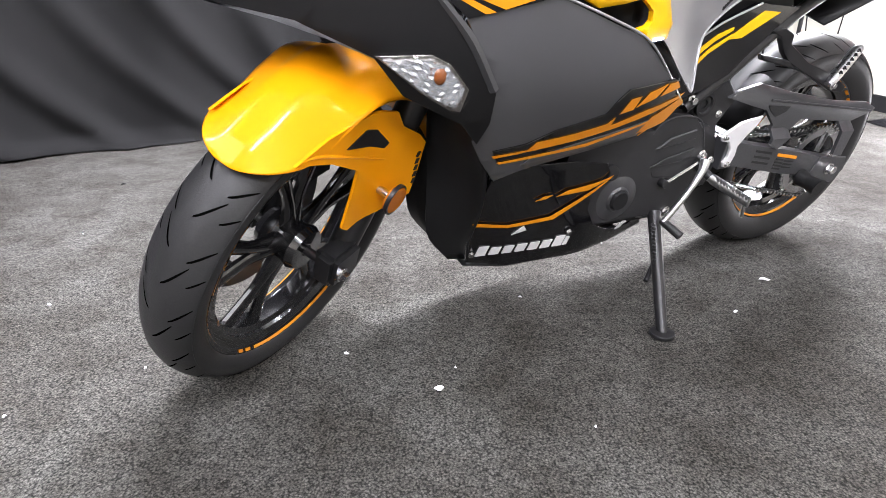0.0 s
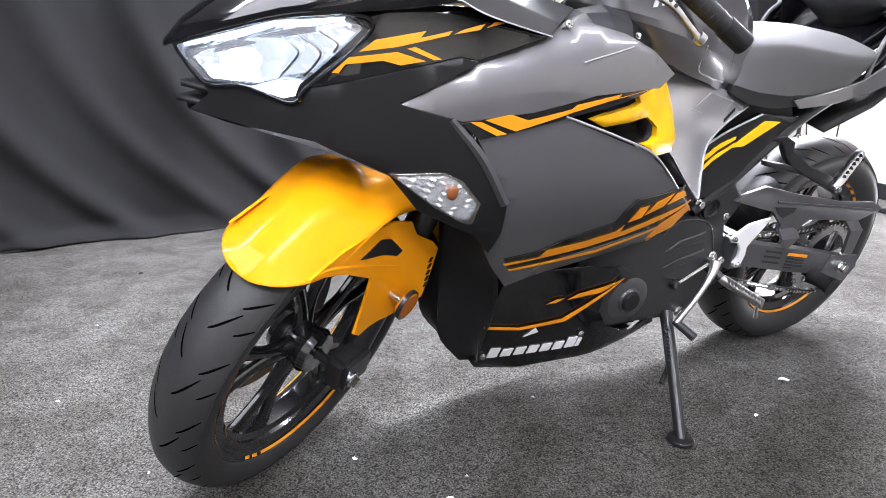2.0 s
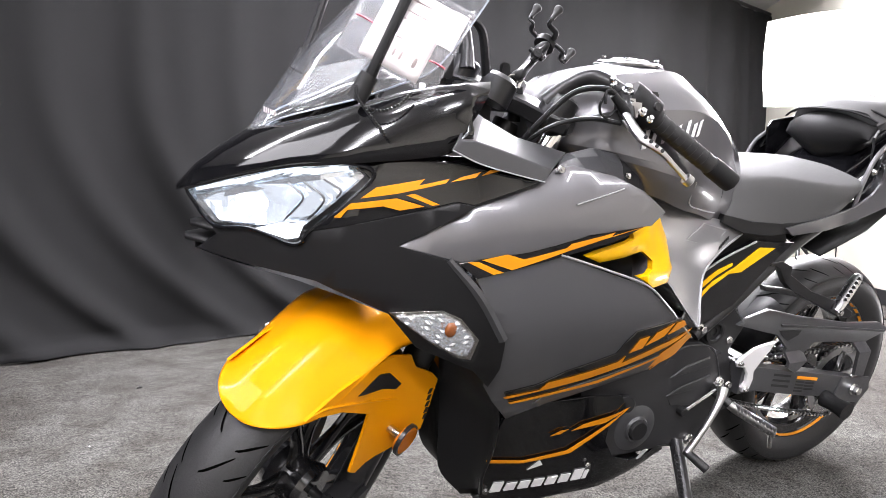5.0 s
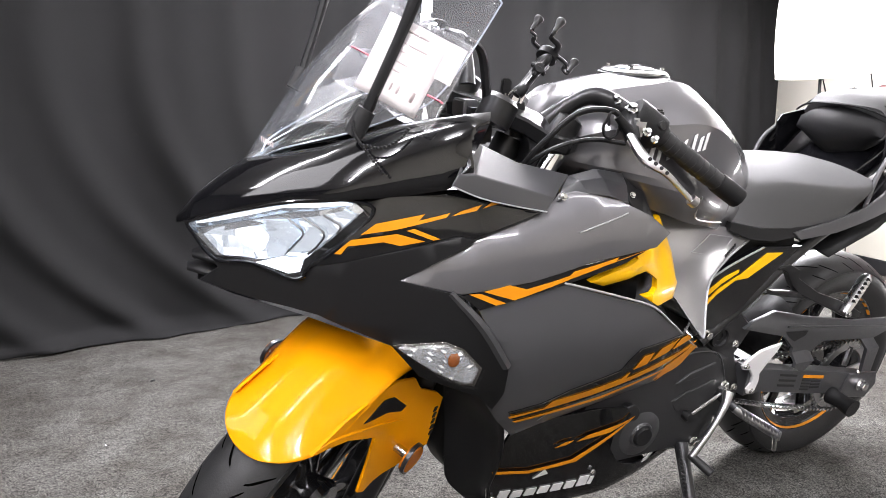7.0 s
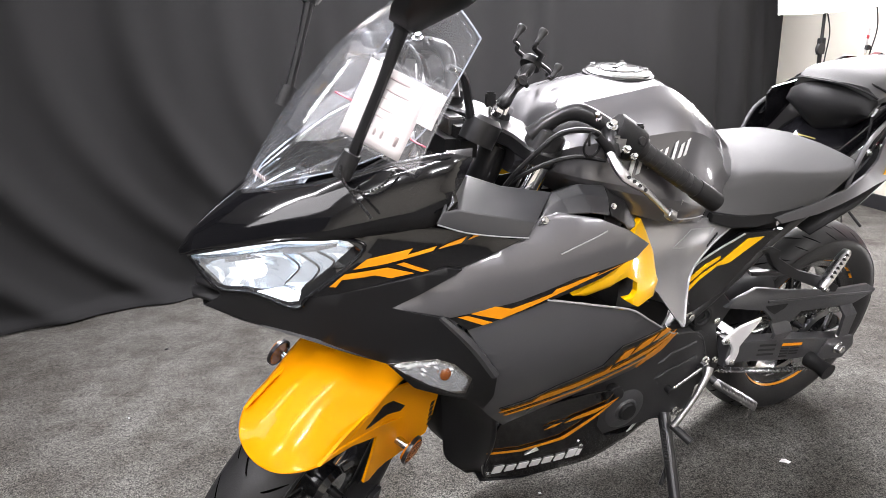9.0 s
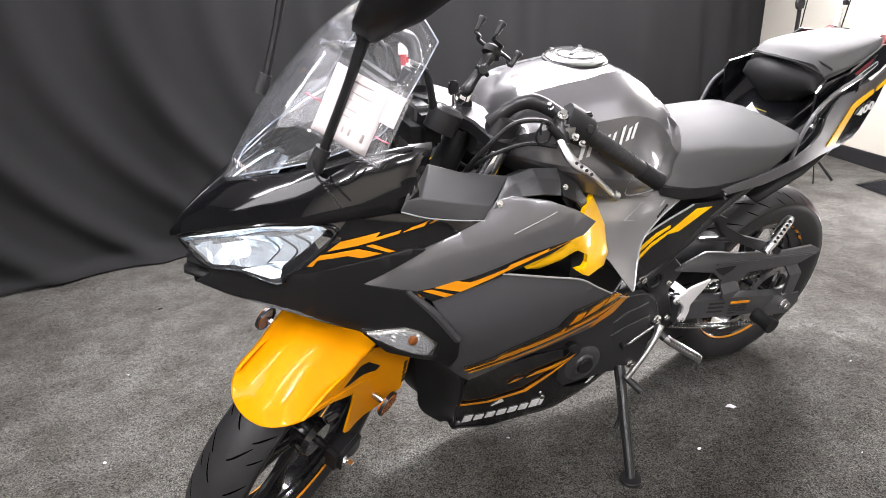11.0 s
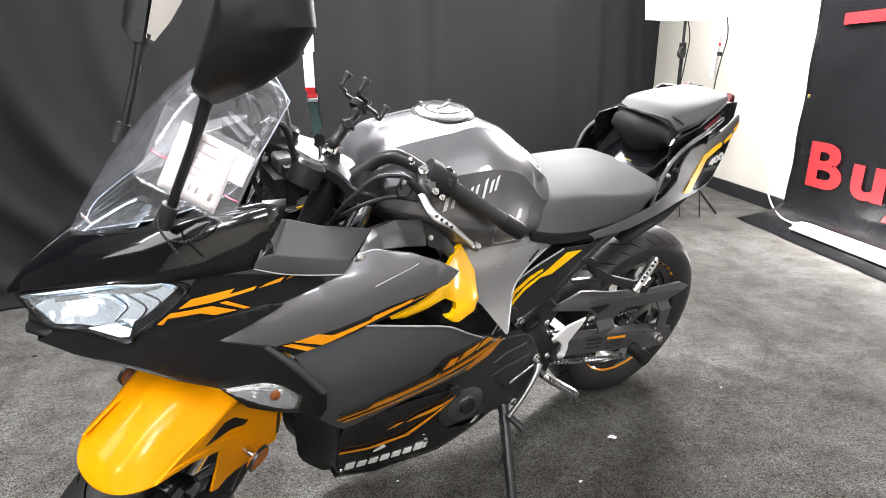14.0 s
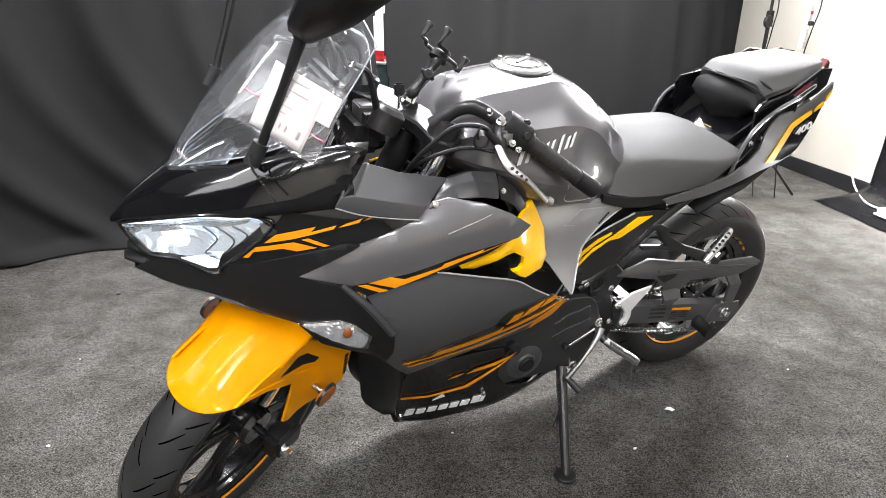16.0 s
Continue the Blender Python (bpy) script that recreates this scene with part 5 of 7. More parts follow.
def wheel(name, m, radius, width, rim_r, label, spokes=5, stripe_at=(200, 330), disc_side=-1, dashes=()):
    """A tyre with cut grooves on a split-spoke rim, turned about y and then laid by m."""
    w = width / 2
    rim_prof = [(rim_r - 0.030, -w * 0.55), (rim_r + 0.006, -w * 0.72), (rim_r + 0.008, -w * 0.78), (rim_r - 0.004, -w * 0.76), (rim_r - 0.016, -w * 0.55), (rim_r - 0.040, -w * 0.30), (rim_r - 0.040, w * 0.30),
                (rim_r - 0.016, w * 0.55), (rim_r - 0.004, w * 0.76), (rim_r + 0.008, w * 0.78), (rim_r + 0.006, w * 0.72), (rim_r - 0.030, w * 0.55), (rim_r - 0.030, w * 0.2), (rim_r - 0.030, -w * 0.2)]
    bm = lathe(rim_prof, seg=96, closed=True)
    bm.transform(m)
    rim = part(name, bm, RIM, bike, label)
    # tyre
    prof = []
    for k in range(25):
        a = math.pi * k / 24
        y = -w * math.cos(a) * (1.0 if 0.05 < a < 3.09 else 0.97)
        crown = (abs(y) / w) ** 2
        r = radius - 0.48 * w * crown if abs(y) < 0.94 * w else radius - 0.48 * w
        prof.append((r, y))
    shoulder = radius - 0.48 * w
    side = [(shoulder - (shoulder - rim_r) * u, w * (1.0 + 0.03 * math.sin(math.pi * u) - 0.22 * u ** 2)) for u in (0.15, 0.35, 0.55, 0.75, 0.9, 1.0)]
    full = [(r, -y) for r, y in side[::-1]] + prof + side
    bm = lathe(full + [(rim_r - 0.004, w * 0.6), (rim_r - 0.004, -w * 0.6)], seg=128, closed=True)
    bm.transform(m)
    tyre = part("tyre", bm, RUBBER, rim, "black road tyre with cut grooves", 35)
    # grooves: thin slivers just above the tread, painted black for the shade inside
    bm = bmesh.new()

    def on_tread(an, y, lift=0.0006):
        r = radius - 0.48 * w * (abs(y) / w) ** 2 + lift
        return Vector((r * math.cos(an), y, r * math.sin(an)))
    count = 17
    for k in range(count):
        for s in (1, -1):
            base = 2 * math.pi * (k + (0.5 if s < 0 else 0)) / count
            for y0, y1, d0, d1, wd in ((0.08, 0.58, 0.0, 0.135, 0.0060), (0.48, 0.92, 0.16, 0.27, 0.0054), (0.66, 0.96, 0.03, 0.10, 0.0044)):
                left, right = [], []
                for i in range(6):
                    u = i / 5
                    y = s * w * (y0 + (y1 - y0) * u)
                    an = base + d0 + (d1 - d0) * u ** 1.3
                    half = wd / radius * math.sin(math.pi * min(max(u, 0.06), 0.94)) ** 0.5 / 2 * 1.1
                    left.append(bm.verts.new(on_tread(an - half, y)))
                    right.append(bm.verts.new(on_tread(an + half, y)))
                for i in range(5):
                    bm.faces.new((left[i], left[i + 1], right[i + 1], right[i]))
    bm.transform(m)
    tagged(part("tread_groove", bm, GROOVE, rim, "tread grooves as flat slivers, their shade painted black", 0), kind="stuff")
    # hub and spokes
    hw = 0.045
    bm = lathe([(0.012, -hw), (0.040, -hw), (0.046, -hw * 0.7), (0.036, 0), (0.046, hw * 0.7), (0.040, hw), (0.012, hw)], seg=40, closed=True)
    bm.transform(m)
    part("hub", bm, RIM, rim)
    for k in range(spokes):
        for s in (-1, 1):
            a0 = 2 * math.pi * k / spokes + 0.3
            a1 = a0 + s * 0.23
            p0 = Vector((0.038 * math.cos(a0 + s * 0.12), 0, 0.038 * math.sin(a0 + s * 0.12)))
            p1 = Vector((0.11 * math.cos(a0 + s * 0.13), 0, 0.11 * math.sin(a0 + s * 0.13)))
            p2 = Vector(((rim_r - 0.032) * math.cos(a1), 0, (rim_r - 0.032) * math.sin(a1)))
            bm = tube([p0, p1, p2], [0.015, 0.0095, 0.012], 10, 14, flat=1.25)
            bm.transform(m)
            part("spoke", bm, RIM, rim)
    # coloured tape on the rim lip
    for face in (1, -1):
        for a0, a1 in ((stripe_at[0], stripe_at[1]), (stripe_at[1] + 3, stripe_at[1] + 7), (stripe_at[1] + 9, stripe_at[1] + 13), (stripe_at[0] - 7, stripe_at[0] - 3), (stripe_at[0] + 160, stripe_at[0] + 176), (stripe_at[0] + 179, stripe_at[0] + 184), (stripe_at[0] + 187, stripe_at[0] + 192)) + dashes:
            bm = bmesh.new()
            rows = [[], []]
            for k in range(25):
                an = radians(a0 + (a1 - a0) * k / 24)
                for j, (r, y) in enumerate(((rim_r - 0.0045, w * 0.765), (rim_r - 0.0090, w * 0.695))):
                    rows[j].append(bm.verts.new((r * math.cos(an), face * (y + 0.0012), r * math.sin(an))))
            for k in range(24):
                bm.faces.new((rows[0][k], rows[0][k + 1], rows[1][k + 1], rows[1][k]))
            bm.transform(m)
            part("rim_tape", bm, ORANGE, rim, "orange rim tape", 0)
    # brake disc
    bm = lathe([(0.095, -0.002), (0.150, -0.002), (0.150, 0.002), (0.095, 0.002)], (0, disc_side * 0.062, 0), 60, closed=True)
    bm.transform(m)
    part("brake_disc", bm, DISC, rim, "drilled steel brake disc")
    bm = disc((0, -0.13, 0), (0, 1, 0), 0.009, 0.26, 16)
    bm.transform(m)
    part("axle", bm, BLACKMETAL, rim)
    return rim


STEER = 39.0
RAKE = radians(24.7)
AXIS = Vector((-math.sin(RAKE), 0, math.cos(RAKE)))
FRONT = Matrix.Translation((1.435, 0.041, 0.286)) @ Matrix.Rotation(radians(STEER), 4, AXIS)


def front_end():
    m = FRONT
    wheel("front_wheel", m, 0.293, 0.112, 0.230, "black front wheel turned to the left", stripe_at=(215, 300))

    def turned(bm):
        bm.transform(m)
        return bm
    # fork legs: x and z from the hub
    for s in (1, -1):
        d = (AXIS).normalized()
        base = Vector((-0.040, s * 0.087, 0.0))
        p0, p1, p2 = base - d * 0.02, base + d * 0.33, base + d * 0.765
        leg = part("fork_leg", turned(tube([p0, p0 + d * 0.12, p1], [0.026, 0.027, 0.027], 20, 12)), BLACKMETAL, bike, "black lower fork leg")
        shift = Vector((-0.018, s * 0.020, 0))
        part("fork_tube", turned(tube([p1 - d * 0.02 + shift, p2 + shift], 0.0205, 20)), CHROME, leg, "polished fork tube")
        part("dust_seal", turned(tube([p1 - d * 0.01, p1 + d * 0.02], 0.031, 20)), PLASTIC, leg)
        part("axle_clamp", turned(box(bmesh.new(), (-0.062, s * 0.098 - 0.024, -0.035), (0.022, s * 0.098 + 0.024, 0.042), 0.010)), BLACKMETAL, leg)
        part("axle_nut", turned(bolt((0, s * 0.122, 0), (0, s, 0), 0.015, 0.014)), STEEL, leg, "bright axle nut")
        stand = 0.140 if s > 0 else 0.190
        rb = part("side_reflector", turned(disc((-0.082, s * stand, 0.150), (0.1, s, 0), 0.026, 0.010, 28)), AMBER, leg, "round amber reflector")
        part("reflector_rim", turned(lathe([(0.025, 0), (0.029, 0), (0.029, 0.007), (0.025, 0.007)], (0, 0, 0), 28, closed=True)), BLACKMETAL, rb)
        LAST[0].matrix_basis = m @ Matrix.Translation((-0.082, s * (stand + 0.002) - (0.004 if s < 0 else 0), 0.150)) @ m.inverted()
        part("reflector_stud", turned(disc((-0.082, s * 0.108, 0.150), (0, s, 0), 0.008, stand - 0.107, 12)), STEEL, rb)
    # mudguard
    bm = bmesh.new()
    rings = []
    na = 46
    for i in range(na + 1):
        an = 57.6 + (152 - 57.6) * (i / na) ** 1.5
        tip = 1 - min(1, (an - 57.5) / 17)
        wide = 0.088 * math.sqrt(1 - tip * tip) + 0.007 * min(1, max(0, (an - 75) / 25))
        top = smooth_at(an, [57.5, 65, 76, 91, 103, 123, 152], [0.308, 0.316, 0.326, 0.343, 0.352, 0.350, 0.335])
        drop = smooth_at(an, [57.5, 60, 66, 72, 80, 91, 99, 152], [0.002, 0.004, 0.020, 0.033, 0.041, 0.031, 0.022, 0.020])
        ridge = 0.006 * min(1, max(0, (an - 74) / 28))
        ring = []
        for k in range(-14, 15):
            f = k / 14
            r = top - drop * (0.12 * f * f + 0.88 * max(0, (abs(f) - 0.2) / 0.8) ** 1.4) + ridge * min(1, max(0, (0.56 - abs(f)) / 0.10))
            ring.append((r * math.cos(radians(an)), wide * f, r * math.sin(radians(an))))
        rings.append(ring)
    ring_loft(bm, rings, cap=False, closed=False)
    bm.transform(m)
    guard = part("front_mudguard", bm, YELLOW, bike, "pearl yellow front mudguard", 60)
    guard.modifiers.new("thick", "SOLIDIFY").thickness = 0.004
    cheek = [(0.120, 0.284), (0.060, 0.303), (0.0, 0.309), (-0.060, 0.307), (-0.095, 0.298), (-0.112, 0.268), (-0.152, 0.243), (-0.168, 0.224), (-0.162, 0.165), (-0.153, 0.118), (-0.085, 0.100), (-0.014, 0.091), (0.004, 0.107), (-0.012, 0.160), (-0.024, 0.211), (0.005, 0.230), (0.045, 0.256), (0.085, 0.272)]
    straight = lambda x: 0.0
    cheek_skin = lambda x, z: 0.0895 + 0.10 * min(0.18, max(0, 0.285 - z)) - 0.04 * max(0, x) + 0.30 * max(0, -x - 0.05)
    near_skin = cheek_skin
    for s in (1, -1):
        cheek_skin = near_skin if s > 0 else (lambda x, z: 0.074)
        bm = plate(cheek, cheek_skin, 0.005, 0, 0.02, s, middle=straight)
        bm.transform(m)
        part("guard_cheek", bm, YELLOW, guard, "yellow fork cover of the mudguard")
        bm = plate([(0.014, 0.268), (-0.032, 0.283), (-0.058, 0.275), (-0.086, 0.244), (-0.076, 0.236), (-0.046, 0.248)], cheek_skin, 0.003, 0.0015, 0.02, s, middle=straight)
        bm.transform(m)
        part("guard_window", bm, PLASTIC, guard, "dark window in the cheek")
        crease = [(0.110, 0.287), (0.080, 0.283), (0.030, 0.262), (-0.025, 0.236), (-0.085, 0.212)]
        bm = tube([(x, s * (cheek_skin(x, z) - 0.0004), z) for x, z in crease], [0.001, 0.003, 0.003, 0.0025, 0.001], 8, 24)
        bm.transform(m)
        part("cheek_crease", bm, YELLOW, guard, "raised crease of the fork cover")
        for k in range(5):
            bm = plate([(-0.157, 0.142 + 0.014 * k), (-0.160, 0.152 + 0.014 * k), (-0.154, 0.152 + 0.014 * k), (-0.151, 0.142 + 0.014 * k)], cheek_skin, 0.002, 0.0015, 0.02, s, 0, straight)
            bm.transform(m)
            part("guard_slot", bm, PLASTIC, guard)
    # brake caliper on the far leg
    part("brake_caliper", turned(box(bmesh.new(), (-0.19, -0.105, 0.02), (-0.11, -0.055, 0.13), 0.012)), BLACKMETAL, bike, "black brake caliper")
    # yokes
    for h, t in ((0.56, 0.032), (0.740, 0.028)):
        bm = bmesh.new()
        c = Vector((-0.040, 0, 0)) + AXIS * h
        rings = []
        for y in (-0.135, -0.10, -0.05, 0, 0.05, 0.10, 0.135):
            wdt = 0.018 if abs(y) > 0.12 else 0.034
            back = -0.02 if abs(y) < 0.06 else 0
            rings.append([c + Vector((x + back, y, z)) for x, z in ((wdt, -t / 2), (wdt, t / 2), (-wdt, t / 2), (-wdt, -t / 2))])
        ring_loft(bm, rings)
        part("fork_yoke", turned(bm), BLACKMETAL, bike, "black fork yoke")
        LAST[0].modifiers.new("round", "BEVEL").width = 0.004


def controls():
    # bar, grip and lever, left measured as it stands and right mirrored about the turned fork
    across = FRONT @ Matrix.Diagonal((1, -1, 1, 1)) @ FRONT.inverted()
    for s in (1, -1):
        def lay(bm):
            if s < 0:
                bm.transform(across)
            return bm
        inner, knee, clamp, end = Vector((1.052, 0.092, 0.962)), Vector((0.992, 0.130, 1.008)), Vector((0.950, 0.158, 0.988)), Vector((0.752, 0.230, 0.862))
        d = (end - clamp).normalized()
        bar = part("handlebar", lay(tube([inner, inner.lerp(knee, 0.5) + Vector((0, 0, 0.010)), knee, clamp, clamp + d * 0.05], [0.015, 0.0105, 0.0125, 0.0105, 0.010], 12, 24, flat=1.2)), BLACKMETAL, bike, "black cast clip-on handlebar")
        grip = part("grip", lay(tube([clamp + d * 0.068, clamp + d * 0.12, end - d * 0.048], [0.0155, 0.016, 0.0155], 20, 14)), RUBBER, bar, "ribbed black rubber grip")
        for k in range(9):
            p = clamp + d * (0.076 + 0.0125 * k)
            part("grip_rib", lay(tube([p, p + d * 0.006], 0.0166, 16)), RUBBER, grip)
        part("grip_flange", lay(tube([clamp + d * 0.062, clamp + d * 0.069], 0.021, 20)), RUBBER, grip)
        part("bar_end", lay(tube([end - d * 0.048, end - d * 0.045, end - d * 0.002, end], [0.0165, 0.0175, 0.0175, 0.0150], 20, 12)), PLASTIC, bar, "black bar-end weight")
        # switch housing
        hs = part("switch_housing", lay(tube([clamp + d * 0.006, clamp + d * 0.010, clamp + d * 0.056, clamp + d * 0.061], [0.024, 0.0300, 0.0300, 0.022], 12, 14)), PLASTIC, bar, "black switch housing")
        out = Vector((-0.1, 1, 0.2)).normalized()
        part("switch", lay(disc(clamp + d * 0.040 + out * 0.0280, out, 0.007, 0.005, 16)), RUBBER, hs, "round switch button")
        part("switch", lay(box(bmesh.new(), (0.898, 0.172, 0.982), (0.915, 0.184, 0.996), 0.003)), BLACKMETAL, hs)
        # lever perch and silver lever
        perch = part("lever_perch", lay(tube([clamp + Vector((-0.004, 0.002, -0.004)), clamp + Vector((0.010, 0.020, -0.016)), clamp + Vector((0.012, 0.036, -0.040))], [0.018, 0.014, 0.012], 10, 10)), BLACKMETAL, bar, "black lever perch")
        part("bolt", lay(bolt(clamp + Vector((0.008, 0.016, 0.004)), (0.1, 0.5, 1), 0.010, 0.008)), STEEL, perch)
        part("perch_block", lay(box(bmesh.new(), clamp + Vector((-0.014, 0.010, -0.034)), clamp + Vector((0.016, 0.036, -0.006)), 0.005)), ALU, perch, "pale cast perch block")
        part("bolt", lay(bolt(clamp + Vector((-0.004, 0.044, -0.026)), (0.1, 1, 0.8), 0.007, 0.006)), STEEL, perch)
        part("bolt", lay(bolt(clamp + Vector((-0.014, 0.052, -0.036)), (0.1, 1, 0.8), 0.006, 0.006)), STEEL, perch)
        part("bolt", lay(bolt(clamp + Vector((0.020, -0.004, 0.012)), (0.6, 0.3, 1), 0.006, 0.010)), STEEL, perch)
        part("cable_adjuster", lay(tube([clamp + Vector((0.012, 0.034, -0.034)), clamp + Vector((0.030, 0.034, -0.018)), clamp + Vector((0.046, 0.032, -0.004))], [0.009, 0.0075, 0.006], 12, 8)), PLASTIC, perch, "black cable adjuster boot")
        part("lever_root", lay(tube([clamp + Vector((0.020, 0.036, -0.030)), clamp + Vector((0.010, 0.058, -0.056)), Vector((0.950, 0.226, 0.922))], [0.010, 0.012, 0.010], 10, 10, flat=0.6)), ALU, perch, "silver lever root")
        a = clamp + Vector((0.014, 0.034, -0.040))
        lev = part("control_lever", lay(tube([a, Vector((0.955, 0.222, 0.924)), Vector((0.930, 0.240, 0.908)), Vector((0.905, 0.252, 0.886)), Vector((0.884, 0.263, 0.866))], [0.010, 0.011, 0.0075, 0.0060, 0.0065], 12, 28, flat=0.6)), ALU, bar, "silver control lever")
        for k in range(4):
            part("lever_hole", lay(disc(Vector((0.955 - 0.008 * k, 0.229 + 0.005 * k, 0.926 - 0.006 * k)), (0.5, 1, 0.5), 0.003, 0.004, 10)), PLASTIC, lev)
        part("lever_tip", lay(disc(Vector((0.889, 0.260, 0.871)), d, 0.009, 0.012, 14)), ALU, lev)
        cab = [clamp + Vector((0.02, 0.03, -0.03)), clamp + Vector((0.05, 0.03, 0.002)), Vector((1.045, 0.165, 0.985)), Vector((1.085, 0.150, 0.945)), Vector((1.11, 0.12, 0.89)), Vector((1.10, 0.05, 0.80))]
        part("control_cable", lay(tube(cab, 0.0045, 8, 40)), PLASTIC, bar, "black control cable")
        cab = [clamp + Vector((0.02, 0.03, -0.045)), Vector((1.02, 0.165, 0.945)), Vector((1.08, 0.150, 0.925)), Vector((1.12, 0.10, 0.87))]
        part("control_cable", lay(tube(cab, 0.004, 8, 40)), PLASTIC, bar, "black wiring sleeve")
        ring = [clamp + Vector((0.050 + 0.006 * math.sin(k * 0.9), 0.026 + 0.004 * math.cos(k * 0.5), -0.018)) + Vector((0.010 * math.cos(k * 0.7), 0.004, 0.020 * math.sin(k * 0.7))) for k in range(11)]
        part("cable_loop", lay(tube(ring, 0.0022, 6, 40)), PLASTIC, bar, "thin black looped wire")
        # bar clamp on the fork
        part("bar_clamp", lay(disc(FRONT @ (Vector((-0.040, 0.098, 0)) + AXIS * 0.735), AXIS, 0.031, 0.045, 20)), BLACKMETAL, bar)
    part("steering_nut", disc(FRONT @ (Vector((-0.065, 0, 0)) + AXIS * 0.760), AXIS, 0.018, 0.018, 6), STEEL, bike, "bright steering head nut")
    for s in (1, -1):
        part("dash_stay", tube([(1.205, s * 0.085, 1.075), (1.180, s * 0.085, 1.060), (1.165, s * 0.080, 1.015), (1.150, s * 0.07, 0.96)], [0.008, 0.010, 0.010, 0.012], 8, 14, flat=0.6), BLACKMETAL, bike, "black instrument stay")
    part("dash", box(bmesh.new(), (1.215, -0.095, 0.975), (1.245, 0.080, 1.045), 0.010), PLASTIC, bike, "black instrument panel")
    part("dash_bracket", box(bmesh.new(), (1.13, -0.07, 0.90), (1.19, 0.07, 0.975), 0.02), PLASTIC, bike)
    part("yoke_cap", disc((1.150, 0.080, 0.955), AXIS, 0.030, 0.045, 24, 0.008), BLACKMETAL, bike, "black fork top cap")
    key = part("ignition_key", tube([(1.092, 0.016, 0.970), (1.093, 0.015, 1.000)], 0.003, 8), STEEL, bike, "ignition key with a black head")
    part("key_head", box(bmesh.new(), (1.083, 0.011, 0.996), (1.103, 0.018, 1.022), 0.003), PLASTIC, key)
    part("key_ring", lathe([(0.011, -0.001), (0.013, -0.001), (0.013, 0.001), (0.011, 0.001)], (1.080, 0.022, 0.992), 24, closed=True), STEEL, key)
    part("ignition_barrel", disc((1.092, 0.016, 0.940), (0, 0, 1), 0.019, 0.034, 20), BLACKMETAL, bike)
    grille = part("connector_block", box(bmesh.new(), (1.145, -0.020, 0.955), (1.175, 0.030, 0.985), 0.003), ALU, bike, "ribbed pale connector block")
    for k in range(7):
        part("rib", box(bmesh.new(), (1.143, -0.017 + 0.0065 * k, 0.957), (1.146, -0.014 + 0.0065 * k, 0.983)), DARKGREY, grille)
    # frame neck and dark matter in the cockpit
    part("steering_head", tube([(1.06, -0.01, 0.92), (1.17, -0.01, 0.68)], 0.028, 18), BLACKMETAL, bike)
    bm = box(bmesh.new(), (0.62, -0.09, 0.47), (1.06, 0.09, 0.80), 0.02)
    part("airbox", bm, PLASTIC, bike, "black airbox behind the fairing")
    # phone holder: a stem on the steering head, a two-ball clamp with its wing knob and a sprung four-armed cradle
    root = thing("phone_holder", "empty black spring-arm phone holder on a ball-joint arm", "phone holder", BIKE)
    foot, c = Vector((1.064, 0.010, 1.000)), Vector((1.000, -0.012, 1.068))
    nrm = Vector((-0.62, -0.25, 0.74)).normalized()
    neck = c - nrm * 0.022
    part("stem", tube([foot - Vector((0.004, 0, 0.075)), foot - Vector((0.002, 0, 0.022)), foot - Vector((0, 0, 0.010))], [0.013, 0.012, 0.007], 14, 10), PLASTIC, root, "black stem in the steering head")
    for p, size in ((foot, 0.0125), (neck, 0.0120)):
        bm = bmesh.new()
        bmesh.ops.create_uvsphere(bm, u_segments=18, v_segments=12, radius=size)
        bm.transform(Matrix.Translation(p))
        part("ball", bm, RUBBER, root, "rubber ball of the joint")
    along = (neck - foot).normalized()
    side = along.cross(Vector((0.25, 0.90, 0.36))).normalized()
    wide = side.cross(along)
    for s in (1, -1):
        o = wide * (0.0085 * s)
        jaw = part("clamp_jaw", tube([foot - along * 0.010 + o, foot + o * 1.25, foot.lerp(neck, 0.3) + o * 0.9, foot.lerp(neck, 0.7) + o * 0.9, neck + o * 1.25, neck + along * 0.008 + o], [0.009, 0.0135, 0.0100, 0.0100, 0.0130, 0.009], 12, 24, flat=0.75), PLASTIC, root, "black half of the ball clamp")
        part("jaw_rib", tube([foot + o * 2.4, foot.lerp(neck, 0.5) + o * 2.0, neck + o * 2.4], 0.0022, 6, 12), BLACKMETAL, jaw)
    hub = foot.lerp(neck, 0.52)
    knob = part("thumb_knob", tube([hub, hub + wide * 0.020, hub + wide * 0.024, hub + wide * 0.034, hub + wide * 0.038], [0.005, 0.006, 0.0085, 0.0105, 0.0085], 8, 14), PLASTIC, root, "black winged thumb knob")
    for k in range(2):
        q = along if k else side
        part("knob_wing", tube([hub + wide * 0.030 - q * 0.014, hub + wide * 0.033, hub + wide * 0.030 + q * 0.014], [0.004, 0.006, 0.004], 8, 8), PLASTIC, knob)
    part("cradle", disc(c - nrm * 0.012, nrm, 0.019, 0.016, 24, 0.004), PLASTIC, root, "round spring hub of the cradle")
    up = (Vector((0.036, 0.020, 0.032)) - nrm * Vector((0.036, 0.020, 0.032)).dot(nrm)).normalized()
    across = nrm.cross(up)
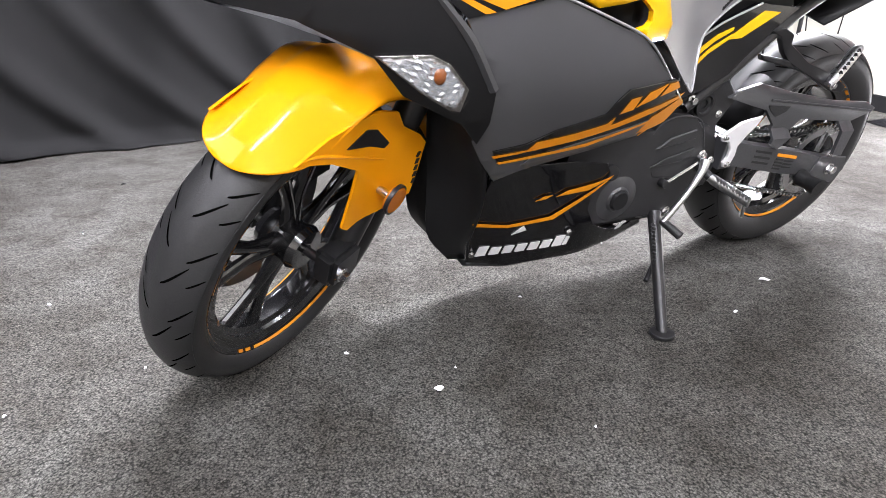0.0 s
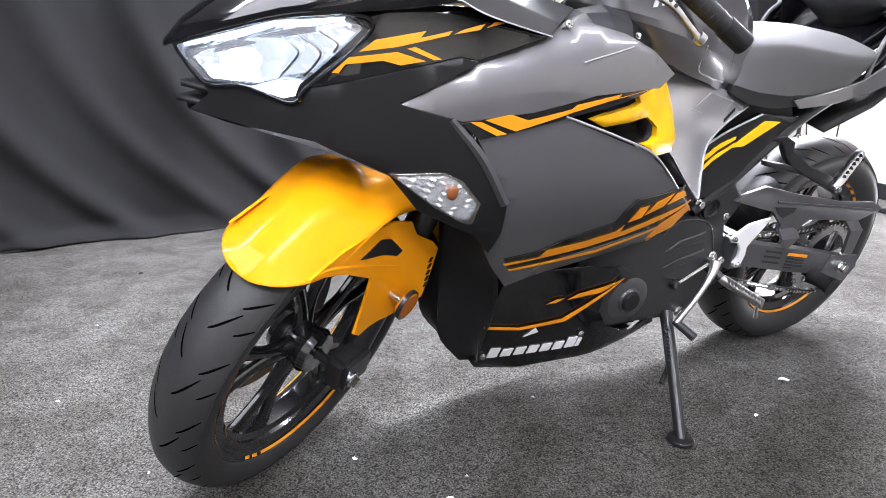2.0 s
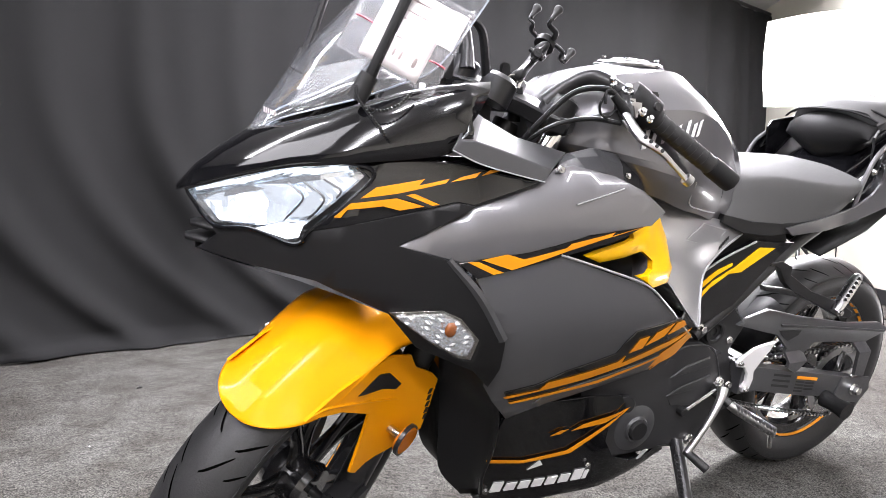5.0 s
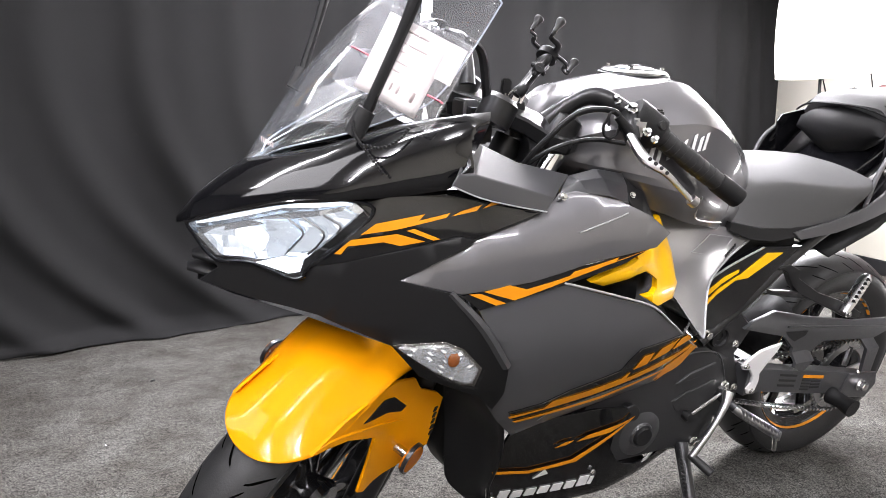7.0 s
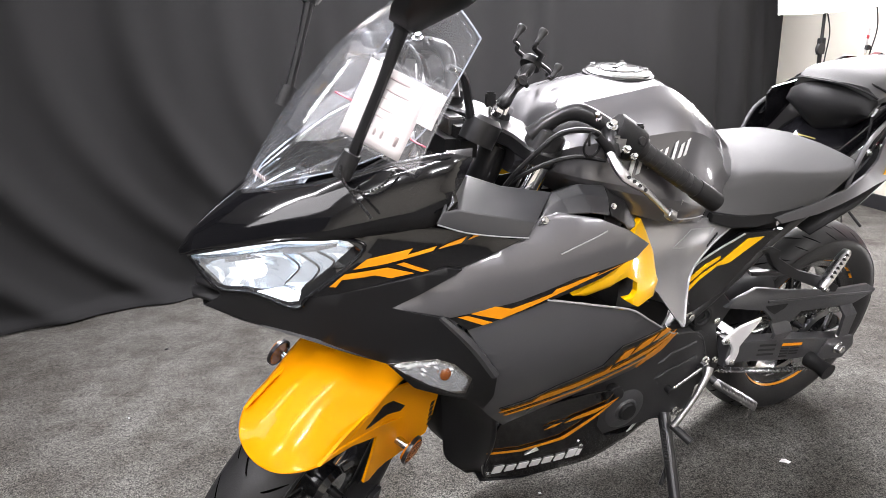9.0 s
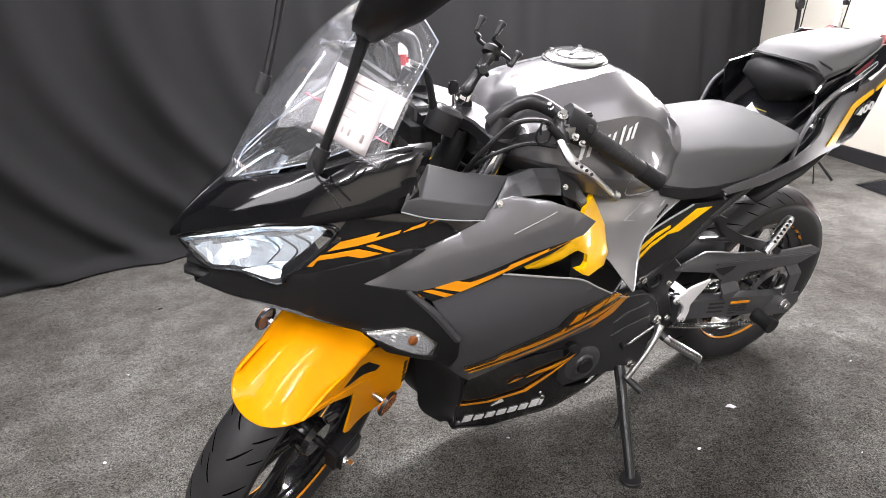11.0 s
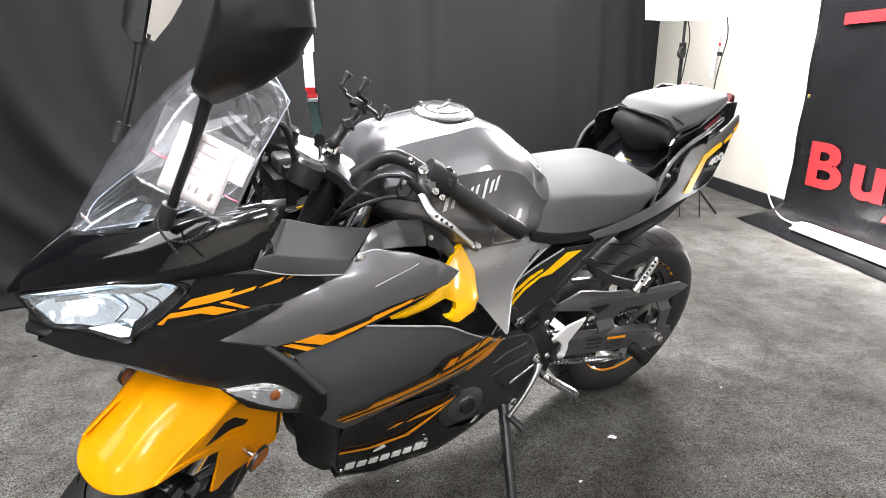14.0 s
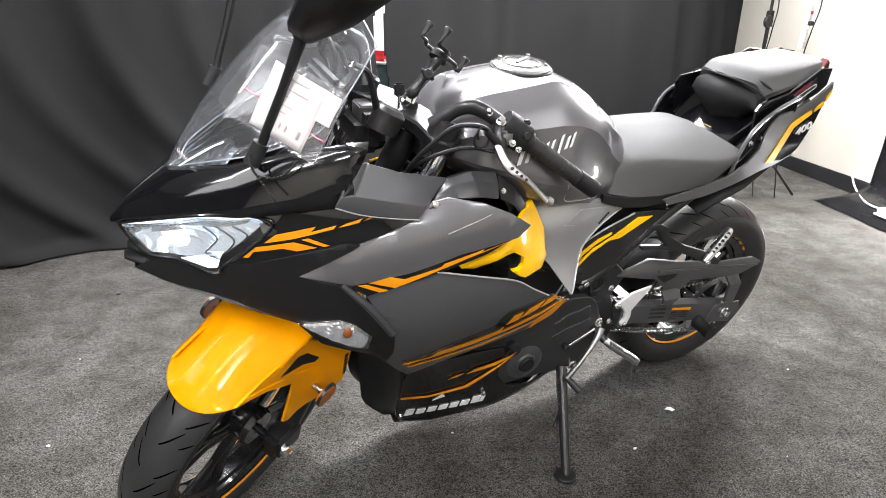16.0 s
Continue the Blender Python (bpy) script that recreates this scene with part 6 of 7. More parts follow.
    for a, b in ((0.022, 0.047), (-0.022, 0.047), (0.024, -0.046), (-0.024, -0.046)):
        tip = c + across * a + up * b
        arm = part("arm", tube([c + across * a * 0.4, c + across * a * 1.15 + up * b * 0.45, c + across * a * 0.75 + up * b * 0.80, tip, tip + nrm * 0.006], [0.006, 0.0055, 0.0045, 0.0036, 0.0036], 8, 20, flat=0.7), BLACKMETAL, root, "black sprung arm")
        part("arm_tip", tube([tip + nrm * 0.004, tip + nrm * 0.016, tip + nrm * 0.028, tip + nrm * 0.031], [0.0042, 0.0048, 0.0085, 0.0075], 14, 10), RUBBER, arm, "flared rubber tip")


def mirrors():
    for s, root_p, neck in ((1, (1.378, 0.156, 0.955), (1.312, 0.184, 1.142)), (-1, (1.404, -0.158, 0.988), (1.350, -0.192, 1.150))):
        p, n = Vector(root_p), Vector(neck)
        stem = part("mirror_stem", tube([p, p.lerp(n, 0.12) + Vector((0.002, 0, 0)), p.lerp(n, 0.6), n], [0.0085, 0.0095, 0.0085, 0.0115], 10, 18, flat=0.8), SATIN, bike, "black mirror stem")
        part("mirror_boot", tube([p + Vector((0.012, 0, -0.012)), p + Vector((-0.004, s * 0.004, 0.022))], [0.0135, 0.0125], 18, 4), RUBBER, stem, "black rubber mirror boot")
        part("mirror_collar", tube([n - (n - p).normalized() * 0.008, n + (n - p).normalized() * 0.014], [0.012, 0.014], 14, 4), PLASTIC, stem)
        # head
        outline = [(-0.014, -0.010), (0.014, -0.022), (0.080, 0.006), (0.135, 0.042), (0.164, 0.085), (0.155, 0.150), (0.110, 0.172), (0.064, 0.160), (0.030, 0.080)]
        ax, up = Vector((-0.60, s * 0.78, 0.06)).normalized(), Vector((-0.10, 0, 1)).normalized()
        back = ax.cross(up).normalized() * s
        if back.x < 0:
            back = -back
        up = up - ax * up.dot(ax)
        c0 = n + Vector((0, 0, 0.012))
        rings = []
        big = []
        for q0, q1 in zip(outline, outline[1:] + outline[:1]):
            for k in range(5):
                u = k / 5
                big.append(Vector((q0[0] + (q1[0] - q0[0]) * u, q0[1] + (q1[1] - q0[1]) * u, 0)))
        for f, dep in ((1.0, -0.010), (1.02, 0.0), (0.98, 0.016), (0.80, 0.036), (0.45, 0.050), (0.15, 0.053)):
            rings.append([c0 + ax * (0.078 + (q.x - 0.078) * f) + up * (0.070 + (q.y - 0.070) * f) + back * dep for q in big])
        head = part("mirror_head", ring_loft(bmesh.new(), rings), SATIN, stem, "black angular mirror housing", 30)
        bm = bmesh.new()
        bm.faces.new([bm.verts.new(c0 + ax * (0.078 + (q.x - 0.078) * 0.92) + up * (0.070 + (q.y - 0.070) * 0.92) - back * 0.0135) for q in big])
        ob = new("mirror_glass", mesh_of(bm, "mirror_glass", MIRROR, 0))
        ob.parent = stem
        tagged(ob, "mirror glass facing the rider")


def sale_tag():
    """The clear pouch with its paper, hung by a ball chain from the mirror stem."""
    root = thing("tag_pouch", "clear plastic pouch holding a white printed paper", "price tag", BIKE)
    a, b, c = Vector((1.409, 0.124, 1.010)), Vector((1.305, 0.212, 0.957)), Vector((1.256, 0.217, 1.056))
    ex, ey = (b - a), (c - b)
    nrm = ex.cross(ey).normalized()
    ey = ey - ex.normalized() * ey.dot(ex.normalized())

    def sheet(u0, u1, v0, v1, lift, curl=0.006):
        bm = bmesh.new()
        rows = []
        for i in range(11):
            rows.append([bm.verts.new(a + ex * (u0 + (u1 - u0) * i / 10) + ey * (v0 + (v1 - v0) * j / 8) + nrm * (lift + curl * math.sin(math.pi * i / 10) * math.sin(math.pi * j / 8 * 0.7 + 0.4))) for j in range(9)])
        for r0, r1 in zip(rows, rows[1:]):
            for j in range(8):
                bm.faces.new((r0[j], r0[j + 1], r1[j + 1], r1[j]))
        return bm
    for lift in (0.0, 0.006):
        ob = part("pouch_sheet", sheet(0, 1, 0, 1.05, lift), POUCH, root, "clear vinyl sheet", 80)
        ob.visible_shadow = False
    ob = part("paper", sheet(0.20, 0.82, 0.04, 0.98, 0.003), PAPER, root, "white printed paper", 80)
    ob.modifiers.new("thick", "SOLIDIFY").thickness = 0.0004
    part("paper", sheet(0.80, 0.97, 0.55, 0.98, 0.0028), PAPER, root, "white paper corner", 80)
    for v0, u0, u1 in ((0.86, 0.3, 0.7), (0.72, 0.34, 0.74), (0.62, 0.3, 0.6), (0.5, 0.33, 0.7), (0.4, 0.36, 0.62)):
        part("print_bar", sheet(u0, u1, v0, v0 + 0.035, 0.0038), FAINT, root, "", 0)
        part("print_bar", sheet(u0, u1, v0, v0 + 0.035, 0.0020), FAINT, root, "", 0)
    for u0 in (0.42, 0.49, 0.56, 0.70):
        part("print_bar", sheet(u0, u0 + 0.045, 0.18, 0.30, 0.0038), FAINT, root, "", 0)
    for u0, u1, v in ((0.02, 0.2, 0.42), (0.83, 0.99, 0.34)):
        part("red_line", sheet(u0, u1, v, v + 0.022, 0.0035), INK, root, "pale red line on the pouch", 0)
    edge = [a, b, b + ey * 1.05, a + ey * 1.05, a]
    for p, q in zip(edge, edge[1:]):
        part("welt", tube([p + nrm * 0.003, q + nrm * 0.003], 0.0016, 6), POUCH, root, "welded pouch edge")
    # ball chain round the mirror boot
    chain = thing("ball_chain", "black ball chain looped round the mirror boot", "chain", BIKE)
    path = spline([(1.384, 0.150, 0.972), (1.394, 0.168, 0.960), (1.394, 0.180, 0.947), (1.388, 0.192, 0.936), (1.378, 0.208, 0.921), (1.369, 0.223, 0.907)], 24) + spline([(1.330, 0.200, 0.958), (1.345, 0.204, 0.944), (1.366, 0.200, 0.934), (1.386, 0.192, 0.936)], 15)
    for p in path:
        bm = bmesh.new()
        bmesh.ops.create_icosphere(bm, subdivisions=1, radius=0.0026)
        bmesh.ops.translate(bm, verts=bm.verts[:], vec=p)
        part("bead", bm, BLACKMETAL, chain)


def rear_end():
    m = Matrix.Translation((-0.001, -0.050, 0.310))
    wheel("rear_wheel", m, 0.316, 0.148, 0.218, "black rear wheel with orange rim tape", stripe_at=(225, 315), dashes=((92, 112), (116, 122), (126, 132), (136, 142)))
    arms = []
    for s in (1, -1):
        arm = part("swingarm", plate([(0.44, 0.424), (0.405, 0.418), (0.28, 0.393), (0.216, 0.383), (0.03, 0.345), (-0.055, 0.326), (-0.080, 0.310), (-0.068, 0.272), (0.03, 0.280), (0.09, 0.298), (0.19, 0.313), (0.38, 0.353), (0.44, 0.352)],
                                     level(0.118 if s > 0 else 0.112), 0.034, 0, 0.08, s, 0.004), DARKGREY, bike, "dark grey box-section swingarm")
        arms.append(arm)
        part("axle_plate", plate([(0.055, 0.350), (-0.062, 0.338), (-0.078, 0.30), (-0.045, 0.262), (0.075, 0.285)], level(0.121), 0.004, 0.001, 0.05, s, 0.002), DARKGREY, arm, "cast axle block")
        part("axle_nut", bolt((0, s * 0.121, 0.311), (0, s, 0), 0.017, 0.014), STEEL, arm, "bright axle nut")
        part("swingarm_spool", tube([(0.105, s * 0.118, 0.296), (0.105, s * 0.122, 0.296), (0.105, s * 0.150, 0.294), (0.105, s * 0.180, 0.292)], [0.020, 0.023, 0.019, 0.024], 20, 10), PLASTIC, arm, "black paddock-stand spool")
        part("bolt", bolt((0.022, s * 0.121, 0.352), (0, s, 0), 0.006, 0.005), STEEL, arm)
    cross = part("swingarm_bridge", box(bmesh.new(), (0.36, -0.115, 0.35), (0.42, 0.115, 0.42), 0.012), BLACKMETAL, bike)
    arm = arms[0]
    # warning label on the arm, unreadable print as bars
    part("label_strip", plate([(0.236, 0.375), (0.155, 0.360), (0.156, 0.352), (0.237, 0.367)], level(0.1187), 0.001, 0.0006, 0.2, 1, 0), ORANGE, arm, "orange warning strip")
    for k in range(4):
        for x0, x1 in ((0.236, 0.204), (0.199, 0.163)):
            z = 0.362 - 0.0085 * k
            part("print_bar", plate([(x0, z), (x1, z - 0.006), (x1, z - 0.0105), (x0, z - 0.0045)], level(0.1187), 0.001, 0.0004, 0.2, 1, 0), LABELGREY, arm)
    for k in range(3):
        z = 0.392 - 0.014 * k
        part("print_bar", plate([(0.325, z), (0.262, z - 0.012), (0.262, z - 0.018), (0.325, z - 0.006)], level(0.1187), 0.001, 0.0004, 0.2, 1, 0), LABELGREY, arm)
    # chain guard
    guard_skin = lambda x, z: 0.108 - 0.7 * max(0, z - (0.487 + 0.125 * (x - 0.10))) + 0.02 * (z < 0.43)
    guard = part("chain_guard", plate([(0.478, 0.524), (0.452, 0.536), (0.361, 0.546), (0.300, 0.534), (0.254, 0.524), (0.068, 0.494), (-0.083, 0.482), (-0.114, 0.467), (-0.022, 0.438), (-0.020, 0.348), (0.020, 0.355), (0.030, 0.442), (0.190, 0.457),
                                       (0.256, 0.398), (0.266, 0.392), (0.297, 0.408), (0.290, 0.450), (0.335, 0.488), (0.385, 0.500)], guard_skin, 0.008, 0, 0.02, 1, 0.0025), DARKGREY, bike, "dark grey angular chain guard")
    part("guard_window", plate([(0.335, 0.500), (0.255, 0.494), (0.262, 0.482), (0.296, 0.470), (0.318, 0.484)], guard_skin, 0.002, 0.0014, 0.03, 1, 0), PLASTIC, guard, "dark opening in the guard")
    part("guard_lip", tube([(0.330, 0.107, 0.512), (0.105, 0.107, 0.486), (-0.094, 0.107, 0.462)], 0.003, 6, 12), DARKGREY, guard)
    part("bolt", bolt((0.248, 0.112, 0.398), (0, 1, 0), 0.008, 0.006), STEEL, guard)
    # sprocket and chain
    bm = lathe([(0.078, -0.003), (0.100, -0.003), (0.100, 0.003), (0.078, 0.003)], (0, 0.070, 0.309), 48, closed=True)
    for k in range(41):
        an = 2 * math.pi * k / 41
        c, s_ = math.cos(an), math.sin(an)
        box(bm, (0.104 * c - 0.004, 0.068, 0.309 + 0.104 * s_ - 0.004), (0.104 * c + 0.004, 0.072, 0.309 + 0.104 * s_ + 0.004))
    for k in range(5):
        an = 2 * math.pi * k / 5 + 0.4
        tube([(0.03 * math.cos(an), 0.070, 0.309 + 0.03 * math.sin(an)), (0.084 * math.cos(an), 0.070, 0.309 + 0.084 * math.sin(an))], 0.009, 8, bm=bm)
    part("sprocket", bm, ALU, bike, "bright rear sprocket")
    chain = part("drive_chain", tube([(0.0, 0.070, 0.414), (0.25, 0.072, 0.412), (0.50, 0.074, 0.418)], 0.0035, 6, 10), BLACKMETAL, bike, "dark steel drive chain")
    runs = [((0.0, 0.070, 0.415), (0.52, 0.074, 0.425)), ((0.0, 0.070, 0.204), (0.52, 0.074, 0.345))]
    link = box(bmesh.new(), (-0.0085, -0.0065, -0.0045), (0.0085, 0.0065, 0.0045), 0.003)
    link_mesh = mesh_of(link, "chain_link", ENGINE, 40)
    plate_mesh = mesh_of(tube([(0, -0.009, 0), (0, 0.009, 0)], 0.0042, 8), "chain_roller", STEEL, 40)
    spots = []
    for p, q in runs:
        p, q = Vector(p), Vector(q)
        n = int((q - p).length / 0.0159)
        for k in range(n):
            f = (k + 0.5) / n
            spots.append((p.lerp(q, f) - Vector((0, 0, 0.010 * math.sin(math.pi * f))), math.atan2(-(q - p).z, (q - p).x)))
    for k in range(18):
        an = math.pi / 2 + math.pi * (k + 0.5) / 18
        spots.append((Vector((0.106 * math.cos(an), 0.070, 0.309 + 0.106 * math.sin(an))), -(an + math.pi / 2)))
    for k, (p, an) in enumerate(spots):
        for me, nm in ((link_mesh, "chain_link"), (plate_mesh, "chain_roller")):
            ob = new(nm, me)
            ob.parent = chain
            off = Vector((0.008, 0, 0)) if nm == "chain_roller" else Vector()
            ob.matrix_basis = Matrix.Translation(p + off) @ Matrix.Rotation(an, 4, "Y")
    # hugger in front of the rear tyre
    bm = bmesh.new()
    ring_loft(bm, [[(0.326 * math.cos(an), w * k / 4, 0.309 + 0.326 * math.sin(an) - 0.03 * abs(k / 4) ** 2) for k in range(-4, 5)] for an, w in ((radians(18), 0.060), (radians(32), 0.062), (radians(44), 0.055))], cap=False, closed=False)
    ob = part("rear_hugger", bm, PLASTIC, bike, "black hugger over the rear tyre")
    ob.modifiers.new("thick", "SOLIDIFY").thickness = 0.004
    # silencer on the right
    part("silencer", tube([(0.42, -0.11, 0.28), (0.25, -0.16, 0.33), (0.02, -0.185, 0.40), (-0.16, -0.19, 0.45)], [0.03, 0.055, 0.06, 0.05], 24, 24), BLACKMETAL, bike, "black silencer")


def middle():
    eng = part("engine_block", box(bmesh.new(), (0.50, -0.13, 0.23), (0.93, 0.125, 0.50), 0.03), ENGINE, bike, "dark engine block")
    c = Vector((0.742, 0.104, 0.318))
    cov = part("clutch_cover", lathe([(0.0, 0.030), (0.026, 0.030), (0.030, 0.025), (0.052, 0.022), (0.064, 0.013), (0.069, -0.01), (0.069, -0.06)], c, 48), DARKGREY, eng, "round dark grey engine cover")
    part("cover_plug", lathe([(0.0, 0.036), (0.020, 0.036), (0.024, 0.030), (0.024, 0.026)], c, 32), PLASTIC, cov)
    part("cover_rim", lathe([(0.064, 0.006), (0.073, 0.004), (0.075, -0.008), (0.064, -0.010)], c, 48, closed=True), ENGINE, cov, "dark cover rim")
    part("oil_filler", disc((0.80, 0.135, 0.395), (0.2, 1, 0.3), 0.017, 0.022, 20), PLASTIC, eng, "black plug")
    spr = part("sprocket_cover", plate([(0.698, 0.452), (0.676, 0.486), (0.638, 0.500), (0.583, 0.494), (0.553, 0.470), (0.520, 0.405), (0.507, 0.372), (0.573, 0.350), (0.655, 0.358), (0.682, 0.400)], lambda x, z: 0.128 - 0.5 * (x - 0.59) ** 2, 0.02, 0, 0.03, 1, 0.005), ENGINE, bike, "dark sprocket cover")
    skin = lambda x, z: 0.128 - 0.5 * (x - 0.59) ** 2
    for fin in ([(0.672, 0.428), (0.640, 0.452), (0.572, 0.468), (0.566, 0.446), (0.610, 0.438)], [(0.672, 0.386), (0.640, 0.404), (0.560, 0.424), (0.552, 0.404), (0.600, 0.394)]):
        part("cover_fin", plate(fin, skin, 0.004, 0.004, 0.03, 1, 0.002), ENGINE, spr, "raised fin of the cover")
    part("cover_seam", tube([(x, skin(x, z) + 0.001, z) for x, z in ((0.698, 0.452), (0.676, 0.486), (0.638, 0.500), (0.583, 0.494), (0.553, 0.470), (0.520, 0.405))], 0.0016, 6, 30), DARKGREY, spr)
    # frame plates and rails
    for s in (1, -1):
        fr = part("frame_plate", plate([(0.640, 0.545), (0.600, 0.565), (0.50, 0.575), (0.44, 0.520), (0.475, 0.46), (0.43, 0.36), (0.44, 0.30), (0.52, 0.29), (0.50, 0.38), (0.56, 0.48)], level(0.100), 0.03, 0, 0.06, s, 0.005), BLACKMETAL, bike, "black frame side plate")
        part("pivot_plug", lathe([(0.010, 0), (0.026, 0), (0.026, 0.008), (0.020, 0.008), (0.018, 0.003), (0.010, 0.003)], (0.545, s * 0.101 - (0.008 if s < 0 else 0), 0.512), 28, closed=True), PLASTIC, fr, "black ring plug")
        part("bolt", bolt((0.588, s * 0.101, 0.524), (0, s, 0), 0.012, 0.010), STEEL, fr)
        part("bolt", bolt((0.488, s * 0.101, 0.487), (0, s, 0), 0.009, 0.005), STEEL, fr)
        part("bolt", bolt((0.528, s * 0.128, 0.405), (0, s, 0), 0.011, 0.008), STEEL, fr)
        part("bolt", bolt((0.470, s * 0.110, 0.378), (0, s, 0), 0.009, 0.006), STEEL, fr)
        part("subframe_rail", tube([(0.60, s * 0.098, 0.505), (0.50, s * 0.098, 0.580), (0.36, s * 0.096, 0.695), (0.22, s * 0.095, 0.775), (0.05, s * 0.09, 0.84)], 0.014, 12, 30), BLACKMETAL, bike, "black subframe tube")
        part("frame_rail", tube([(0.60, s * 0.10, 0.56), (0.80, s * 0.12, 0.66), (1.08, s * 0.06, 0.84)], 0.017, 12, 20), BLACKMETAL, bike, "black frame tube")
        # gloss black side cover with yellow bands
        cov = lambda x, z: 0.116 + 0.05 * max(0, 0.62 - z)
        part("side_cover", plate([(0.668, 0.565), (0.650, 0.640), (0.60, 0.680), (0.500, 0.722), (0.376, 0.716), (0.43, 0.672), (0.523, 0.580), (0.592, 0.548), (0.640, 0.535)], cov, 0.012, 0, 0.03, s, 0.003), GLOSS, bike, "gloss black side cover")
        sc = LAST[0]
        part("yellow_band", plate([(0.566, 0.652), (0.483, 0.708), (0.435, 0.706), (0.525, 0.655)], cov, 0.002, 0.0022, 0.04, s, 0), BANDYELLOW, sc, "yellow decal band")
        part("side_filler", plate([(0.66, 0.60), (0.62, 0.70), (0.56, 0.765), (0.40, 0.765), (0.36, 0.70), (0.50, 0.58)], level(0.094), 0.004, 0, 0.1, s), SATIN, bike, "black inner cover under the seat")
        part("yellow_band", plate([(0.652, 0.598), (0.640, 0.630), (0.594, 0.662), (0.556, 0.676), (0.5555, 0.670), (0.597, 0.649), (0.632, 0.622), (0.644, 0.598)], cov, 0.002, 0.0022, 0.04, s, 0), BANDYELLOW, sc)
        part("yellow_band", plate([(0.658, 0.578), (0.646, 0.592), (0.629, 0.613), (0.603, 0.636), (0.5525, 0.663), (0.552, 0.657), (0.606, 0.624), (0.630, 0.600), (0.648, 0.580)], cov, 0.002, 0.0022, 0.04, s, 0), BANDYELLOW, sc, "yellow decal band")
        part("cover_edge", tube([(x, s * (cov(x, z) + 0.002), z) for x, z in ((0.690, 0.52), (0.668, 0.565), (0.650, 0.640), (0.600, 0.680), (0.500, 0.722))], 0.0022, 8, 30), TRIM, sc, "pale edge of the side cover")
        # passenger peg bracket and peg
        br = part("peg_bracket", plate([(0.430, 0.667), (0.391, 0.673), (0.364, 0.661), (0.362, 0.642), (0.300, 0.606), (0.216, 0.580), (0.172, 0.556), (0.176, 0.540), (0.214, 0.545), (0.245, 0.560), (0.300, 0.582), (0.349, 0.603), (0.372, 0.622), (0.395, 0.655)],
                                       lambda x, z: 0.112 + 0.22 * max(0, 0.40 - x), 0.014, 0, 0.03, s, 0.003), BLACKMETAL, bike, "black cast passenger peg bracket")
        part("bracket_brace", plate([(0.450, 0.622), (0.442, 0.610), (0.345, 0.592), (0.300, 0.582), (0.310, 0.598), (0.349, 0.607)], level(0.124), 0.012, 0, 0.05, s, 0.003), BLACKMETAL, br)
        lay = lambda v: Vector((v[0], v[1] if s > 0 else 2 * mid(v[0]) - v[1], v[2]))
        a, b = Vector((0.238, 0.160, 0.562)), Vector((0.152, 0.140, 0.640))
        peg = part("passenger_peg", tube([lay(a), lay(a.lerp(b, 0.2)), lay(a.lerp(b, 0.85)), lay(b)], [0.010, 0.0135, 0.0135, 0.009], 10, 12, flat=0.75), ALU, br, "silver folded passenger peg")
        for k in range(6):
            c = a.lerp(b, 0.28 + 0.115 * k) + Vector((-0.002, 0.0095, 0.002))
            part("peg_slot", tube([lay(c + Vector((0.008, 0, 0.007))), lay(c - Vector((0.008, 0, 0.007)))], 0.0028, 6), PLASTIC, peg)
        part("bolt", bolt((0.232, 0.166 if s > 0 else 2 * mid(0.2) - 0.166, 0.562), (0, s, 0), 0.009, 0.006), STEEL, br)
        # rider peg
        pg = part("rider_peg", tube([(0.526, s * 0.166, 0.366), (0.490, s * 0.200, 0.346), (0.454, s * 0.233, 0.327)], [0.009, 0.0095, 0.009], 10, 16), ALU, bike, "knurled silver rider peg")
        part("peg_mount", tube([(0.535, s * 0.110, 0.385), (0.535, s * 0.140, 0.378), (0.524, s * 0.168, 0.366)], [0.013, 0.011, 0.010], 10, 12), BLACKMETAL, pg)
        for k in range(11):
            p = Vector((0.518, s * 0.174, 0.362)).lerp(Vector((0.456, s * 0.231, 0.328)), (k + 0.5) / 11)
            part("peg_tooth", box(bmesh.new(), p - Vector((0.0035, 0.0105, 0.012)), p + Vector((0.0035, 0.0105, 0.012)), 0.0015), ALU, pg)
        part("peg_feeler", tube([(0.460, s * 0.228, 0.326), (0.452, s * 0.230, 0.288)], 0.0045, 8), STEEL, pg, "peg feeler pin")
        part("heel_guard", plate([(0.358, 0.481), (0.424, 0.470), (0.462, 0.448), (0.473, 0.438), (0.466, 0.427), (0.443, 0.423), (0.430, 0.406), (0.428, 0.386), (0.438, 0.372), (0.432, 0.360), (0.419, 0.357), (0.410, 0.364), (0.404, 0.390), (0.408, 0.410), (0.394, 0.430), (0.369, 0.460)], level(0.124), 0.006, 0, 0.05, s, 0.002), BRIGHT, bike, "silver heel guard")
        part("bolt", bolt((0.462, s * 0.124, 0.437), (0, s, 0), 0.007, 0.005), STEEL, bike)
        part("bolt", bolt((0.424, s * 0.124, 0.367), (0, s, 0), 0.007, 0.005), STEEL, bike)
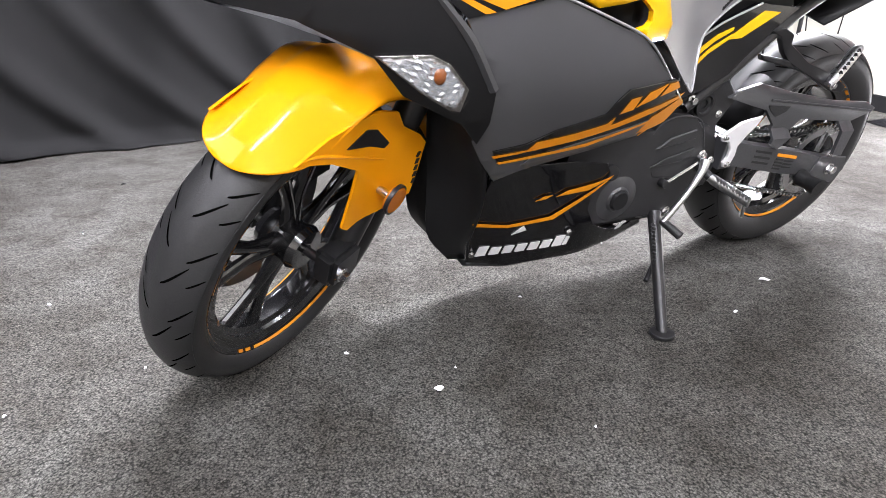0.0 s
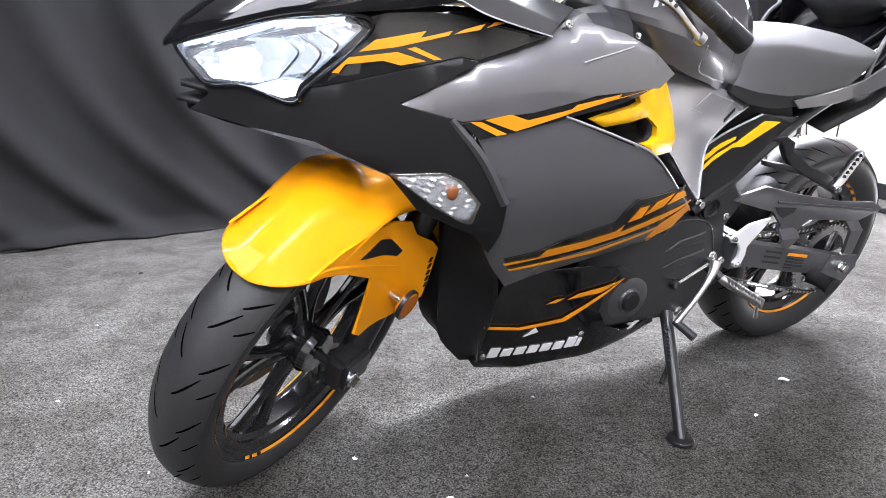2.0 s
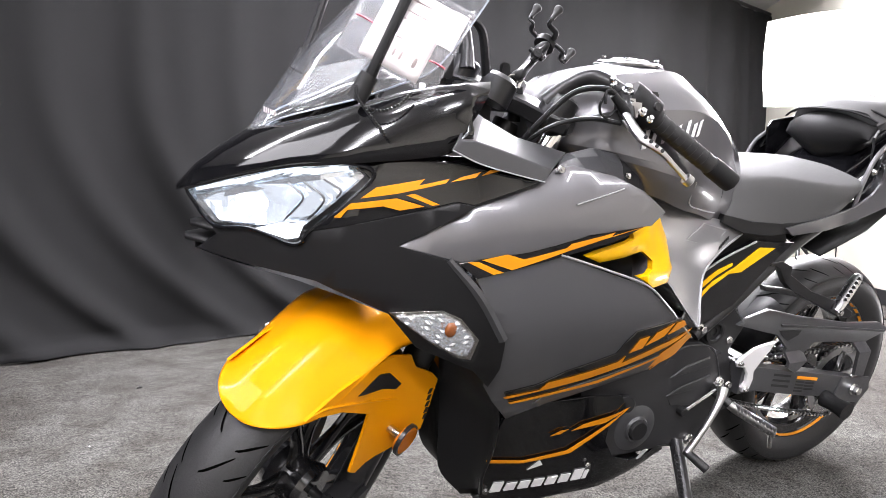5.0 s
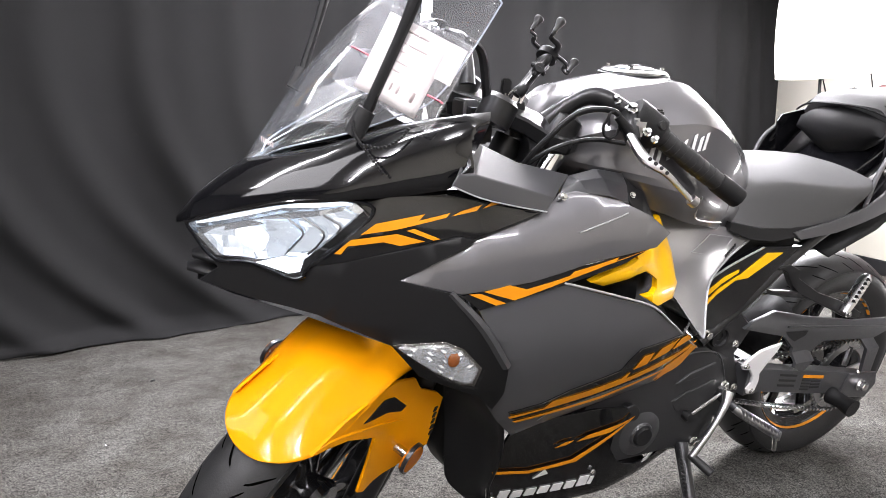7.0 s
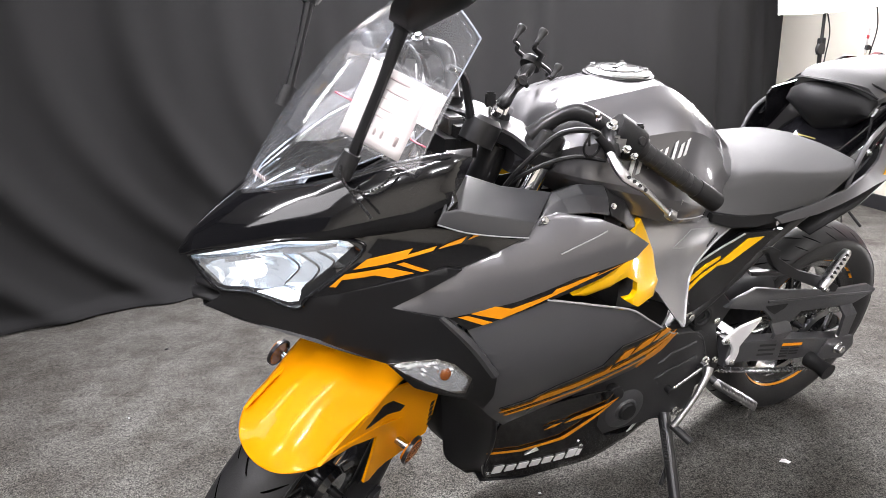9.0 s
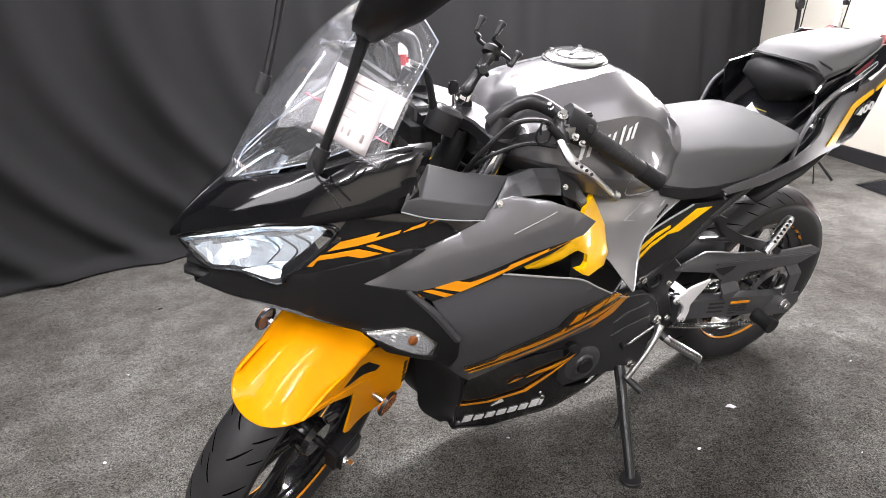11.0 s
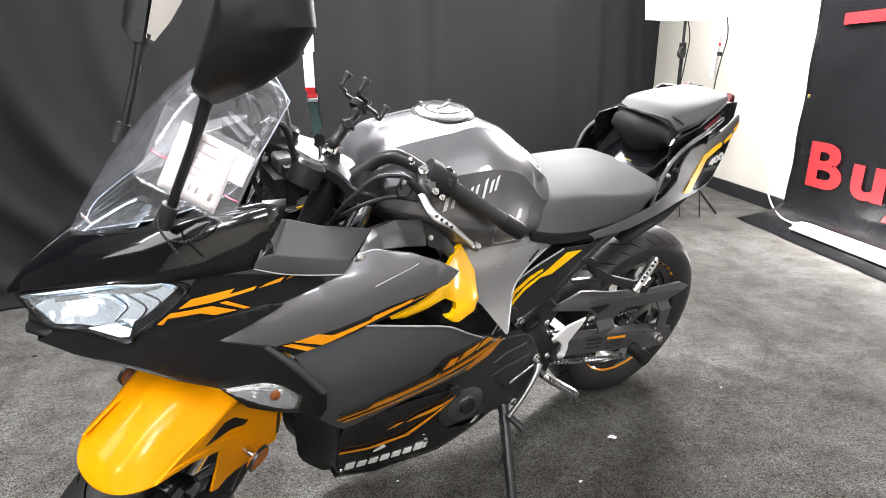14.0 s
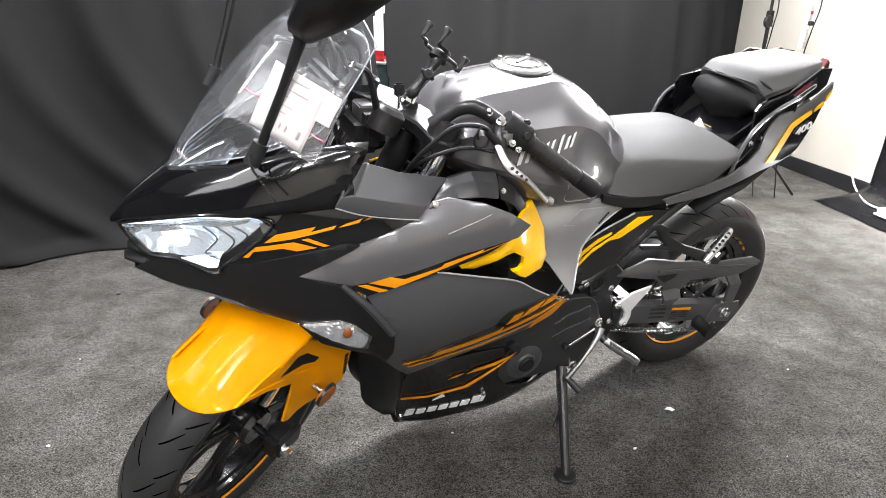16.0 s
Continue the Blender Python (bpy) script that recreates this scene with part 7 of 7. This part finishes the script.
    # gear lever on the left
    lev = part("gear_lever", tube([(0.535, 0.150, 0.400), (0.548, 0.160, 0.378), (0.575, 0.168, 0.340), (0.605, 0.172, 0.300), (0.628, 0.172, 0.268)], [0.012, 0.0085, 0.0065, 0.0065, 0.0075], 10, 24, flat=0.7), ALU, bike, "silver gear lever")
    part("lever_rubber", tube([(0.626, 0.165, 0.268), (0.610, 0.215, 0.252)], [0.009, 0.010], 14, 6), RUBBER, lev, "black rubber toe piece")
    part("shift_rod", tube([(0.535, 0.140, 0.395), (0.620, 0.135, 0.345)], 0.004, 8), STEEL, lev, "bright shift rod")
    part("rod_joint", disc((0.535, 0.130, 0.395), (0, 1, 0), 0.011, 0.016, 14), STEEL, lev)
    part("rod_joint", disc((0.622, 0.125, 0.344), (0, 1, 0), 0.010, 0.016, 14), BLACKMETAL, lev)
    # side stand on the left
    st = part("side_stand", tube([(0.612, 0.125, 0.266), (0.680, 0.312, 0.068)], [0.015, 0.012], 16, 8), BLACKMETAL, bike, "black steel side stand")
    foot = BIKE.inverted() @ Vector((0.620, 1.360, 0.003))
    bm = disc((0, 0, 0), (0, 0, 1), 0.028, 0.008, 20)
    bm.transform(Matrix.Translation(foot) @ BIKE.to_3x3().inverted().to_4x4())
    part("stand_foot", bm, BLACKMETAL, st, "round stand foot")
    part("stand_spring", tube([(0.652 + 0.0045 * math.cos(k * 1.1) * (12 < k < 80), 0.158 + 0.00062 * k + 0.0045 * math.sin(k * 1.1) * (12 < k < 80), 0.282 - 0.0013 * k) for k in range(101)], 0.0013, 6, 300), BLACKMETAL, st, "coiled stand spring")
    part("stand_tang", tube([(0.640, 0.195, 0.165), (0.670, 0.215, 0.142)], 0.006, 8), BLACKMETAL, st)
    part("stand_bracket", plate([(0.665, 0.30), (0.60, 0.31), (0.565, 0.285), (0.60, 0.245), (0.66, 0.255)], level(0.122), 0.012, 0, 0.05, 1, 0.003), ALU, bike, "pale stand bracket")
    part("bolt", bolt((0.578, 0.125, 0.264), (0, 1, 0), 0.013, 0.010), STEEL, bike)


front_end()
controls()
mirrors()
sale_tag()
rear_end()
middle()
